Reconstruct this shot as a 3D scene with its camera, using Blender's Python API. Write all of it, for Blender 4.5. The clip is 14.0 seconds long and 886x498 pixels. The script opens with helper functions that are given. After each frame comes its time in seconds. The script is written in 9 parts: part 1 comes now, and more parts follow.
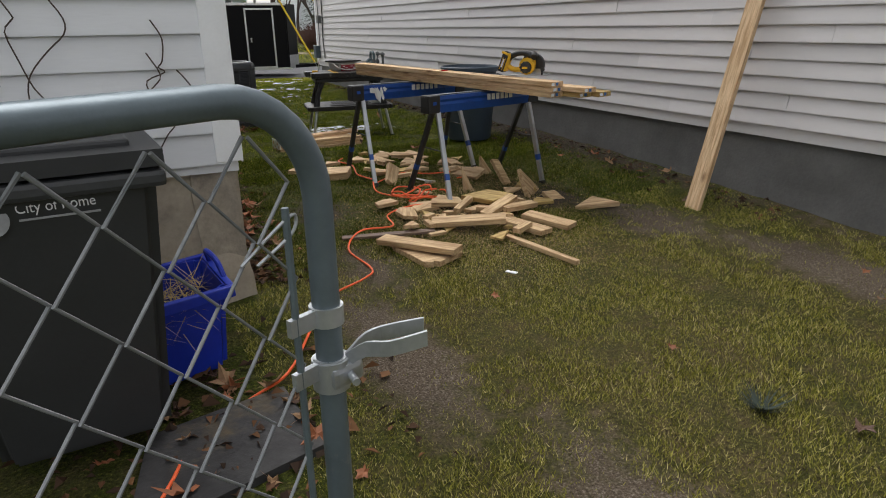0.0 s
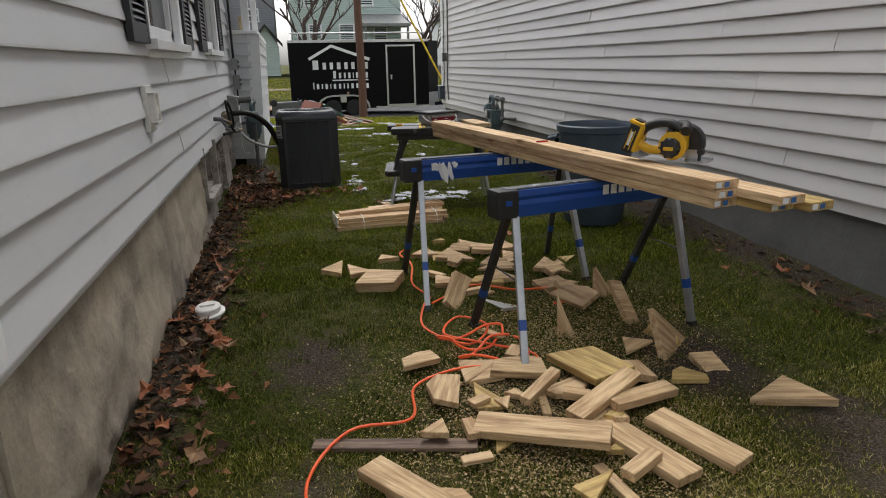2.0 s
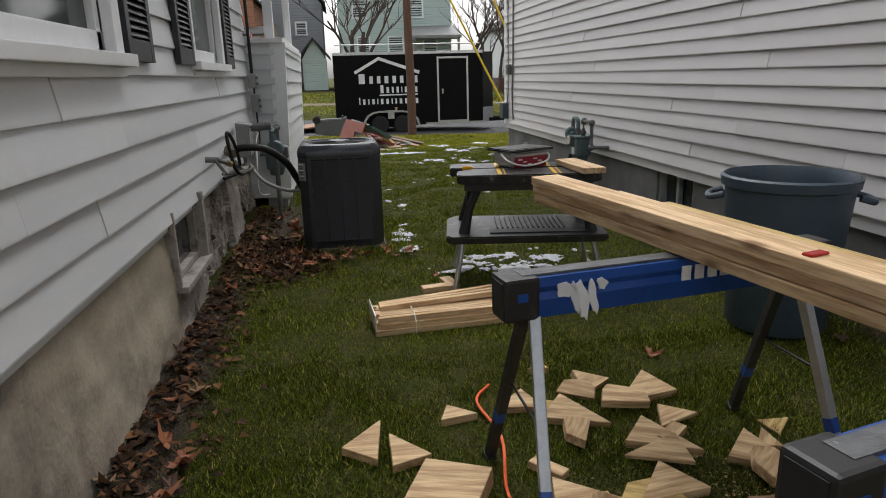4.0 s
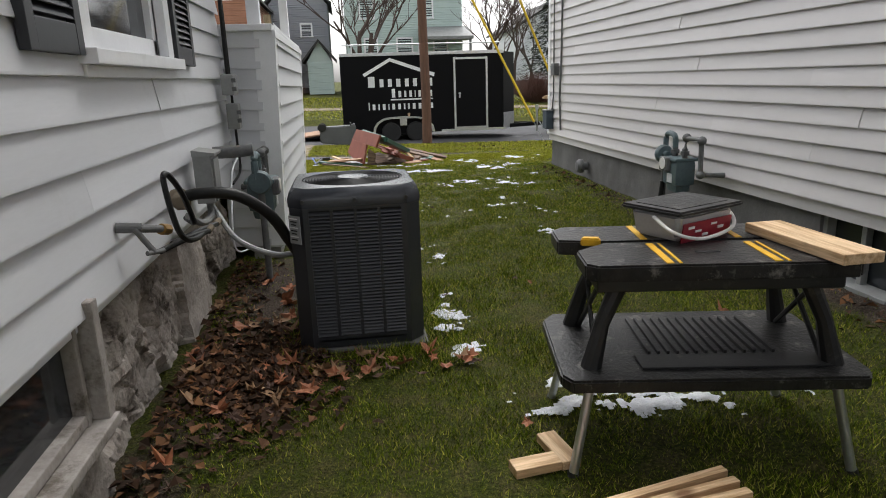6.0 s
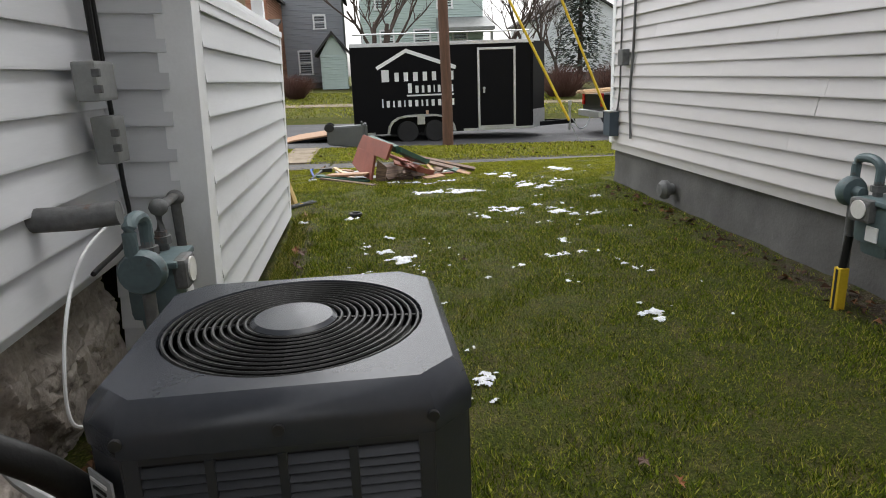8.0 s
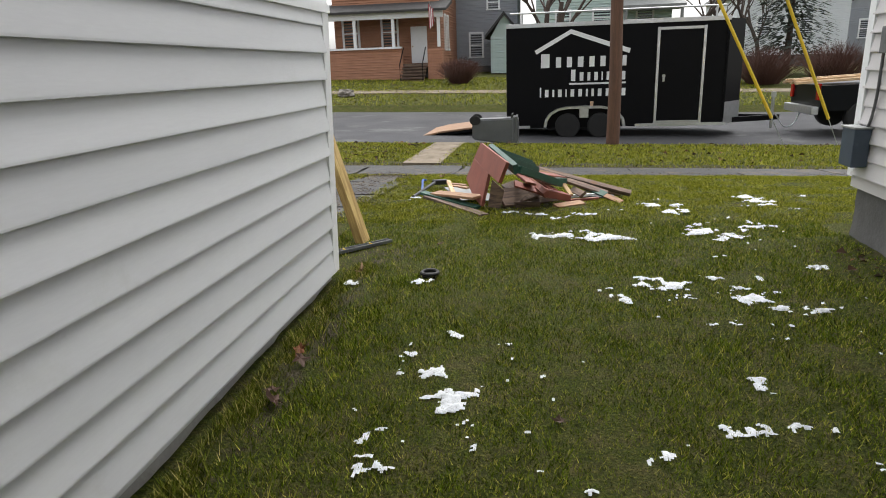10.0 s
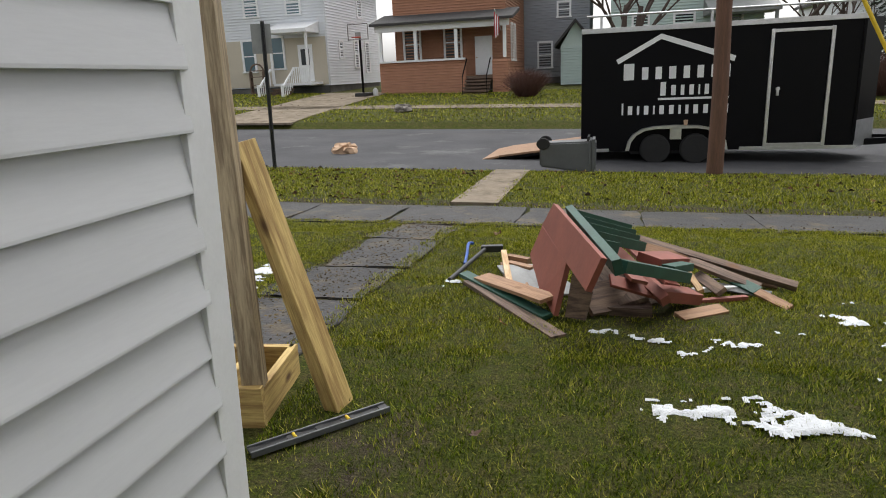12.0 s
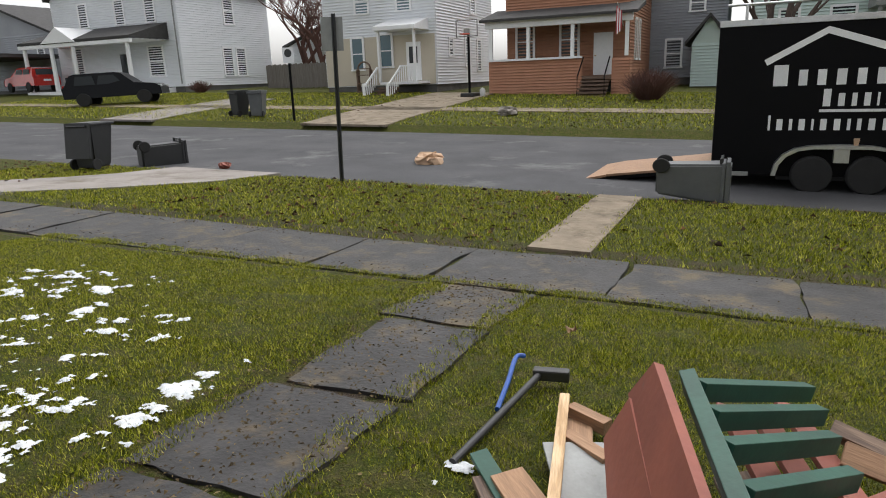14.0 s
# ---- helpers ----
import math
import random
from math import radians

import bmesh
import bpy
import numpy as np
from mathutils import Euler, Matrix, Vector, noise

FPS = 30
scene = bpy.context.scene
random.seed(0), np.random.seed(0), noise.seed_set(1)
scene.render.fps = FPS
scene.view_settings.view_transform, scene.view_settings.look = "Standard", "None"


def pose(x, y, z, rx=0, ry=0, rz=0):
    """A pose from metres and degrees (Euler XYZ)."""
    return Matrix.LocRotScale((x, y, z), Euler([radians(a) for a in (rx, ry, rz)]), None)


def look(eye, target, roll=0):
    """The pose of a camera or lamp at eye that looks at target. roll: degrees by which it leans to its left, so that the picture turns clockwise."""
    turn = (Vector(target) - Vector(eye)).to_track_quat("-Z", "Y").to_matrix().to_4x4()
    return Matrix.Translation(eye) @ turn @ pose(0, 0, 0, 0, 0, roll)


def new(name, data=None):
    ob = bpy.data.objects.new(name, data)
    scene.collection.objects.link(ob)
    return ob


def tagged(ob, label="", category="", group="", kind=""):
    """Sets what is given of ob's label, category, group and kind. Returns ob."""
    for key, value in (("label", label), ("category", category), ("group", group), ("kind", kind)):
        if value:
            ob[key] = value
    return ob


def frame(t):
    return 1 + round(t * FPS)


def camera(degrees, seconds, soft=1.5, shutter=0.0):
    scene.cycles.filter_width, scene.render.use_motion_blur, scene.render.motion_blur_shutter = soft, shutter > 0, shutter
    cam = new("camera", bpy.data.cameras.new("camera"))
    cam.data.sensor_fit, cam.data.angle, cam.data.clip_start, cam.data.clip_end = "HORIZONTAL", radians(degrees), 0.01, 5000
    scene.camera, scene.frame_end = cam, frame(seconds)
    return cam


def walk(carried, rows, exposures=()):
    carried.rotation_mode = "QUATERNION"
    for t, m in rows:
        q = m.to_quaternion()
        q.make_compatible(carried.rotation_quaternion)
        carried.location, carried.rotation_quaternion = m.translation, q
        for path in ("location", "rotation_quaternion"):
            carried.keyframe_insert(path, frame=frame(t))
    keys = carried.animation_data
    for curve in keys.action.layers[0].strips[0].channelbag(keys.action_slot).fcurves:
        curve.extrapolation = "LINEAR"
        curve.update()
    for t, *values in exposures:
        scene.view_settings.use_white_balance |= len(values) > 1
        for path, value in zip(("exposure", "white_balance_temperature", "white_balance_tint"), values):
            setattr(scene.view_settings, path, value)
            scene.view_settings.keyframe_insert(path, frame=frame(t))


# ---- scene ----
cam = camera(68.5, 14.0, soft=1.0)
PATH = [
    (0, (-0.064, -0.037, 1.494), (0.766, 1.662, 0.843), -0.9),
    (0.5, (0.459, 0.244, 1.503), (1.177, 2.006, 0.886), -1.3),
    (1, (0.928, 0.695, 1.471), (1.504, 2.515, 0.872), -1.1),
    (1.5, (1.135, 1.247, 1.498), (1.628, 3.097, 0.918), -1.1),
    (2, (1.217, 1.799, 1.567), (1.642, 3.673, 1.014), -1.1),
    (2.5, (1.393, 2.418, 1.576), (1.763, 4.306, 1.031), -0.9),
    (3, (1.35, 2.963, 1.623), (1.679, 4.864, 1.094), -1.1),
    (3.2, (1.36, 3.156, 1.619), (1.679, 5.059, 1.096), -1.2),
    (5.3, (1.47, 5.339, 1.555), (1.738, 7.253, 1.041), -1.8),
    (5.5, (1.46, 5.569, 1.553), (1.73, 7.482, 1.035), -1.7),
    (6, (1.378, 6.114, 1.583), (1.65, 8.029, 1.076), -1.8),
    (6.5, (1.436, 6.746, 1.505), (1.717, 8.659, 0.992), -1.7),
    (7, (1.486, 7.376, 1.535), (1.762, 9.29, 1.022), -1.9),
    (7.5, (1.422, 7.932, 1.6), (1.682, 9.848, 1.088), -2.2),
    (7.7, (1.464, 8.154, 1.569), (1.717, 10.07, 1.054), -2.2),
    (9.8, (2.225, 10.47, 1.57), (1.968, 12.372, 1.008), -1.9),
    (10, (2.188, 10.763, 1.622), (1.897, 12.663, 1.067), -2.0),
    (10.5, (2.165, 11.483, 1.549), (1.807, 13.373, 1.003), -2.1),
    (11, (2.094, 12.105, 1.604), (1.685, 13.986, 1.064), -2.3),
    (11.5, (1.939, 12.692, 1.663), (1.483, 14.567, 1.137), -2.5),
    (11.9, (1.954, 13.166, 1.642), (1.466, 15.033, 1.116), -2.5),
    (12, (1.924, 13.304, 1.652), (1.438, 15.174, 1.135), -2.6),
    (12.5, (1.89, 13.863, 1.651), (1.381, 15.73, 1.148), -2.6),
    (13, (1.854, 14.429, 1.705), (1.316, 16.29, 1.212), -2.6),
    (13.5, (1.923, 15.055, 1.695), (1.336, 16.9, 1.193), -2.5),
    (14, (1.775, 15.642, 1.699), (0.967, 17.399, 1.19), -2.1),
]
walk(cam, [(t, look(eye, target, roll)) for t, eye, target, roll in PATH], exposures=((0, 0.86), (0.6, 0.80), (1.5, 0.82), (2.2, 0.78), (3, 0.70), (6.5, 1.14), (7.5, 1.20), (10.5, 0.92), (12, 0.70), (14, 0.66)))

# ---------------------------------------------------------------- light
world = bpy.data.worlds.new("overcast_sky")
scene.world = world
world.use_nodes = True
wn, wl = world.node_tree.nodes, world.node_tree.links
sky = wn.new("ShaderNodeTexSky")
sky.sky_type = "NISHITA"
sky.sun_disc = False
sky.sun_elevation = radians(62)
sky.sun_rotation = radians(0)
sky.dust_density = 4.0
hsv = wn.new("ShaderNodeHueSaturation")
hsv.inputs["Saturation"].default_value = 0.12
wl.new(sky.outputs["Color"], hsv.inputs["Color"])
wl.new(hsv.outputs["Color"], wn["Background"].inputs["Color"])
wn["Background"].inputs["Strength"].default_value = 0.17

sun = new("sun", bpy.data.lights.new("sun", "SUN"))
sun.data.energy = 0.45
sun.data.angle = radians(25)
sun.data.color = (1.0, 0.97, 0.93)
sun.matrix_world = look((0, 0, 20), (-3.2, -2.6, 10.0))

# ---------------------------------------------------------------- materials


def mat(name, a, b=None, rough=0.7, metal=0.0, scale=6.0, fine=60.0, bump=0.15, stretch=(1, 1, 1), coat=0.0, vary=0.12, spec=0.5, stain=None, stain_at=(0.56, 0.68), stain_scale=1.3):
    """A surface with broad and fine variation between two colours, fine relief and optional stains."""
    m = bpy.data.materials.new(name)
    m.use_nodes = True
    n, l = m.node_tree.nodes, m.node_tree.links
    bsdf = n["Principled BSDF"]
    b = b or tuple(c * 0.75 for c in a)
    co = n.new("ShaderNodeTexCoord")
    mp = n.new("ShaderNodeMapping")
    mp.inputs["Scale"].default_value = stretch
    info = n.new("ShaderNodeObjectInfo")
    off = n.new("ShaderNodeVectorMath")
    off.operation = "MULTIPLY_ADD"
    comb = n.new("ShaderNodeCombineXYZ")
    for k in range(3):
        l.new(info.outputs["Random"], comb.inputs[k])
    off.inputs[1].default_value = (17, 31, 23)
    l.new(comb.outputs[0], off.inputs[0])
    l.new(co.outputs["Object"], off.inputs[2])
    l.new(off.outputs[0], mp.inputs["Vector"])
    big = n.new("ShaderNodeTexNoise")
    big.inputs["Scale"].default_value = scale
    big.inputs["Detail"].default_value = 6
    big.inputs["Roughness"].default_value = 0.65
    small = n.new("ShaderNodeTexNoise")
    small.inputs["Scale"].default_value = fine
    small.inputs["Detail"].default_value = 4
    for t in (big, small):
        l.new(mp.outputs[0], t.inputs["Vector"])
    ramp = n.new("ShaderNodeValToRGB")
    ramp.color_ramp.elements[0].position, ramp.color_ramp.elements[1].position = 0.3, 0.7
    ramp.color_ramp.elements[0].color, ramp.color_ramp.elements[1].color = (*b, 1), (*a, 1)
    l.new(big.outputs["Fac"], ramp.inputs["Fac"])
    col = ramp.outputs["Color"]
    hue = n.new("ShaderNodeHueSaturation")
    mr = n.new("ShaderNodeMapRange")
    mr.inputs["To Min"].default_value, mr.inputs["To Max"].default_value = 1 - vary, 1 + vary
    l.new(small.outputs["Fac"], mr.inputs["Value"])
    l.new(mr.outputs[0], hue.inputs["Value"])
    if stain:
        sn = n.new("ShaderNodeTexNoise")
        sn.inputs["Scale"].default_value = stain_scale
        sn.inputs["Detail"].default_value = 8
        sn.inputs["Roughness"].default_value = 0.7
        l.new(off.outputs[0], sn.inputs["Vector"])
        sr = n.new("ShaderNodeMapRange")
        sr.inputs["From Min"].default_value, sr.inputs["From Max"].default_value = stain_at
        l.new(sn.outputs["Fac"], sr.inputs["Value"])
        mx = n.new("ShaderNodeMix")
        mx.data_type = "RGBA"
        mx.inputs["B"].default_value = (*stain, 1)
        l.new(sr.outputs[0], mx.inputs["Factor"])
        l.new(col, mx.inputs["A"])
        col = mx.outputs["Result"]
    l.new(col, hue.inputs["Color"])
    hv = n.new("ShaderNodeHueSaturation")
    mr2 = n.new("ShaderNodeMapRange")
    mr2.inputs["To Min"].default_value, mr2.inputs["To Max"].default_value = 0.93, 1.07
    l.new(info.outputs["Random"], mr2.inputs["Value"])
    l.new(mr2.outputs[0], hv.inputs["Value"])
    l.new(hue.outputs["Color"], hv.inputs["Color"])
    l.new(hv.outputs["Color"], bsdf.inputs["Base Color"])
    bsdf.inputs["Roughness"].default_value = rough
    bsdf.inputs["Metallic"].default_value = metal
    bsdf.inputs["Coat Weight"].default_value = coat
    bsdf.inputs["Specular IOR Level"].default_value = spec
    if bump:
        bp = n.new("ShaderNodeBump")
        bp.inputs["Strength"].default_value = bump
        bp.inputs["Distance"].default_value = 0.01
        l.new(small.outputs["Fac"], bp.inputs["Height"])
        l.new(bp.outputs[0], bsdf.inputs["Normal"])
    return m


def wood(name, a, b, knot=(0.18, 0.09, 0.04), rough=0.75):
    """Sawn timber, grain along local x, with knots."""
    m = mat(name, a, b, rough=rough, scale=2.2, fine=9, stretch=(1.3, 16, 16), bump=0.2, vary=0.34)
    n, l = m.node_tree.nodes, m.node_tree.links
    grain = [k for k in n if k.type == "VALTORGB"][0].color_ramp
    grain.elements[0].position, grain.elements[1].position = 0.40, 0.58
    hue = [k for k in n if k.type == "HUE_SAT"][0]
    src = hue.inputs["Color"].links[0].from_socket
    co = [k for k in n if k.type == "VECT_MATH"][0]
    vm = n.new("ShaderNodeMapping")
    vm.inputs["Scale"].default_value = (2.2, 5, 5)
    l.new(co.outputs[0], vm.inputs["Vector"])
    vo = n.new("ShaderNodeTexVoronoi")
    vo.inputs["Scale"].default_value = 1.0
    l.new(vm.outputs[0], vo.inputs["Vector"])
    r = n.new("ShaderNodeMapRange")
    r.inputs["From Min"].default_value, r.inputs["From Max"].default_value = 0.14, 0.05
    l.new(vo.outputs["Distance"], r.inputs["Value"])
    mx = n.new("ShaderNodeMix")
    mx.data_type = "RGBA"
    mx.inputs["B"].default_value = (*knot, 1)
    l.new(r.outputs[0], mx.inputs["Factor"])
    l.new(src, mx.inputs["A"])
    l.new(mx.outputs["Result"], hue.inputs["Color"])
    return m


M = {}
M["siding_grey"] = mat("grey_clapboard_paint", (0.70, 0.71, 0.73), (0.64, 0.65, 0.67), rough=0.6, scale=1.4, fine=40, bump=0.05, vary=0.04, stretch=(1, 0.35, 3), stain=(0.52, 0.525, 0.51), stain_at=(0.6, 0.85), stain_scale=0.9)
M["siding_white"] = mat("white_vinyl_siding", (0.63, 0.605, 0.605), (0.575, 0.555, 0.555), rough=0.5, scale=1.2, fine=50, bump=0.04, vary=0.03, stretch=(1, 0.3, 3), stain=(0.50, 0.50, 0.44), stain_at=(0.62, 0.9), stain_scale=0.8)
M["trim_white"] = mat("white_trim_paint", (0.86, 0.87, 0.885), (0.80, 0.81, 0.82), rough=0.5, fine=70, bump=0.05, vary=0.04, stain=(0.55, 0.55, 0.52), stain_at=(0.62, 0.8))
M["found_tan"] = mat("tan_cement_render", (0.47, 0.405, 0.32), (0.32, 0.27, 0.21), rough=0.9, scale=2.2, fine=45, bump=0.35, vary=0.16, stain=(0.17, 0.15, 0.13), stain_at=(0.5, 0.68), stain_scale=1.6)
M["rubble"] = mat("crumbling_stone_mortar", (0.47, 0.425, 0.385), (0.25, 0.222, 0.195), rough=0.95, scale=6, fine=45, bump=0.8, vary=0.35, stain=(0.095, 0.078, 0.064), stain_at=(0.50, 0.60), stain_scale=3)
M["found_grey"] = mat("grey_cement_render", (0.15, 0.147, 0.143), (0.09, 0.088, 0.086), rough=0.85, scale=1.6, fine=45, bump=0.3, vary=0.13, stain=(0.085, 0.083, 0.08), stain_at=(0.5, 0.72), stain_scale=1.1)
M["shutter"] = mat("black_shutter_plastic", (0.025, 0.028, 0.033), rough=0.45, fine=80, bump=0.03)
M["pine"] = wood("fresh_pine", (0.66, 0.475, 0.29), (0.43, 0.27, 0.135))
M["pine_used"] = wood("dirty_sawn_pine", (0.56, 0.40, 0.225), (0.33, 0.205, 0.10), knot=(0.12, 0.06, 0.03))
M["pine_end"] = wood("fresh_cut_end", (0.56, 0.38, 0.21), (0.42, 0.26, 0.13))
M["treated"] = wood("treated_lumber", (0.52, 0.375, 0.14), (0.30, 0.19, 0.065), knot=(0.10, 0.05, 0.02))
M["post_wood"] = wood("weathered_post", (0.38, 0.30, 0.19), (0.19, 0.14, 0.085), knot=(0.08, 0.05, 0.03))
M["old_wood"] = wood("weathered_grey_lumber", (0.20, 0.135, 0.095), (0.085, 0.055, 0.042))
M["pole_wood"] = mat("creosoted_pole", (0.165, 0.085, 0.055), (0.10, 0.055, 0.038), rough=0.9, scale=5, fine=30, stretch=(4, 4, 0.35), bump=0.4, vary=0.3)
M["red_paint"] = mat("barn_red_paint", (0.26, 0.075, 0.05), (0.19, 0.055, 0.038), rough=0.65, scale=4, fine=30, bump=0.12, vary=0.1, stain=(0.16, 0.10, 0.075), stain_at=(0.64, 0.74), stain_scale=5)
M["green_paint"] = mat("dark_green_paint", (0.015, 0.078, 0.052), (0.009, 0.048, 0.033), rough=0.55, scale=5, fine=40, bump=0.1, stain=(0.10, 0.085, 0.06), stain_at=(0.66, 0.74), stain_scale=6)
M["black_metal"] = mat("black_trailer_skin", (0.006, 0.006, 0.007), (0.005, 0.005, 0.006), rough=0.5, scale=1.2, fine=30, bump=0.02, spec=0.08)
M["alu"] = mat("bare_aluminium", (0.62, 0.63, 0.64), (0.50, 0.51, 0.52), rough=0.35, metal=0.8, scale=9, fine=60, bump=0.05)
M["vinyl_white"] = mat("white_vinyl_film", (0.78, 0.79, 0.80), (0.74, 0.75, 0.76), rough=0.5, bump=0)
M["tyre"] = mat("tyre_rubber", (0.018, 0.018, 0.018), rough=0.85, fine=50, bump=0.2)
M["rim_black"] = mat("black_rim", (0.02, 0.02, 0.022), rough=0.35, bump=0)
M["steel"] = mat("galvanised_steel", (0.50, 0.52, 0.54), (0.36, 0.38, 0.40), rough=0.42, metal=0.75, scale=12, fine=90, bump=0.08)
M["gate_tube"] = mat("grey_coated_tube", (0.155, 0.195, 0.22), (0.115, 0.145, 0.165), rough=0.38, metal=0.35, scale=9, fine=70, bump=0.06, stain=(0.25, 0.26, 0.25), stain_at=(0.62, 0.72), stain_scale=7)
M["wire"] = mat("dull_zinc_wire", (0.24, 0.25, 0.26), (0.15, 0.16, 0.165), rough=0.6, metal=0.3, bump=0)
M["dark_steel"] = mat("dark_leg_steel", (0.06, 0.06, 0.062), (0.035, 0.035, 0.037), rough=0.5, metal=0.5, bump=0.05)
M["blue_beam"] = mat("blue_painted_steel", (0.012, 0.075, 0.33), (0.010, 0.055, 0.25), rough=0.38, scale=5, fine=30, bump=0.05, stain=(0.012, 0.03, 0.10), stain_at=(0.6, 0.7), stain_scale=7)
M["black_plastic"] = mat("black_plastic", (0.020, 0.020, 0.021), (0.013, 0.013, 0.014), rough=0.5, scale=8, fine=70, bump=0.08, stain=(0.075, 0.07, 0.062), stain_at=(0.58, 0.72), stain_scale=6)
M["bench_plastic"] = mat("worn_bench_plastic", (0.030, 0.029, 0.028), (0.009, 0.009, 0.010), spec=0.3, rough=0.36, scale=7, fine=50, bump=0.35, vary=0.4, stain=(0.21, 0.195, 0.18), stain_at=(0.57, 0.70), stain_scale=9)
M["worn_top"] = mat("scuffed_grey_strip", (0.13, 0.135, 0.14), (0.05, 0.052, 0.055), rough=0.55, scale=9, fine=60, bump=0.2, vary=0.3, stretch=(1, 3, 3), stain=(0.50, 0.51, 0.52), stain_at=(0.60, 0.68), stain_scale=9)
M["yellow"] = mat("yellow_tool_plastic", (0.72, 0.42, 0.015), (0.62, 0.35, 0.012), rough=0.45, bump=0.03)
M["yellow_pipe"] = mat("yellow_guard_plastic", (0.72, 0.50, 0.03), (0.60, 0.40, 0.02), rough=0.5, bump=0.05)
M["ac_paint"] = mat("charcoal_cabinet_paint", (0.036, 0.039, 0.045), (0.026, 0.028, 0.033), rough=0.36, scale=3, fine=60, bump=0.03)
M["ac_top"] = mat("charcoal_gloss_top", (0.040, 0.044, 0.053), (0.028, 0.031, 0.038), rough=0.27, scale=3, fine=60, bump=0.02)
M["ac_dark"] = mat("dark_coil", (0.010, 0.010, 0.011), rough=0.7, bump=0.1)
M["cart"] = mat("charcoal_cart_plastic", (0.034, 0.0355, 0.038), (0.027, 0.0285, 0.030), rough=0.5, scale=4, fine=80, bump=0.05)
M["cart_dark"] = mat("black_cart_plastic", (0.022, 0.023, 0.025), (0.017, 0.018, 0.02), rough=0.5, scale=4, fine=80, bump=0.05)
M["cart_grey"] = mat("grey_cart_plastic", (0.11, 0.115, 0.12), (0.085, 0.09, 0.095), rough=0.5, scale=4, fine=80, bump=0.05)
M["blue_bin"] = mat("blue_bin_plastic", (0.010, 0.035, 0.42), (0.008, 0.026, 0.33), rough=0.42, bump=0.04)
M["barrel"] = mat("slate_blue_plastic", (0.060, 0.085, 0.115), (0.045, 0.065, 0.09), rough=0.5, bump=0.05)
M["cord"] = mat("orange_cord", (0.85, 0.13, 0.03), (0.75, 0.10, 0.02), rough=0.5, bump=0)
M["meter_green"] = mat("meter_green_paint", (0.115, 0.165, 0.175), (0.075, 0.11, 0.12), rough=0.55, scale=12, fine=70, bump=0.12, stain=(0.08, 0.06, 0.045), stain_at=(0.6, 0.72), stain_scale=10)
M["pipe_grey"] = mat("weathered_pipe", (0.16, 0.165, 0.165), (0.085, 0.085, 0.085), rough=0.65, scale=14, fine=60, bump=0.2, stain=(0.13, 0.065, 0.035), stain_at=(0.58, 0.7), stain_scale=9)
M["box_grey"] = mat("grey_box_paint", (0.30, 0.31, 0.305), (0.22, 0.225, 0.22), rough=0.55, scale=5, fine=60, bump=0.06, stain=(0.14, 0.13, 0.11), stain_at=(0.6, 0.75), stain_scale=6)
M["white_plastic"] = mat("white_plastic", (0.78, 0.77, 0.74), (0.70, 0.69, 0.66), rough=0.45, bump=0.02)
M["rubber_black"] = mat("black_insulation", (0.013, 0.013, 0.013), (0.009, 0.009, 0.009), spec=0.3, rough=0.45, bump=0.15)
M["brass"] = mat("brass", (0.45, 0.27, 0.09), rough=0.4, metal=0.8, bump=0.1)
M["bluestone"] = mat("wet_bluestone", (0.058, 0.056, 0.056), (0.024, 0.0235, 0.024), rough=0.6, scale=3.0, fine=34, bump=0.6, vary=0.35, stain=(0.10, 0.078, 0.048), stain_at=(0.52, 0.64), stain_scale=2.6, spec=0.2)
M["walk_conc"] = mat("worn_concrete", (0.27, 0.225, 0.17), (0.16, 0.132, 0.10), rough=0.85, scale=2.5, fine=60, bump=0.3, vary=0.18, stain=(0.10, 0.08, 0.055), stain_at=(0.50, 0.66), stain_scale=2, spec=0.1)
M["drive_conc"] = mat("pale_drive_concrete", (0.29, 0.265, 0.245), (0.21, 0.19, 0.175), rough=0.85, scale=1.2, fine=50, bump=0.25, vary=0.12, stain=(0.15, 0.13, 0.105), stain_at=(0.5, 0.7), spec=0.1)
M["asphalt"] = mat("patched_asphalt", (0.090, 0.090, 0.095), (0.055, 0.055, 0.059), spec=0.15, rough=0.85, scale=0.55, fine=35, bump=0.3, vary=0.16, stain=(0.155, 0.155, 0.155), stain_at=(0.57, 0.7), stain_scale=0.45)
M["snow"] = mat("melting_snow", (0.66, 0.68, 0.70), (0.46, 0.48, 0.50), rough=0.7, scale=20, fine=120, bump=0.5, vary=0.06)
M["leaf"] = mat("dead_leaf_rust", (0.33, 0.115, 0.045), (0.20, 0.075, 0.035), rough=0.7, scale=14, fine=70, bump=0.2, vary=0.3)
M["leaf_dark"] = mat("dead_leaf_brown", (0.115, 0.06, 0.038), (0.06, 0.033, 0.024), rough=0.75, scale=14, fine=70, bump=0.2, vary=0.3)
M["leaf_tan"] = mat("dead_leaf_tan", (0.27, 0.16, 0.08), (0.18, 0.10, 0.05), rough=0.75, scale=14, fine=70, bump=0.2, vary=0.3)
M["twig"] = mat("bare_bark", (0.085, 0.06, 0.048), (0.05, 0.036, 0.03), rough=0.9, scale=8, fine=40, bump=0.4, vary=0.25)
M["roof_dark"] = mat("dark_shingle", (0.060, 0.058, 0.058), (0.035, 0.034, 0.034), rough=0.9, scale=3, fine=25, bump=0.4, vary=0.25)
M["orange_siding"] = mat("salmon_clapboard", (0.46, 0.225, 0.135), (0.38, 0.18, 0.105), rough=0.65, scale=1.2, fine=30, bump=0.05, vary=0.08)
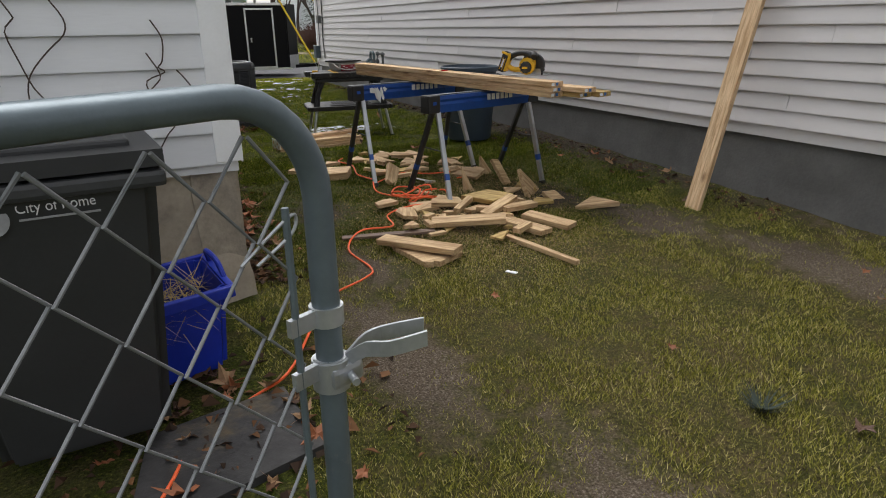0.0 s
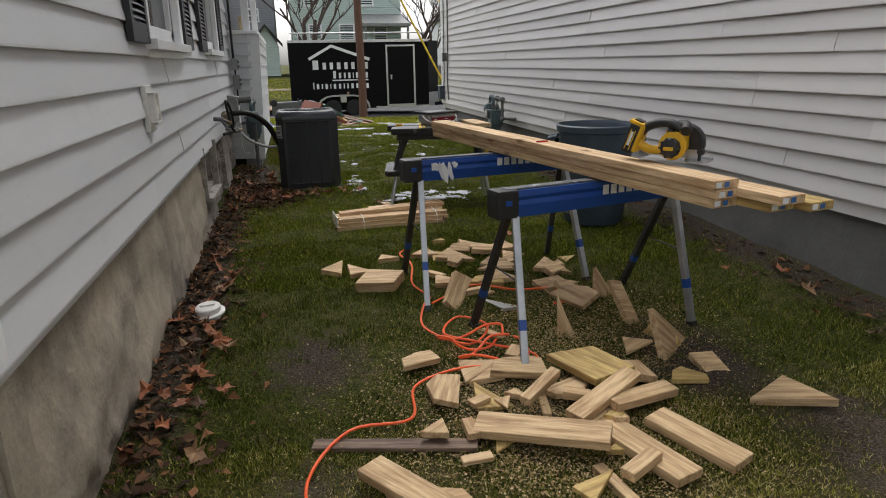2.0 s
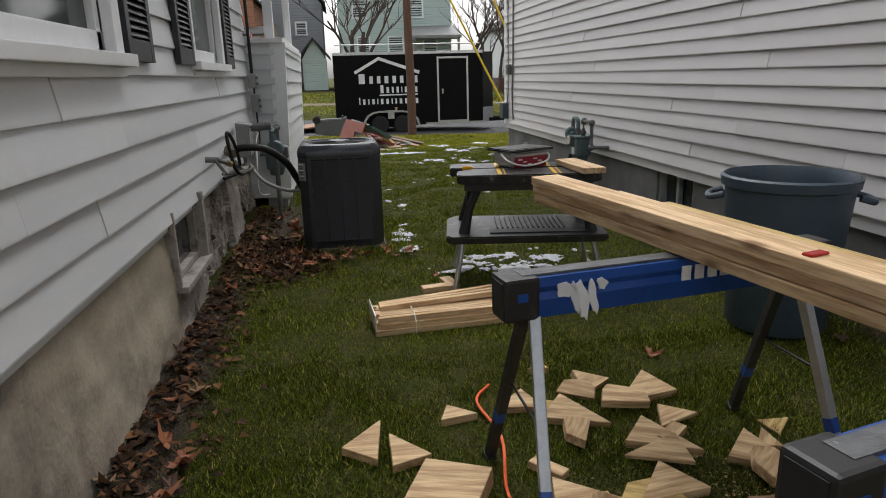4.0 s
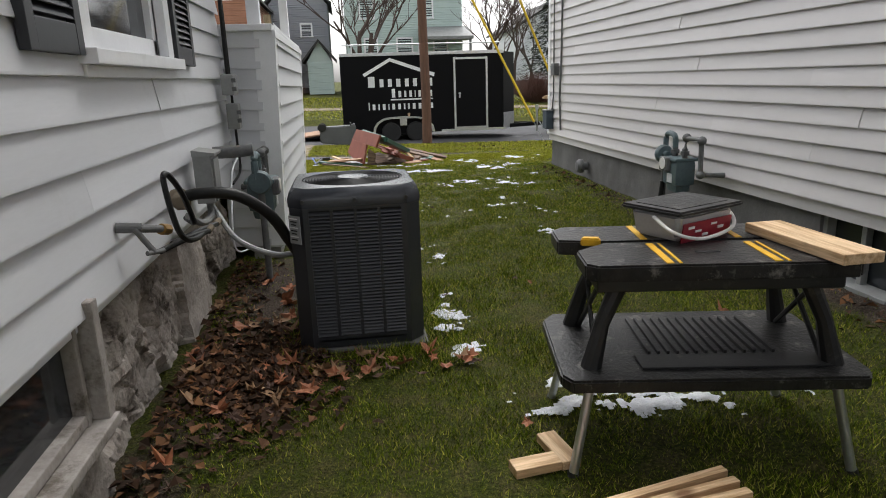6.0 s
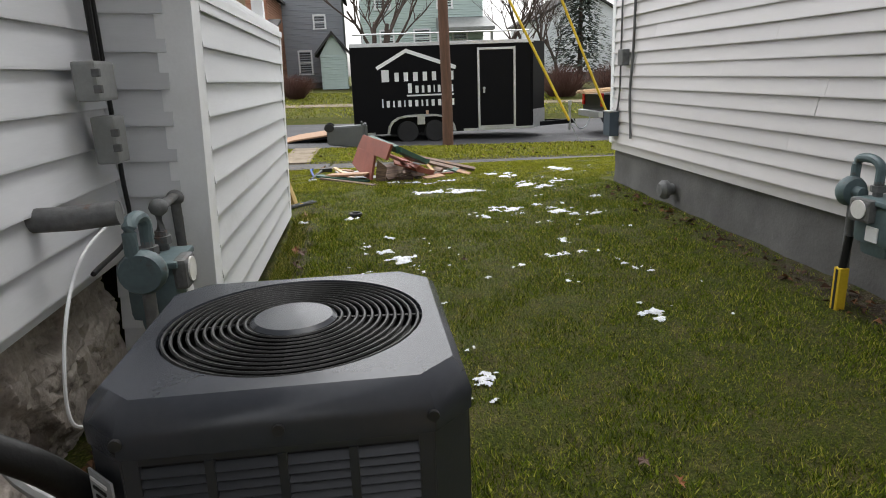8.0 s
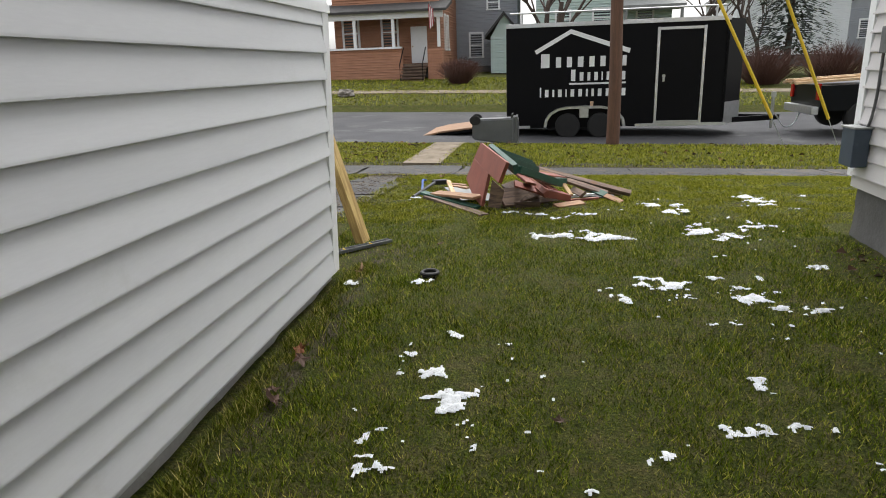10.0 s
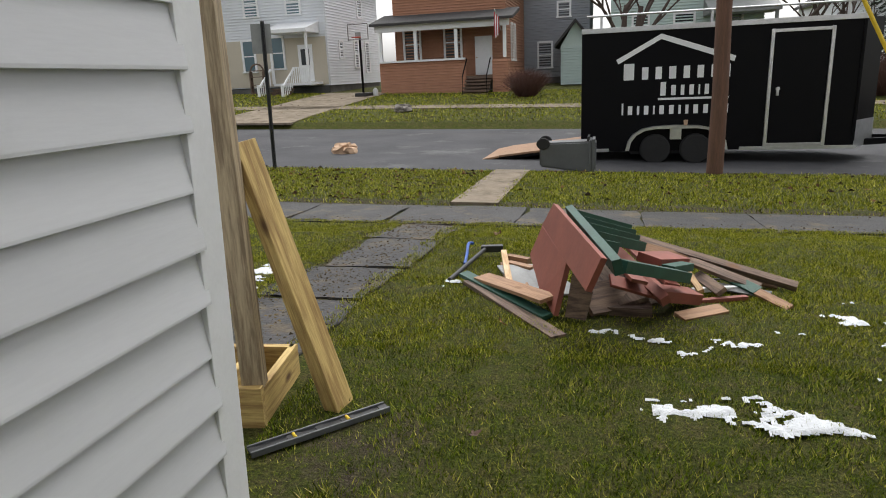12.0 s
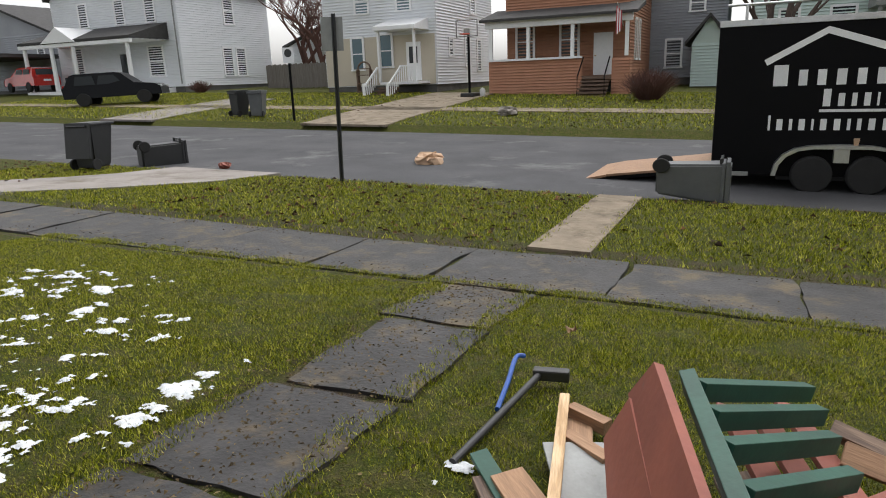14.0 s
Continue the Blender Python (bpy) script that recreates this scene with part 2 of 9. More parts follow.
M["brown_siding"] = mat("brown_shingle_siding", (0.37, 0.185, 0.11), (0.29, 0.14, 0.082), rough=0.75, scale=1.5, fine=25, bump=0.2, vary=0.15)
M["house_white"] = mat("white_far_siding", (0.74, 0.76, 0.79), (0.68, 0.70, 0.73), rough=0.6, scale=0.8, fine=20, bump=0.03, vary=0.04)
M["house_cream"] = mat("cream_board", (0.58, 0.52, 0.42), (0.52, 0.47, 0.38), rough=0.7, scale=1, fine=20, bump=0.04)
M["house_mint"] = mat("pale_mint_siding", (0.55, 0.66, 0.63), (0.49, 0.60, 0.57), rough=0.6, scale=0.8, fine=20, bump=0.03, vary=0.05)
M["house_grey"] = mat("blue_grey_siding", (0.33, 0.345, 0.375), (0.28, 0.295, 0.32), rough=0.65, scale=0.8, fine=20, bump=0.03)
M["fence_wood"] = mat("grey_fence_wood", (0.22, 0.20, 0.18), (0.14, 0.125, 0.11), rough=0.9, scale=3, fine=20, stretch=(6, 6, 0.5), bump=0.3, vary=0.2)
M["car_black"] = mat("black_car_paint", (0.005, 0.006, 0.008), rough=0.35, spec=0.15, coat=0.0, bump=0)
M["car_red"] = mat("red_car_paint", (0.50, 0.022, 0.015), rough=0.22, coat=0.6, bump=0)
M["bush_red"] = mat("rusty_twigs", (0.13, 0.06, 0.045), (0.08, 0.04, 0.03), rough=0.9, bump=0.2, vary=0.3)
M["conifer"] = mat("conifer_needles", (0.045, 0.06, 0.045), (0.025, 0.035, 0.027), rough=0.9, bump=0.2, vary=0.3)
M["flag_red"] = mat("faded_red_cloth", (0.45, 0.05, 0.06), rough=0.8, bump=0)
M["flag_blue"] = mat("faded_blue_cloth", (0.035, 0.05, 0.16), rough=0.8, bump=0)
M["rim_red"] = mat("red_rim", (0.60, 0.07, 0.03), rough=0.4, metal=0.2, bump=0)
M["tail_red"] = mat("red_lens", (0.45, 0.01, 0.01), rough=0.2, bump=0)
M["paper_brown"] = mat("brown_paper", (0.52, 0.36, 0.24), (0.44, 0.29, 0.19), rough=0.85, scale=10, fine=40, bump=0.3)
M["plywood"] = wood("weathered_plywood", (0.34, 0.20, 0.115), (0.24, 0.14, 0.08))
M["soil"] = mat("bare_soil", (0.12, 0.09, 0.068), (0.07, 0.054, 0.042), rough=0.95, scale=8, fine=60, bump=0.5, vary=0.25)
M["tub"] = mat("translucent_tub_plastic", (0.55, 0.55, 0.55), (0.48, 0.48, 0.48), rough=0.3, bump=0.02)
M["label_red"] = mat("red_printed_label", (0.30, 0.02, 0.035), (0.24, 0.015, 0.03), rough=0.4, bump=0)
M["label_grey"] = mat("grey_print", (0.33, 0.34, 0.35), rough=0.5, bump=0)
M["label_blue"] = mat("blue_print", (0.03, 0.14, 0.40), rough=0.4, bump=0)
M["straw"] = mat("dry_grass", (0.36, 0.27, 0.14), (0.26, 0.19, 0.10), rough=0.9, bump=0, vary=0.3)
# Even black for print marks, and for shade drawn in rooms, slots and recesses.
M["shade_or_print"] = mat("shade_or_print_black", (0.012, 0.012, 0.013), rough=0.9, bump=0)


def glass(name, tint=(0.03, 0.035, 0.04), rough=0.06):
    m = bpy.data.materials.new(name)
    m.use_nodes = True
    b = m.node_tree.nodes["Principled BSDF"]
    b.inputs["Base Color"].default_value = (*tint, 1)
    b.inputs["Roughness"].default_value = rough
    b.inputs["Specular IOR Level"].default_value = 0.7
    return m


M["glass"] = glass("window_glass")
M["glass_blue"] = glass("shaded_window_glass", (0.10, 0.16, 0.19), 0.1)


def grass_ground():
    """Lawn soil: green sward, straw-coloured thatch, bare earth and grit, with patches."""
    m = bpy.data.materials.new("worn_lawn")
    m.use_nodes = True
    n, l = m.node_tree.nodes, m.node_tree.links
    bsdf = n["Principled BSDF"]
    bsdf.inputs["Roughness"].default_value = 0.95
    bsdf.inputs["Specular IOR Level"].default_value = 0.15
    co = n.new("ShaderNodeTexCoord")

    def noise_tex(scale, detail=8, rough=0.65):
        t = n.new("ShaderNodeTexNoise")
        t.inputs["Scale"].default_value, t.inputs["Detail"].default_value, t.inputs["Roughness"].default_value = scale, detail, rough
        l.new(co.outputs["Object"], t.inputs["Vector"])
        return t

    def ramp(src, *stops):
        r = n.new("ShaderNodeValToRGB")
        while len(r.color_ramp.elements) < len(stops):
            r.color_ramp.elements.new(0.5)
        for e, (p, c) in zip(r.color_ramp.elements, stops):
            e.position, e.color = p, (*c, 1)
        l.new(src, r.inputs["Fac"])
        return r

    def mix(f, a, b):
        x = n.new("ShaderNodeMix")
        x.data_type = "RGBA"
        l.new(f, x.inputs["Factor"])
        l.new(a, x.inputs["A"])
        l.new(b, x.inputs["B"])
        return x.outputs["Result"]

    fine = noise_tex(70, 6)
    mid = noise_tex(9, 7)
    broad = noise_tex(0.8, 5)
    # The near-black low stop of green paints shade into gaps between blades.
    green = ramp(fine.outputs["Fac"], (0.3, (0.009, 0.013, 0.003)), (0.55, (0.050, 0.064, 0.007)), (0.75, (0.19, 0.19, 0.030)))
    thatch = ramp(fine.outputs["Fac"], (0.3, (0.028, 0.021, 0.011)), (0.6, (0.13, 0.10, 0.045)), (0.8, (0.32, 0.255, 0.125)))
    grit = noise_tex(110, 5).outputs["Fac"]
    damp = ramp(grit, (0.3, (0.016, 0.012, 0.009)), (0.52, (0.058, 0.044, 0.033)), (0.74, (0.20, 0.17, 0.14)))
    dry = ramp(grit, (0.3, (0.045, 0.034, 0.024)), (0.52, (0.15, 0.115, 0.082)), (0.72, (0.38, 0.33, 0.27)))
    f1 = n.new("ShaderNodeMapRange")
    f1.inputs["From Min"].default_value, f1.inputs["From Max"].default_value = 0.42, 0.66
    l.new(mid.outputs["Fac"], f1.inputs["Value"])
    pale = n.new("ShaderNodeAttribute")
    pale.attribute_name = "straw"
    f1b = n.new("ShaderNodeMath")
    f1b.operation = "MULTIPLY"
    f1b.inputs[1].default_value = 0.6
    l.new(f1.outputs[0], f1b.inputs[0])
    f1c = n.new("ShaderNodeMath")
    f1c.operation = "MULTIPLY_ADD"
    f1c.use_clamp = True
    f1c.inputs[1].default_value = 0.6
    l.new(pale.outputs["Fac"], f1c.inputs[0])
    l.new(f1b.outputs[0], f1c.inputs[2])
    sward = mix(f1c.outputs[0], green.outputs["Color"], thatch.outputs["Color"])
    at = n.new("ShaderNodeAttribute")
    at.attribute_name = "bare"
    s = n.new("ShaderNodeMath")
    s.operation = "MULTIPLY_ADD"
    s.inputs[1].default_value, s.inputs[2].default_value = 1.2, -0.6
    l.new(mid.outputs["Fac"], s.inputs[0])
    s2 = n.new("ShaderNodeMath")
    s2.operation = "ADD"
    s2.use_clamp = True
    l.new(at.outputs["Fac"], s2.inputs[0])
    l.new(s.outputs[0], s2.inputs[1])
    r = n.new("ShaderNodeMapRange")
    r.inputs["From Min"].default_value, r.inputs["From Max"].default_value = 0.35, 0.75
    l.new(s2.outputs[0], r.inputs["Value"])
    earth = mix(pale.outputs["Fac"], damp.outputs["Color"], dry.outputs["Color"])
    col = mix(r.outputs[0], sward, earth)
    l.new(col, bsdf.inputs["Base Color"])
    bp = n.new("ShaderNodeBump")
    bp.inputs["Strength"].default_value, bp.inputs["Distance"].default_value = 0.9, 0.03
    l.new(fine.outputs["Fac"], bp.inputs["Height"])
    l.new(bp.outputs[0], bsdf.inputs["Normal"])
    return m


M["lawn"] = grass_ground()


def blade_mat(name, a, b, c):
    m = bpy.data.materials.new(name)
    m.use_nodes = True
    n, l = m.node_tree.nodes, m.node_tree.links
    g = n.new("ShaderNodeNewGeometry")
    r = n.new("ShaderNodeValToRGB")
    r.color_ramp.elements.new(0.5)
    for e, (p, col) in zip(r.color_ramp.elements, ((0.0, a), (0.68, b), (1.0, c))):
        e.position, e.color = p, (*col, 1)
    l.new(g.outputs["Random Per Island"], r.inputs["Fac"])
    l.new(r.outputs["Color"], n["Principled BSDF"].inputs["Base Color"])
    n["Principled BSDF"].inputs["Roughness"].default_value = 0.75
    n["Principled BSDF"].inputs["Specular IOR Level"].default_value = 0.05
    return m


# Blade colours by stretch of lawn: brighter in front, darker round the sawhorses.
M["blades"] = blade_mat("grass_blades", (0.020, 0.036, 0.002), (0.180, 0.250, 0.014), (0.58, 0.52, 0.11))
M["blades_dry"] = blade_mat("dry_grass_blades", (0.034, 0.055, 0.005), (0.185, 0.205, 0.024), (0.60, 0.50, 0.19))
M["blades_front"] = blade_mat("bright_grass_blades", (0.032, 0.046, 0.002), (0.330, 0.360, 0.022), (0.62, 0.57, 0.13))
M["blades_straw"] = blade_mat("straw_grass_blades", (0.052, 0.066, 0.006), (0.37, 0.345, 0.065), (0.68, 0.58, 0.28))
M["blades_dark"] = blade_mat("dark_grass_blades", (0.014, 0.025, 0.002), (0.085, 0.118, 0.010), (0.34, 0.30, 0.085))
M["porch_skirt"] = mat("pale_grey_skirt", (0.42, 0.41, 0.40), (0.32, 0.31, 0.30), rough=0.85, scale=3, fine=40, bump=0.2, stain=(0.2, 0.18, 0.15), stain_at=(0.55, 0.7), stain_scale=3)
M["old_paint"] = mat("dirty_peeling_paint", (0.40, 0.37, 0.34), (0.26, 0.235, 0.215), rough=0.8, scale=9, fine=50, bump=0.3, vary=0.2, stain=(0.13, 0.11, 0.09), stain_at=(0.52, 0.64), stain_scale=7)
M["chips"] = blade_mat("sawdust_chips", (0.20, 0.14, 0.065), (0.34, 0.25, 0.125), (0.52, 0.41, 0.24))
M["thatch_bits"] = blade_mat("thatch_bits", (0.035, 0.026, 0.015), (0.09, 0.066, 0.034), (0.20, 0.15, 0.08))
M["litter"] = blade_mat("mixed_leaf_litter", (0.028, 0.019, 0.014), (0.075, 0.043, 0.027), (0.21, 0.105, 0.05))

# ---------------------------------------------------------------- mesh tools


def bx(bm, c, s, m=None, bevel=0.0):
    """A box of size s at c (then moved by m)."""
    t = Matrix.Translation(c) @ Matrix.Diagonal((*s, 1))
    r = bmesh.ops.create_cube(bm, size=1.0, matrix=(m @ t) if m else t)
    if bevel:
        es = list({e for v in r["verts"] for e in v.link_edges})
        bmesh.ops.bevel(bm, geom=es, offset=bevel, segments=2, affect="EDGES", profile=0.6)
    return r


def rod(bm, p0, p1, r0, r1=None, seg=12):
    p0, p1 = Vector(p0), Vector(p1)
    d = p1 - p0
    t = Matrix.Translation((p0 + p1) / 2) @ d.to_track_quat("Z", "Y").to_matrix().to_4x4()
    bmesh.ops.create_cone(bm, cap_ends=True, segments=seg, radius1=r0, radius2=r0 if r1 is None else r1, depth=d.length, matrix=t)


def sweep(bm, pts, r, seg=8, closed=False):
    """A round tube along points; r is one radius or one for each point."""
    pts = [Vector(p) for p in pts]
    n = len(pts)
    rings = []
    ref = Vector((0.13, 0.31, 0.94)).normalized()
    for i, p in enumerate(pts):
        a = pts[(i - 1) % n] if (closed or i) else p
        b = pts[(i + 1) % n] if (closed or i < n - 1) else p
        d = (b - a).normalized()
        u = d.cross(ref)
        if u.length < 1e-3:
            u = d.cross(Vector((1, 0, 0)))
        u.normalize()
        w = d.cross(u)
        rr = r[i] if isinstance(r, (list, tuple)) else r
        rings.append([bm.verts.new(p + rr * (u * math.cos(k * math.tau / seg) + w * math.sin(k * math.tau / seg))) for k in range(seg)])
    for i in range(n if closed else n - 1):
        a, b = rings[i], rings[(i + 1) % n]
        for k in range(seg):
            bm.faces.new((a[k], a[(k + 1) % seg], b[(k + 1) % seg], b[k]))
    if not closed:
        bm.faces.new(rings[0][::-1])
        bm.faces.new(rings[-1])


def smooth_path(pts, steps=6):
    """Catmull-Rom points through pts."""
    p = [Vector(q) for q in pts]
    p = [2 * p[0] - p[1], *p, 2 * p[-1] - p[-2]]
    out = []
    for i in range(1, len(p) - 2):
        for k in range(steps):
            t = k / steps
            a, b, c, d = p[i - 1:i + 3]
            out.append(0.5 * (2 * b + (c - a) * t + (2 * a - 5 * b + 4 * c - d) * t * t + (3 * b - a - 3 * c + d) * t ** 3))
    return out + [p[-2]]


def prism(bm, poly, z0, z1, m=None):
    """A flat polygon with thickness."""
    m = m or Matrix()
    lo = [bm.verts.new(m @ Vector((x, y, z0))) for x, y in poly]
    hi = [bm.verts.new(m @ Vector((x, y, z1))) for x, y in poly]
    k = len(poly)
    bm.faces.new(lo[::-1])
    bm.faces.new(hi)
    for i in range(k):
        bm.faces.new((lo[i], lo[(i + 1) % k], hi[(i + 1) % k], hi[i]))


def lathe(bm, prof, seg=24, m=None):
    """A turned shape from (radius, z) pairs."""
    m = m or Matrix()
    rings = [[bm.verts.new(m @ Vector((r * math.cos(k * math.tau / seg), r * math.sin(k * math.tau / seg), z))) for k in range(seg)] for r, z in prof]
    for a, b in zip(rings, rings[1:]):
        for k in range(seg):
            bm.faces.new((a[k], a[(k + 1) % seg], b[(k + 1) % seg], b[k]))
    bm.faces.new(rings[0][::-1])
    bm.faces.new(rings[-1])


def mesh_of(name, bm, material, smooth=False):
    me = bpy.data.meshes.new(name)
    bmesh.ops.recalc_face_normals(bm, faces=bm.faces)
    bm.to_mesh(me)
    bm.free()
    me.materials.append(material)
    if smooth:
        me.shade_smooth()
    return me


def part(name, bm, material, parent=None, label="", smooth=False):
    ob = new(name, mesh_of(name, bm, material, smooth))
    if smooth:
        ob.data.set_sharp_from_angle(angle=radians(35))
    if parent:
        ob.parent = parent
    if label:
        ob["label"] = label
    return ob


def thing(name, label, category, m=None, group="", kind=""):
    ob = new(name)
    ob.empty_display_size = 0.1
    if m:
        ob.matrix_world = m
    return tagged(ob, label, category, group, kind)


def solo(name, bm, material, label, category, m=None, group="", kind="", smooth=False):
    ob = part(name, bm, material, None, "", smooth)
    if m:
        ob.matrix_world = m
    return tagged(ob, label, category, group, kind)


B = bmesh.new

# ---------------------------------------------------------------- ground

PY = (-300, -12, 0, 3.5, 5.2, 9, 12, 15, 16.8, 17.5, 18.4, 19.5, 20.7, 22, 26, 26.35, 26.5, 36.4, 36.7, 38, 45, 48, 60, 700)
PZ = (-0.05, -0.05, 0.0, 0.06, 0.11, 0.135, 0.165, 0.2, 0.22, 0.18, 0.11, 0.06, -0.085, -0.14, -0.25, -0.27, -0.37, -0.37, -0.12, 0.0, 0.42, 0.58, 0.8, 1.0)


def tilt(x, y):
    s = min(1, max(0, (y - 18) / 5))
    return -0.022 * min(22, max(-45, x)) * s * s * (3 - 2 * s)


def gz(x, y):
    return float(np.interp(y, PY, PZ)) + tilt(x, y)


def bank(x, y):
    """Soil banked against the two foundations."""
    z = 0.0
    if 3.0 < y < 11.5:
        z += 0.05 * max(0, 1 - abs(x - 0.5) / 0.35)
    if -5 < y < 16:
        z += (0.10 * max(0, 1 - abs(y - 6.5) / 4) + 0.04) * max(0, 1 - abs(x - 4.5) / 0.6)
    return z


def bare_at(x, y):
    """How worn the lawn is: paths, dug patches, thatch along the walls."""
    def blob(cx, cy, rx, ry, k=1.0):
        return k * math.exp(-(((x - cx) / rx) ** 2 + ((y - cy) / ry) ** 2))
    v = 0.12
    v = max(v, blob(3.75, 1.9, 0.38, 1.5), blob(3.45, 3.6, 0.45, 0.7, 0.9), blob(3.15, 4.5, 0.35, 0.5))
    v = max(v, blob(0.95, 2.5, 0.3, 0.9, 0.95), blob(1.25, 4.9, 0.3, 0.5, 0.85), blob(1.2, 3.6, 0.28, 0.6, 0.75), blob(1.25, 1.2, 0.3, 0.8, 0.8))
    v = max(v, blob(0.54, 6.5, 0.22, 3.4, 0.95), blob(0.8, 10.6, 0.3, 1.2, 1.0), blob(4.4, 8, 0.25, 7, 0.9), blob(1.0, 14, 0.16, 2.2, 0.6))
    v = max(v, blob(1.0, 15.4, 0.4, 0.6, 0.6), blob(2.2, 17.2, 0.7, 0.5, 0.5), blob(2.1, 4.2, 0.7, 0.8, 0.55))
    v = max(v, blob(-0.1, 18.5, 0.55, 2.2, 0.7))
    if y > 20:
        v = max(v, 0.75 * math.exp(-((y - 22.3) / 0.18) ** 2), 0.6 * math.exp(-((y - 20.6) / 0.12) ** 2), 0.7 * math.exp(-((y - 26.2) / 0.2) ** 2))
    return v


xs = np.concatenate([np.array([-600, -200, -90, -60]), np.arange(-45, -6, 1.5), np.arange(-6, -1, 0.3), np.arange(-1, 5.2, 0.07), np.arange(5.2, 12, 0.5), np.arange(12, 40, 3), np.array([60, 120, 600])])
ys = np.concatenate([np.array([-300, -60, -20, -8]), np.arange(-4, 0, 0.4), np.arange(0, 20, 0.08), np.arange(20, 26, 0.2), np.array([26, 26.35, 26.5, 28, 32, 36.4, 36.7, 37.3]), np.arange(38, 60, 1.5), np.array([70, 100, 200, 700])])


def straw_at(x, y):
    """Dry trampled straw by the gate, thinning out towards the darker grass between the houses."""
    k = min(1.0, max(0.0, (4.4 - y) / 1.6)) * min(1.0, max(0.0, (x - 0.4) / 0.5))
    return k * (0.75 + 0.5 * noise.noise(Vector((x * 1.3, y * 1.3, 12)))) if y > -6 else 0.3


verts, bare, straw = [], [], []
for yy in ys:
    for xx in xs:
        near = -2 < xx < 6 and -2 < yy < 26
        z = gz(xx, yy) + bank(xx, yy)
        if 20.7 < yy < 22.2 or (-0.6 < xx < 0.35 and 16.3 < yy < 20.8):
            z -= 0.035
        if near:
            z += 0.016 * noise.noise(Vector((xx * 3, yy * 3, 0))) + 0.008 * noise.noise(Vector((xx * 11, yy * 11, 3)))
        verts.append((xx, yy, z))
        straw.append(max(0.0, min(1.0, straw_at(xx, yy))))
        bare.append(bare_at(xx, yy) if -8 < xx < 9 and -3 < yy < 27 else 0.15)
nx = len(xs)
quads = [(j * nx + i, j * nx + i + 1, (j + 1) * nx + i + 1, (j + 1) * nx + i) for j in range(len(ys) - 1) for i in range(nx - 1)]
me = bpy.data.meshes.new("ground")
me.from_pydata(verts, [], quads)
me.shade_smooth()
me.attributes.new("bare", "FLOAT", "POINT").data.foreach_set("value", bare)
me.attributes.new("straw", "FLOAT", "POINT").data.foreach_set("value", straw)
me.materials.append(M["lawn"])
tagged(new("ground", me), "patchy winter lawn with worn earth and thatch", "lawn", kind="structure")


def sheet(name, x0, x1, y0, y1, z, material, label, category, nx=24, ny=4):
    """A ground-hugging slab with thickness; z is a function of x and y."""
    bm = B()
    top = [[bm.verts.new((x0 + (x1 - x0) * i / nx, y0 + (y1 - y0) * j / ny, z(x0 + (x1 - x0) * i / nx, y0 + (y1 - y0) * j / ny))) for i in range(nx + 1)] for j in range(ny + 1)]
    for j in range(ny):
        for i in range(nx):
            bm.faces.new((top[j][i], top[j][i + 1], top[j + 1][i + 1], top[j + 1][i]))
    ex = bmesh.ops.extrude_face_region(bm, geom=list(bm.faces))
    bmesh.ops.translate(bm, verts=[v for v in ex["geom"] if isinstance(v, bmesh.types.BMVert)], vec=(0, 0, -0.08))
    return solo(name, bm, material, label, category, kind="structure", smooth=True)


sheet("road", -90, 60, 26.42, 36.5, lambda x, y: -0.335 + tilt(x, y) + 0.04 * (1 - ((y - 31.4) / 5.1) ** 2), M["asphalt"], "patched damp asphalt street", "street", 60, 12)


def apron(y):
    """Left and right edges of the flared driveway apron."""
    return float(np.interp(y, (22.3, 23.5, 24.2, 25.2, 26.5), (-12.5, -11.3, -10.6, -10.0, -9.8))), float(np.interp(y, (22.3, 22.54, 23.55, 25.0, 26.5), (-9.95, -9.73, -8.5, -7.25, -6.9)))


apr = sheet("driveway_near", 0, 1, 22.3, 26.55, lambda x, y: 0.0, M["drive_conc"], "pale concrete driveway apron", "driveway", 8, 12)
for v in apr.data.vertices:
    xl, xr = apron(v.co.y)
    x = xl + (xr - xl) * v.co.x
    v.co = (x, v.co.y, gz(x, min(v.co.y, 26.3)) + 0.02 + v.co.z)
sheet("driveway_inner", -13.4, -9.5, 22.05, 22.9, lambda x, y: gz(x, y) + 0.008, M["bluestone"], "dark wet paving beside the apron", "driveway", 8, 4)
sheet("walk_strip", -0.27, 0.42, 22.3, 26.3, lambda x, y: gz(x, min(y, 26.3)) + 0.02, M["walk_conc"], "worn pale concrete walk to the street", "walkway", 3, 10)
sheet("driveway_far", -13.6, -9.9, 36.45, 49, lambda x, y: gz(x, max(y, 36.7)) + 0.03, M["walk_conc"], "cracked concrete driveway across the street", "driveway", 6, 16)
sheet("driveway_white_house", -24.5, -21.4, 36.45, 45, lambda x, y: gz(x, max(y, 36.7)) + 0.03, M["drive_conc"], "pale concrete driveway strip", "driveway", 6, 16)
sheet("pavement_far", -45, 25, 40.6, 41.8, lambda x, y: gz(x, y) + 0.03, M["walk_conc"], "old pavement across the street", "pavement", 40, 2)

# ---------------------------------------------------------------- the two houses


def course_mesh(length, h, out=0.026):
    """One lap of siding along local y, lower edge at z = 0, facing +x."""
    bm = B()
    prof = ((0.0, 0.012), (out * 0.55, 0.010), (out * 0.8, 0.0), (out, 0.002), (out, 0.010), (0.003, h + 0.008), (0.0, h + 0.012))
    a = [bm.verts.new((x, 0, z)) for x, z in prof]
    b = [bm.verts.new((x, length, z)) for x, z in prof]
    k = len(prof)
    for i in range(k):
        bm.faces.new((a[i], a[(i + 1) % k], b[(i + 1) % k], b[i]))
    bm.faces.new(a[::-1])
    bm.faces.new(b)
    return bm


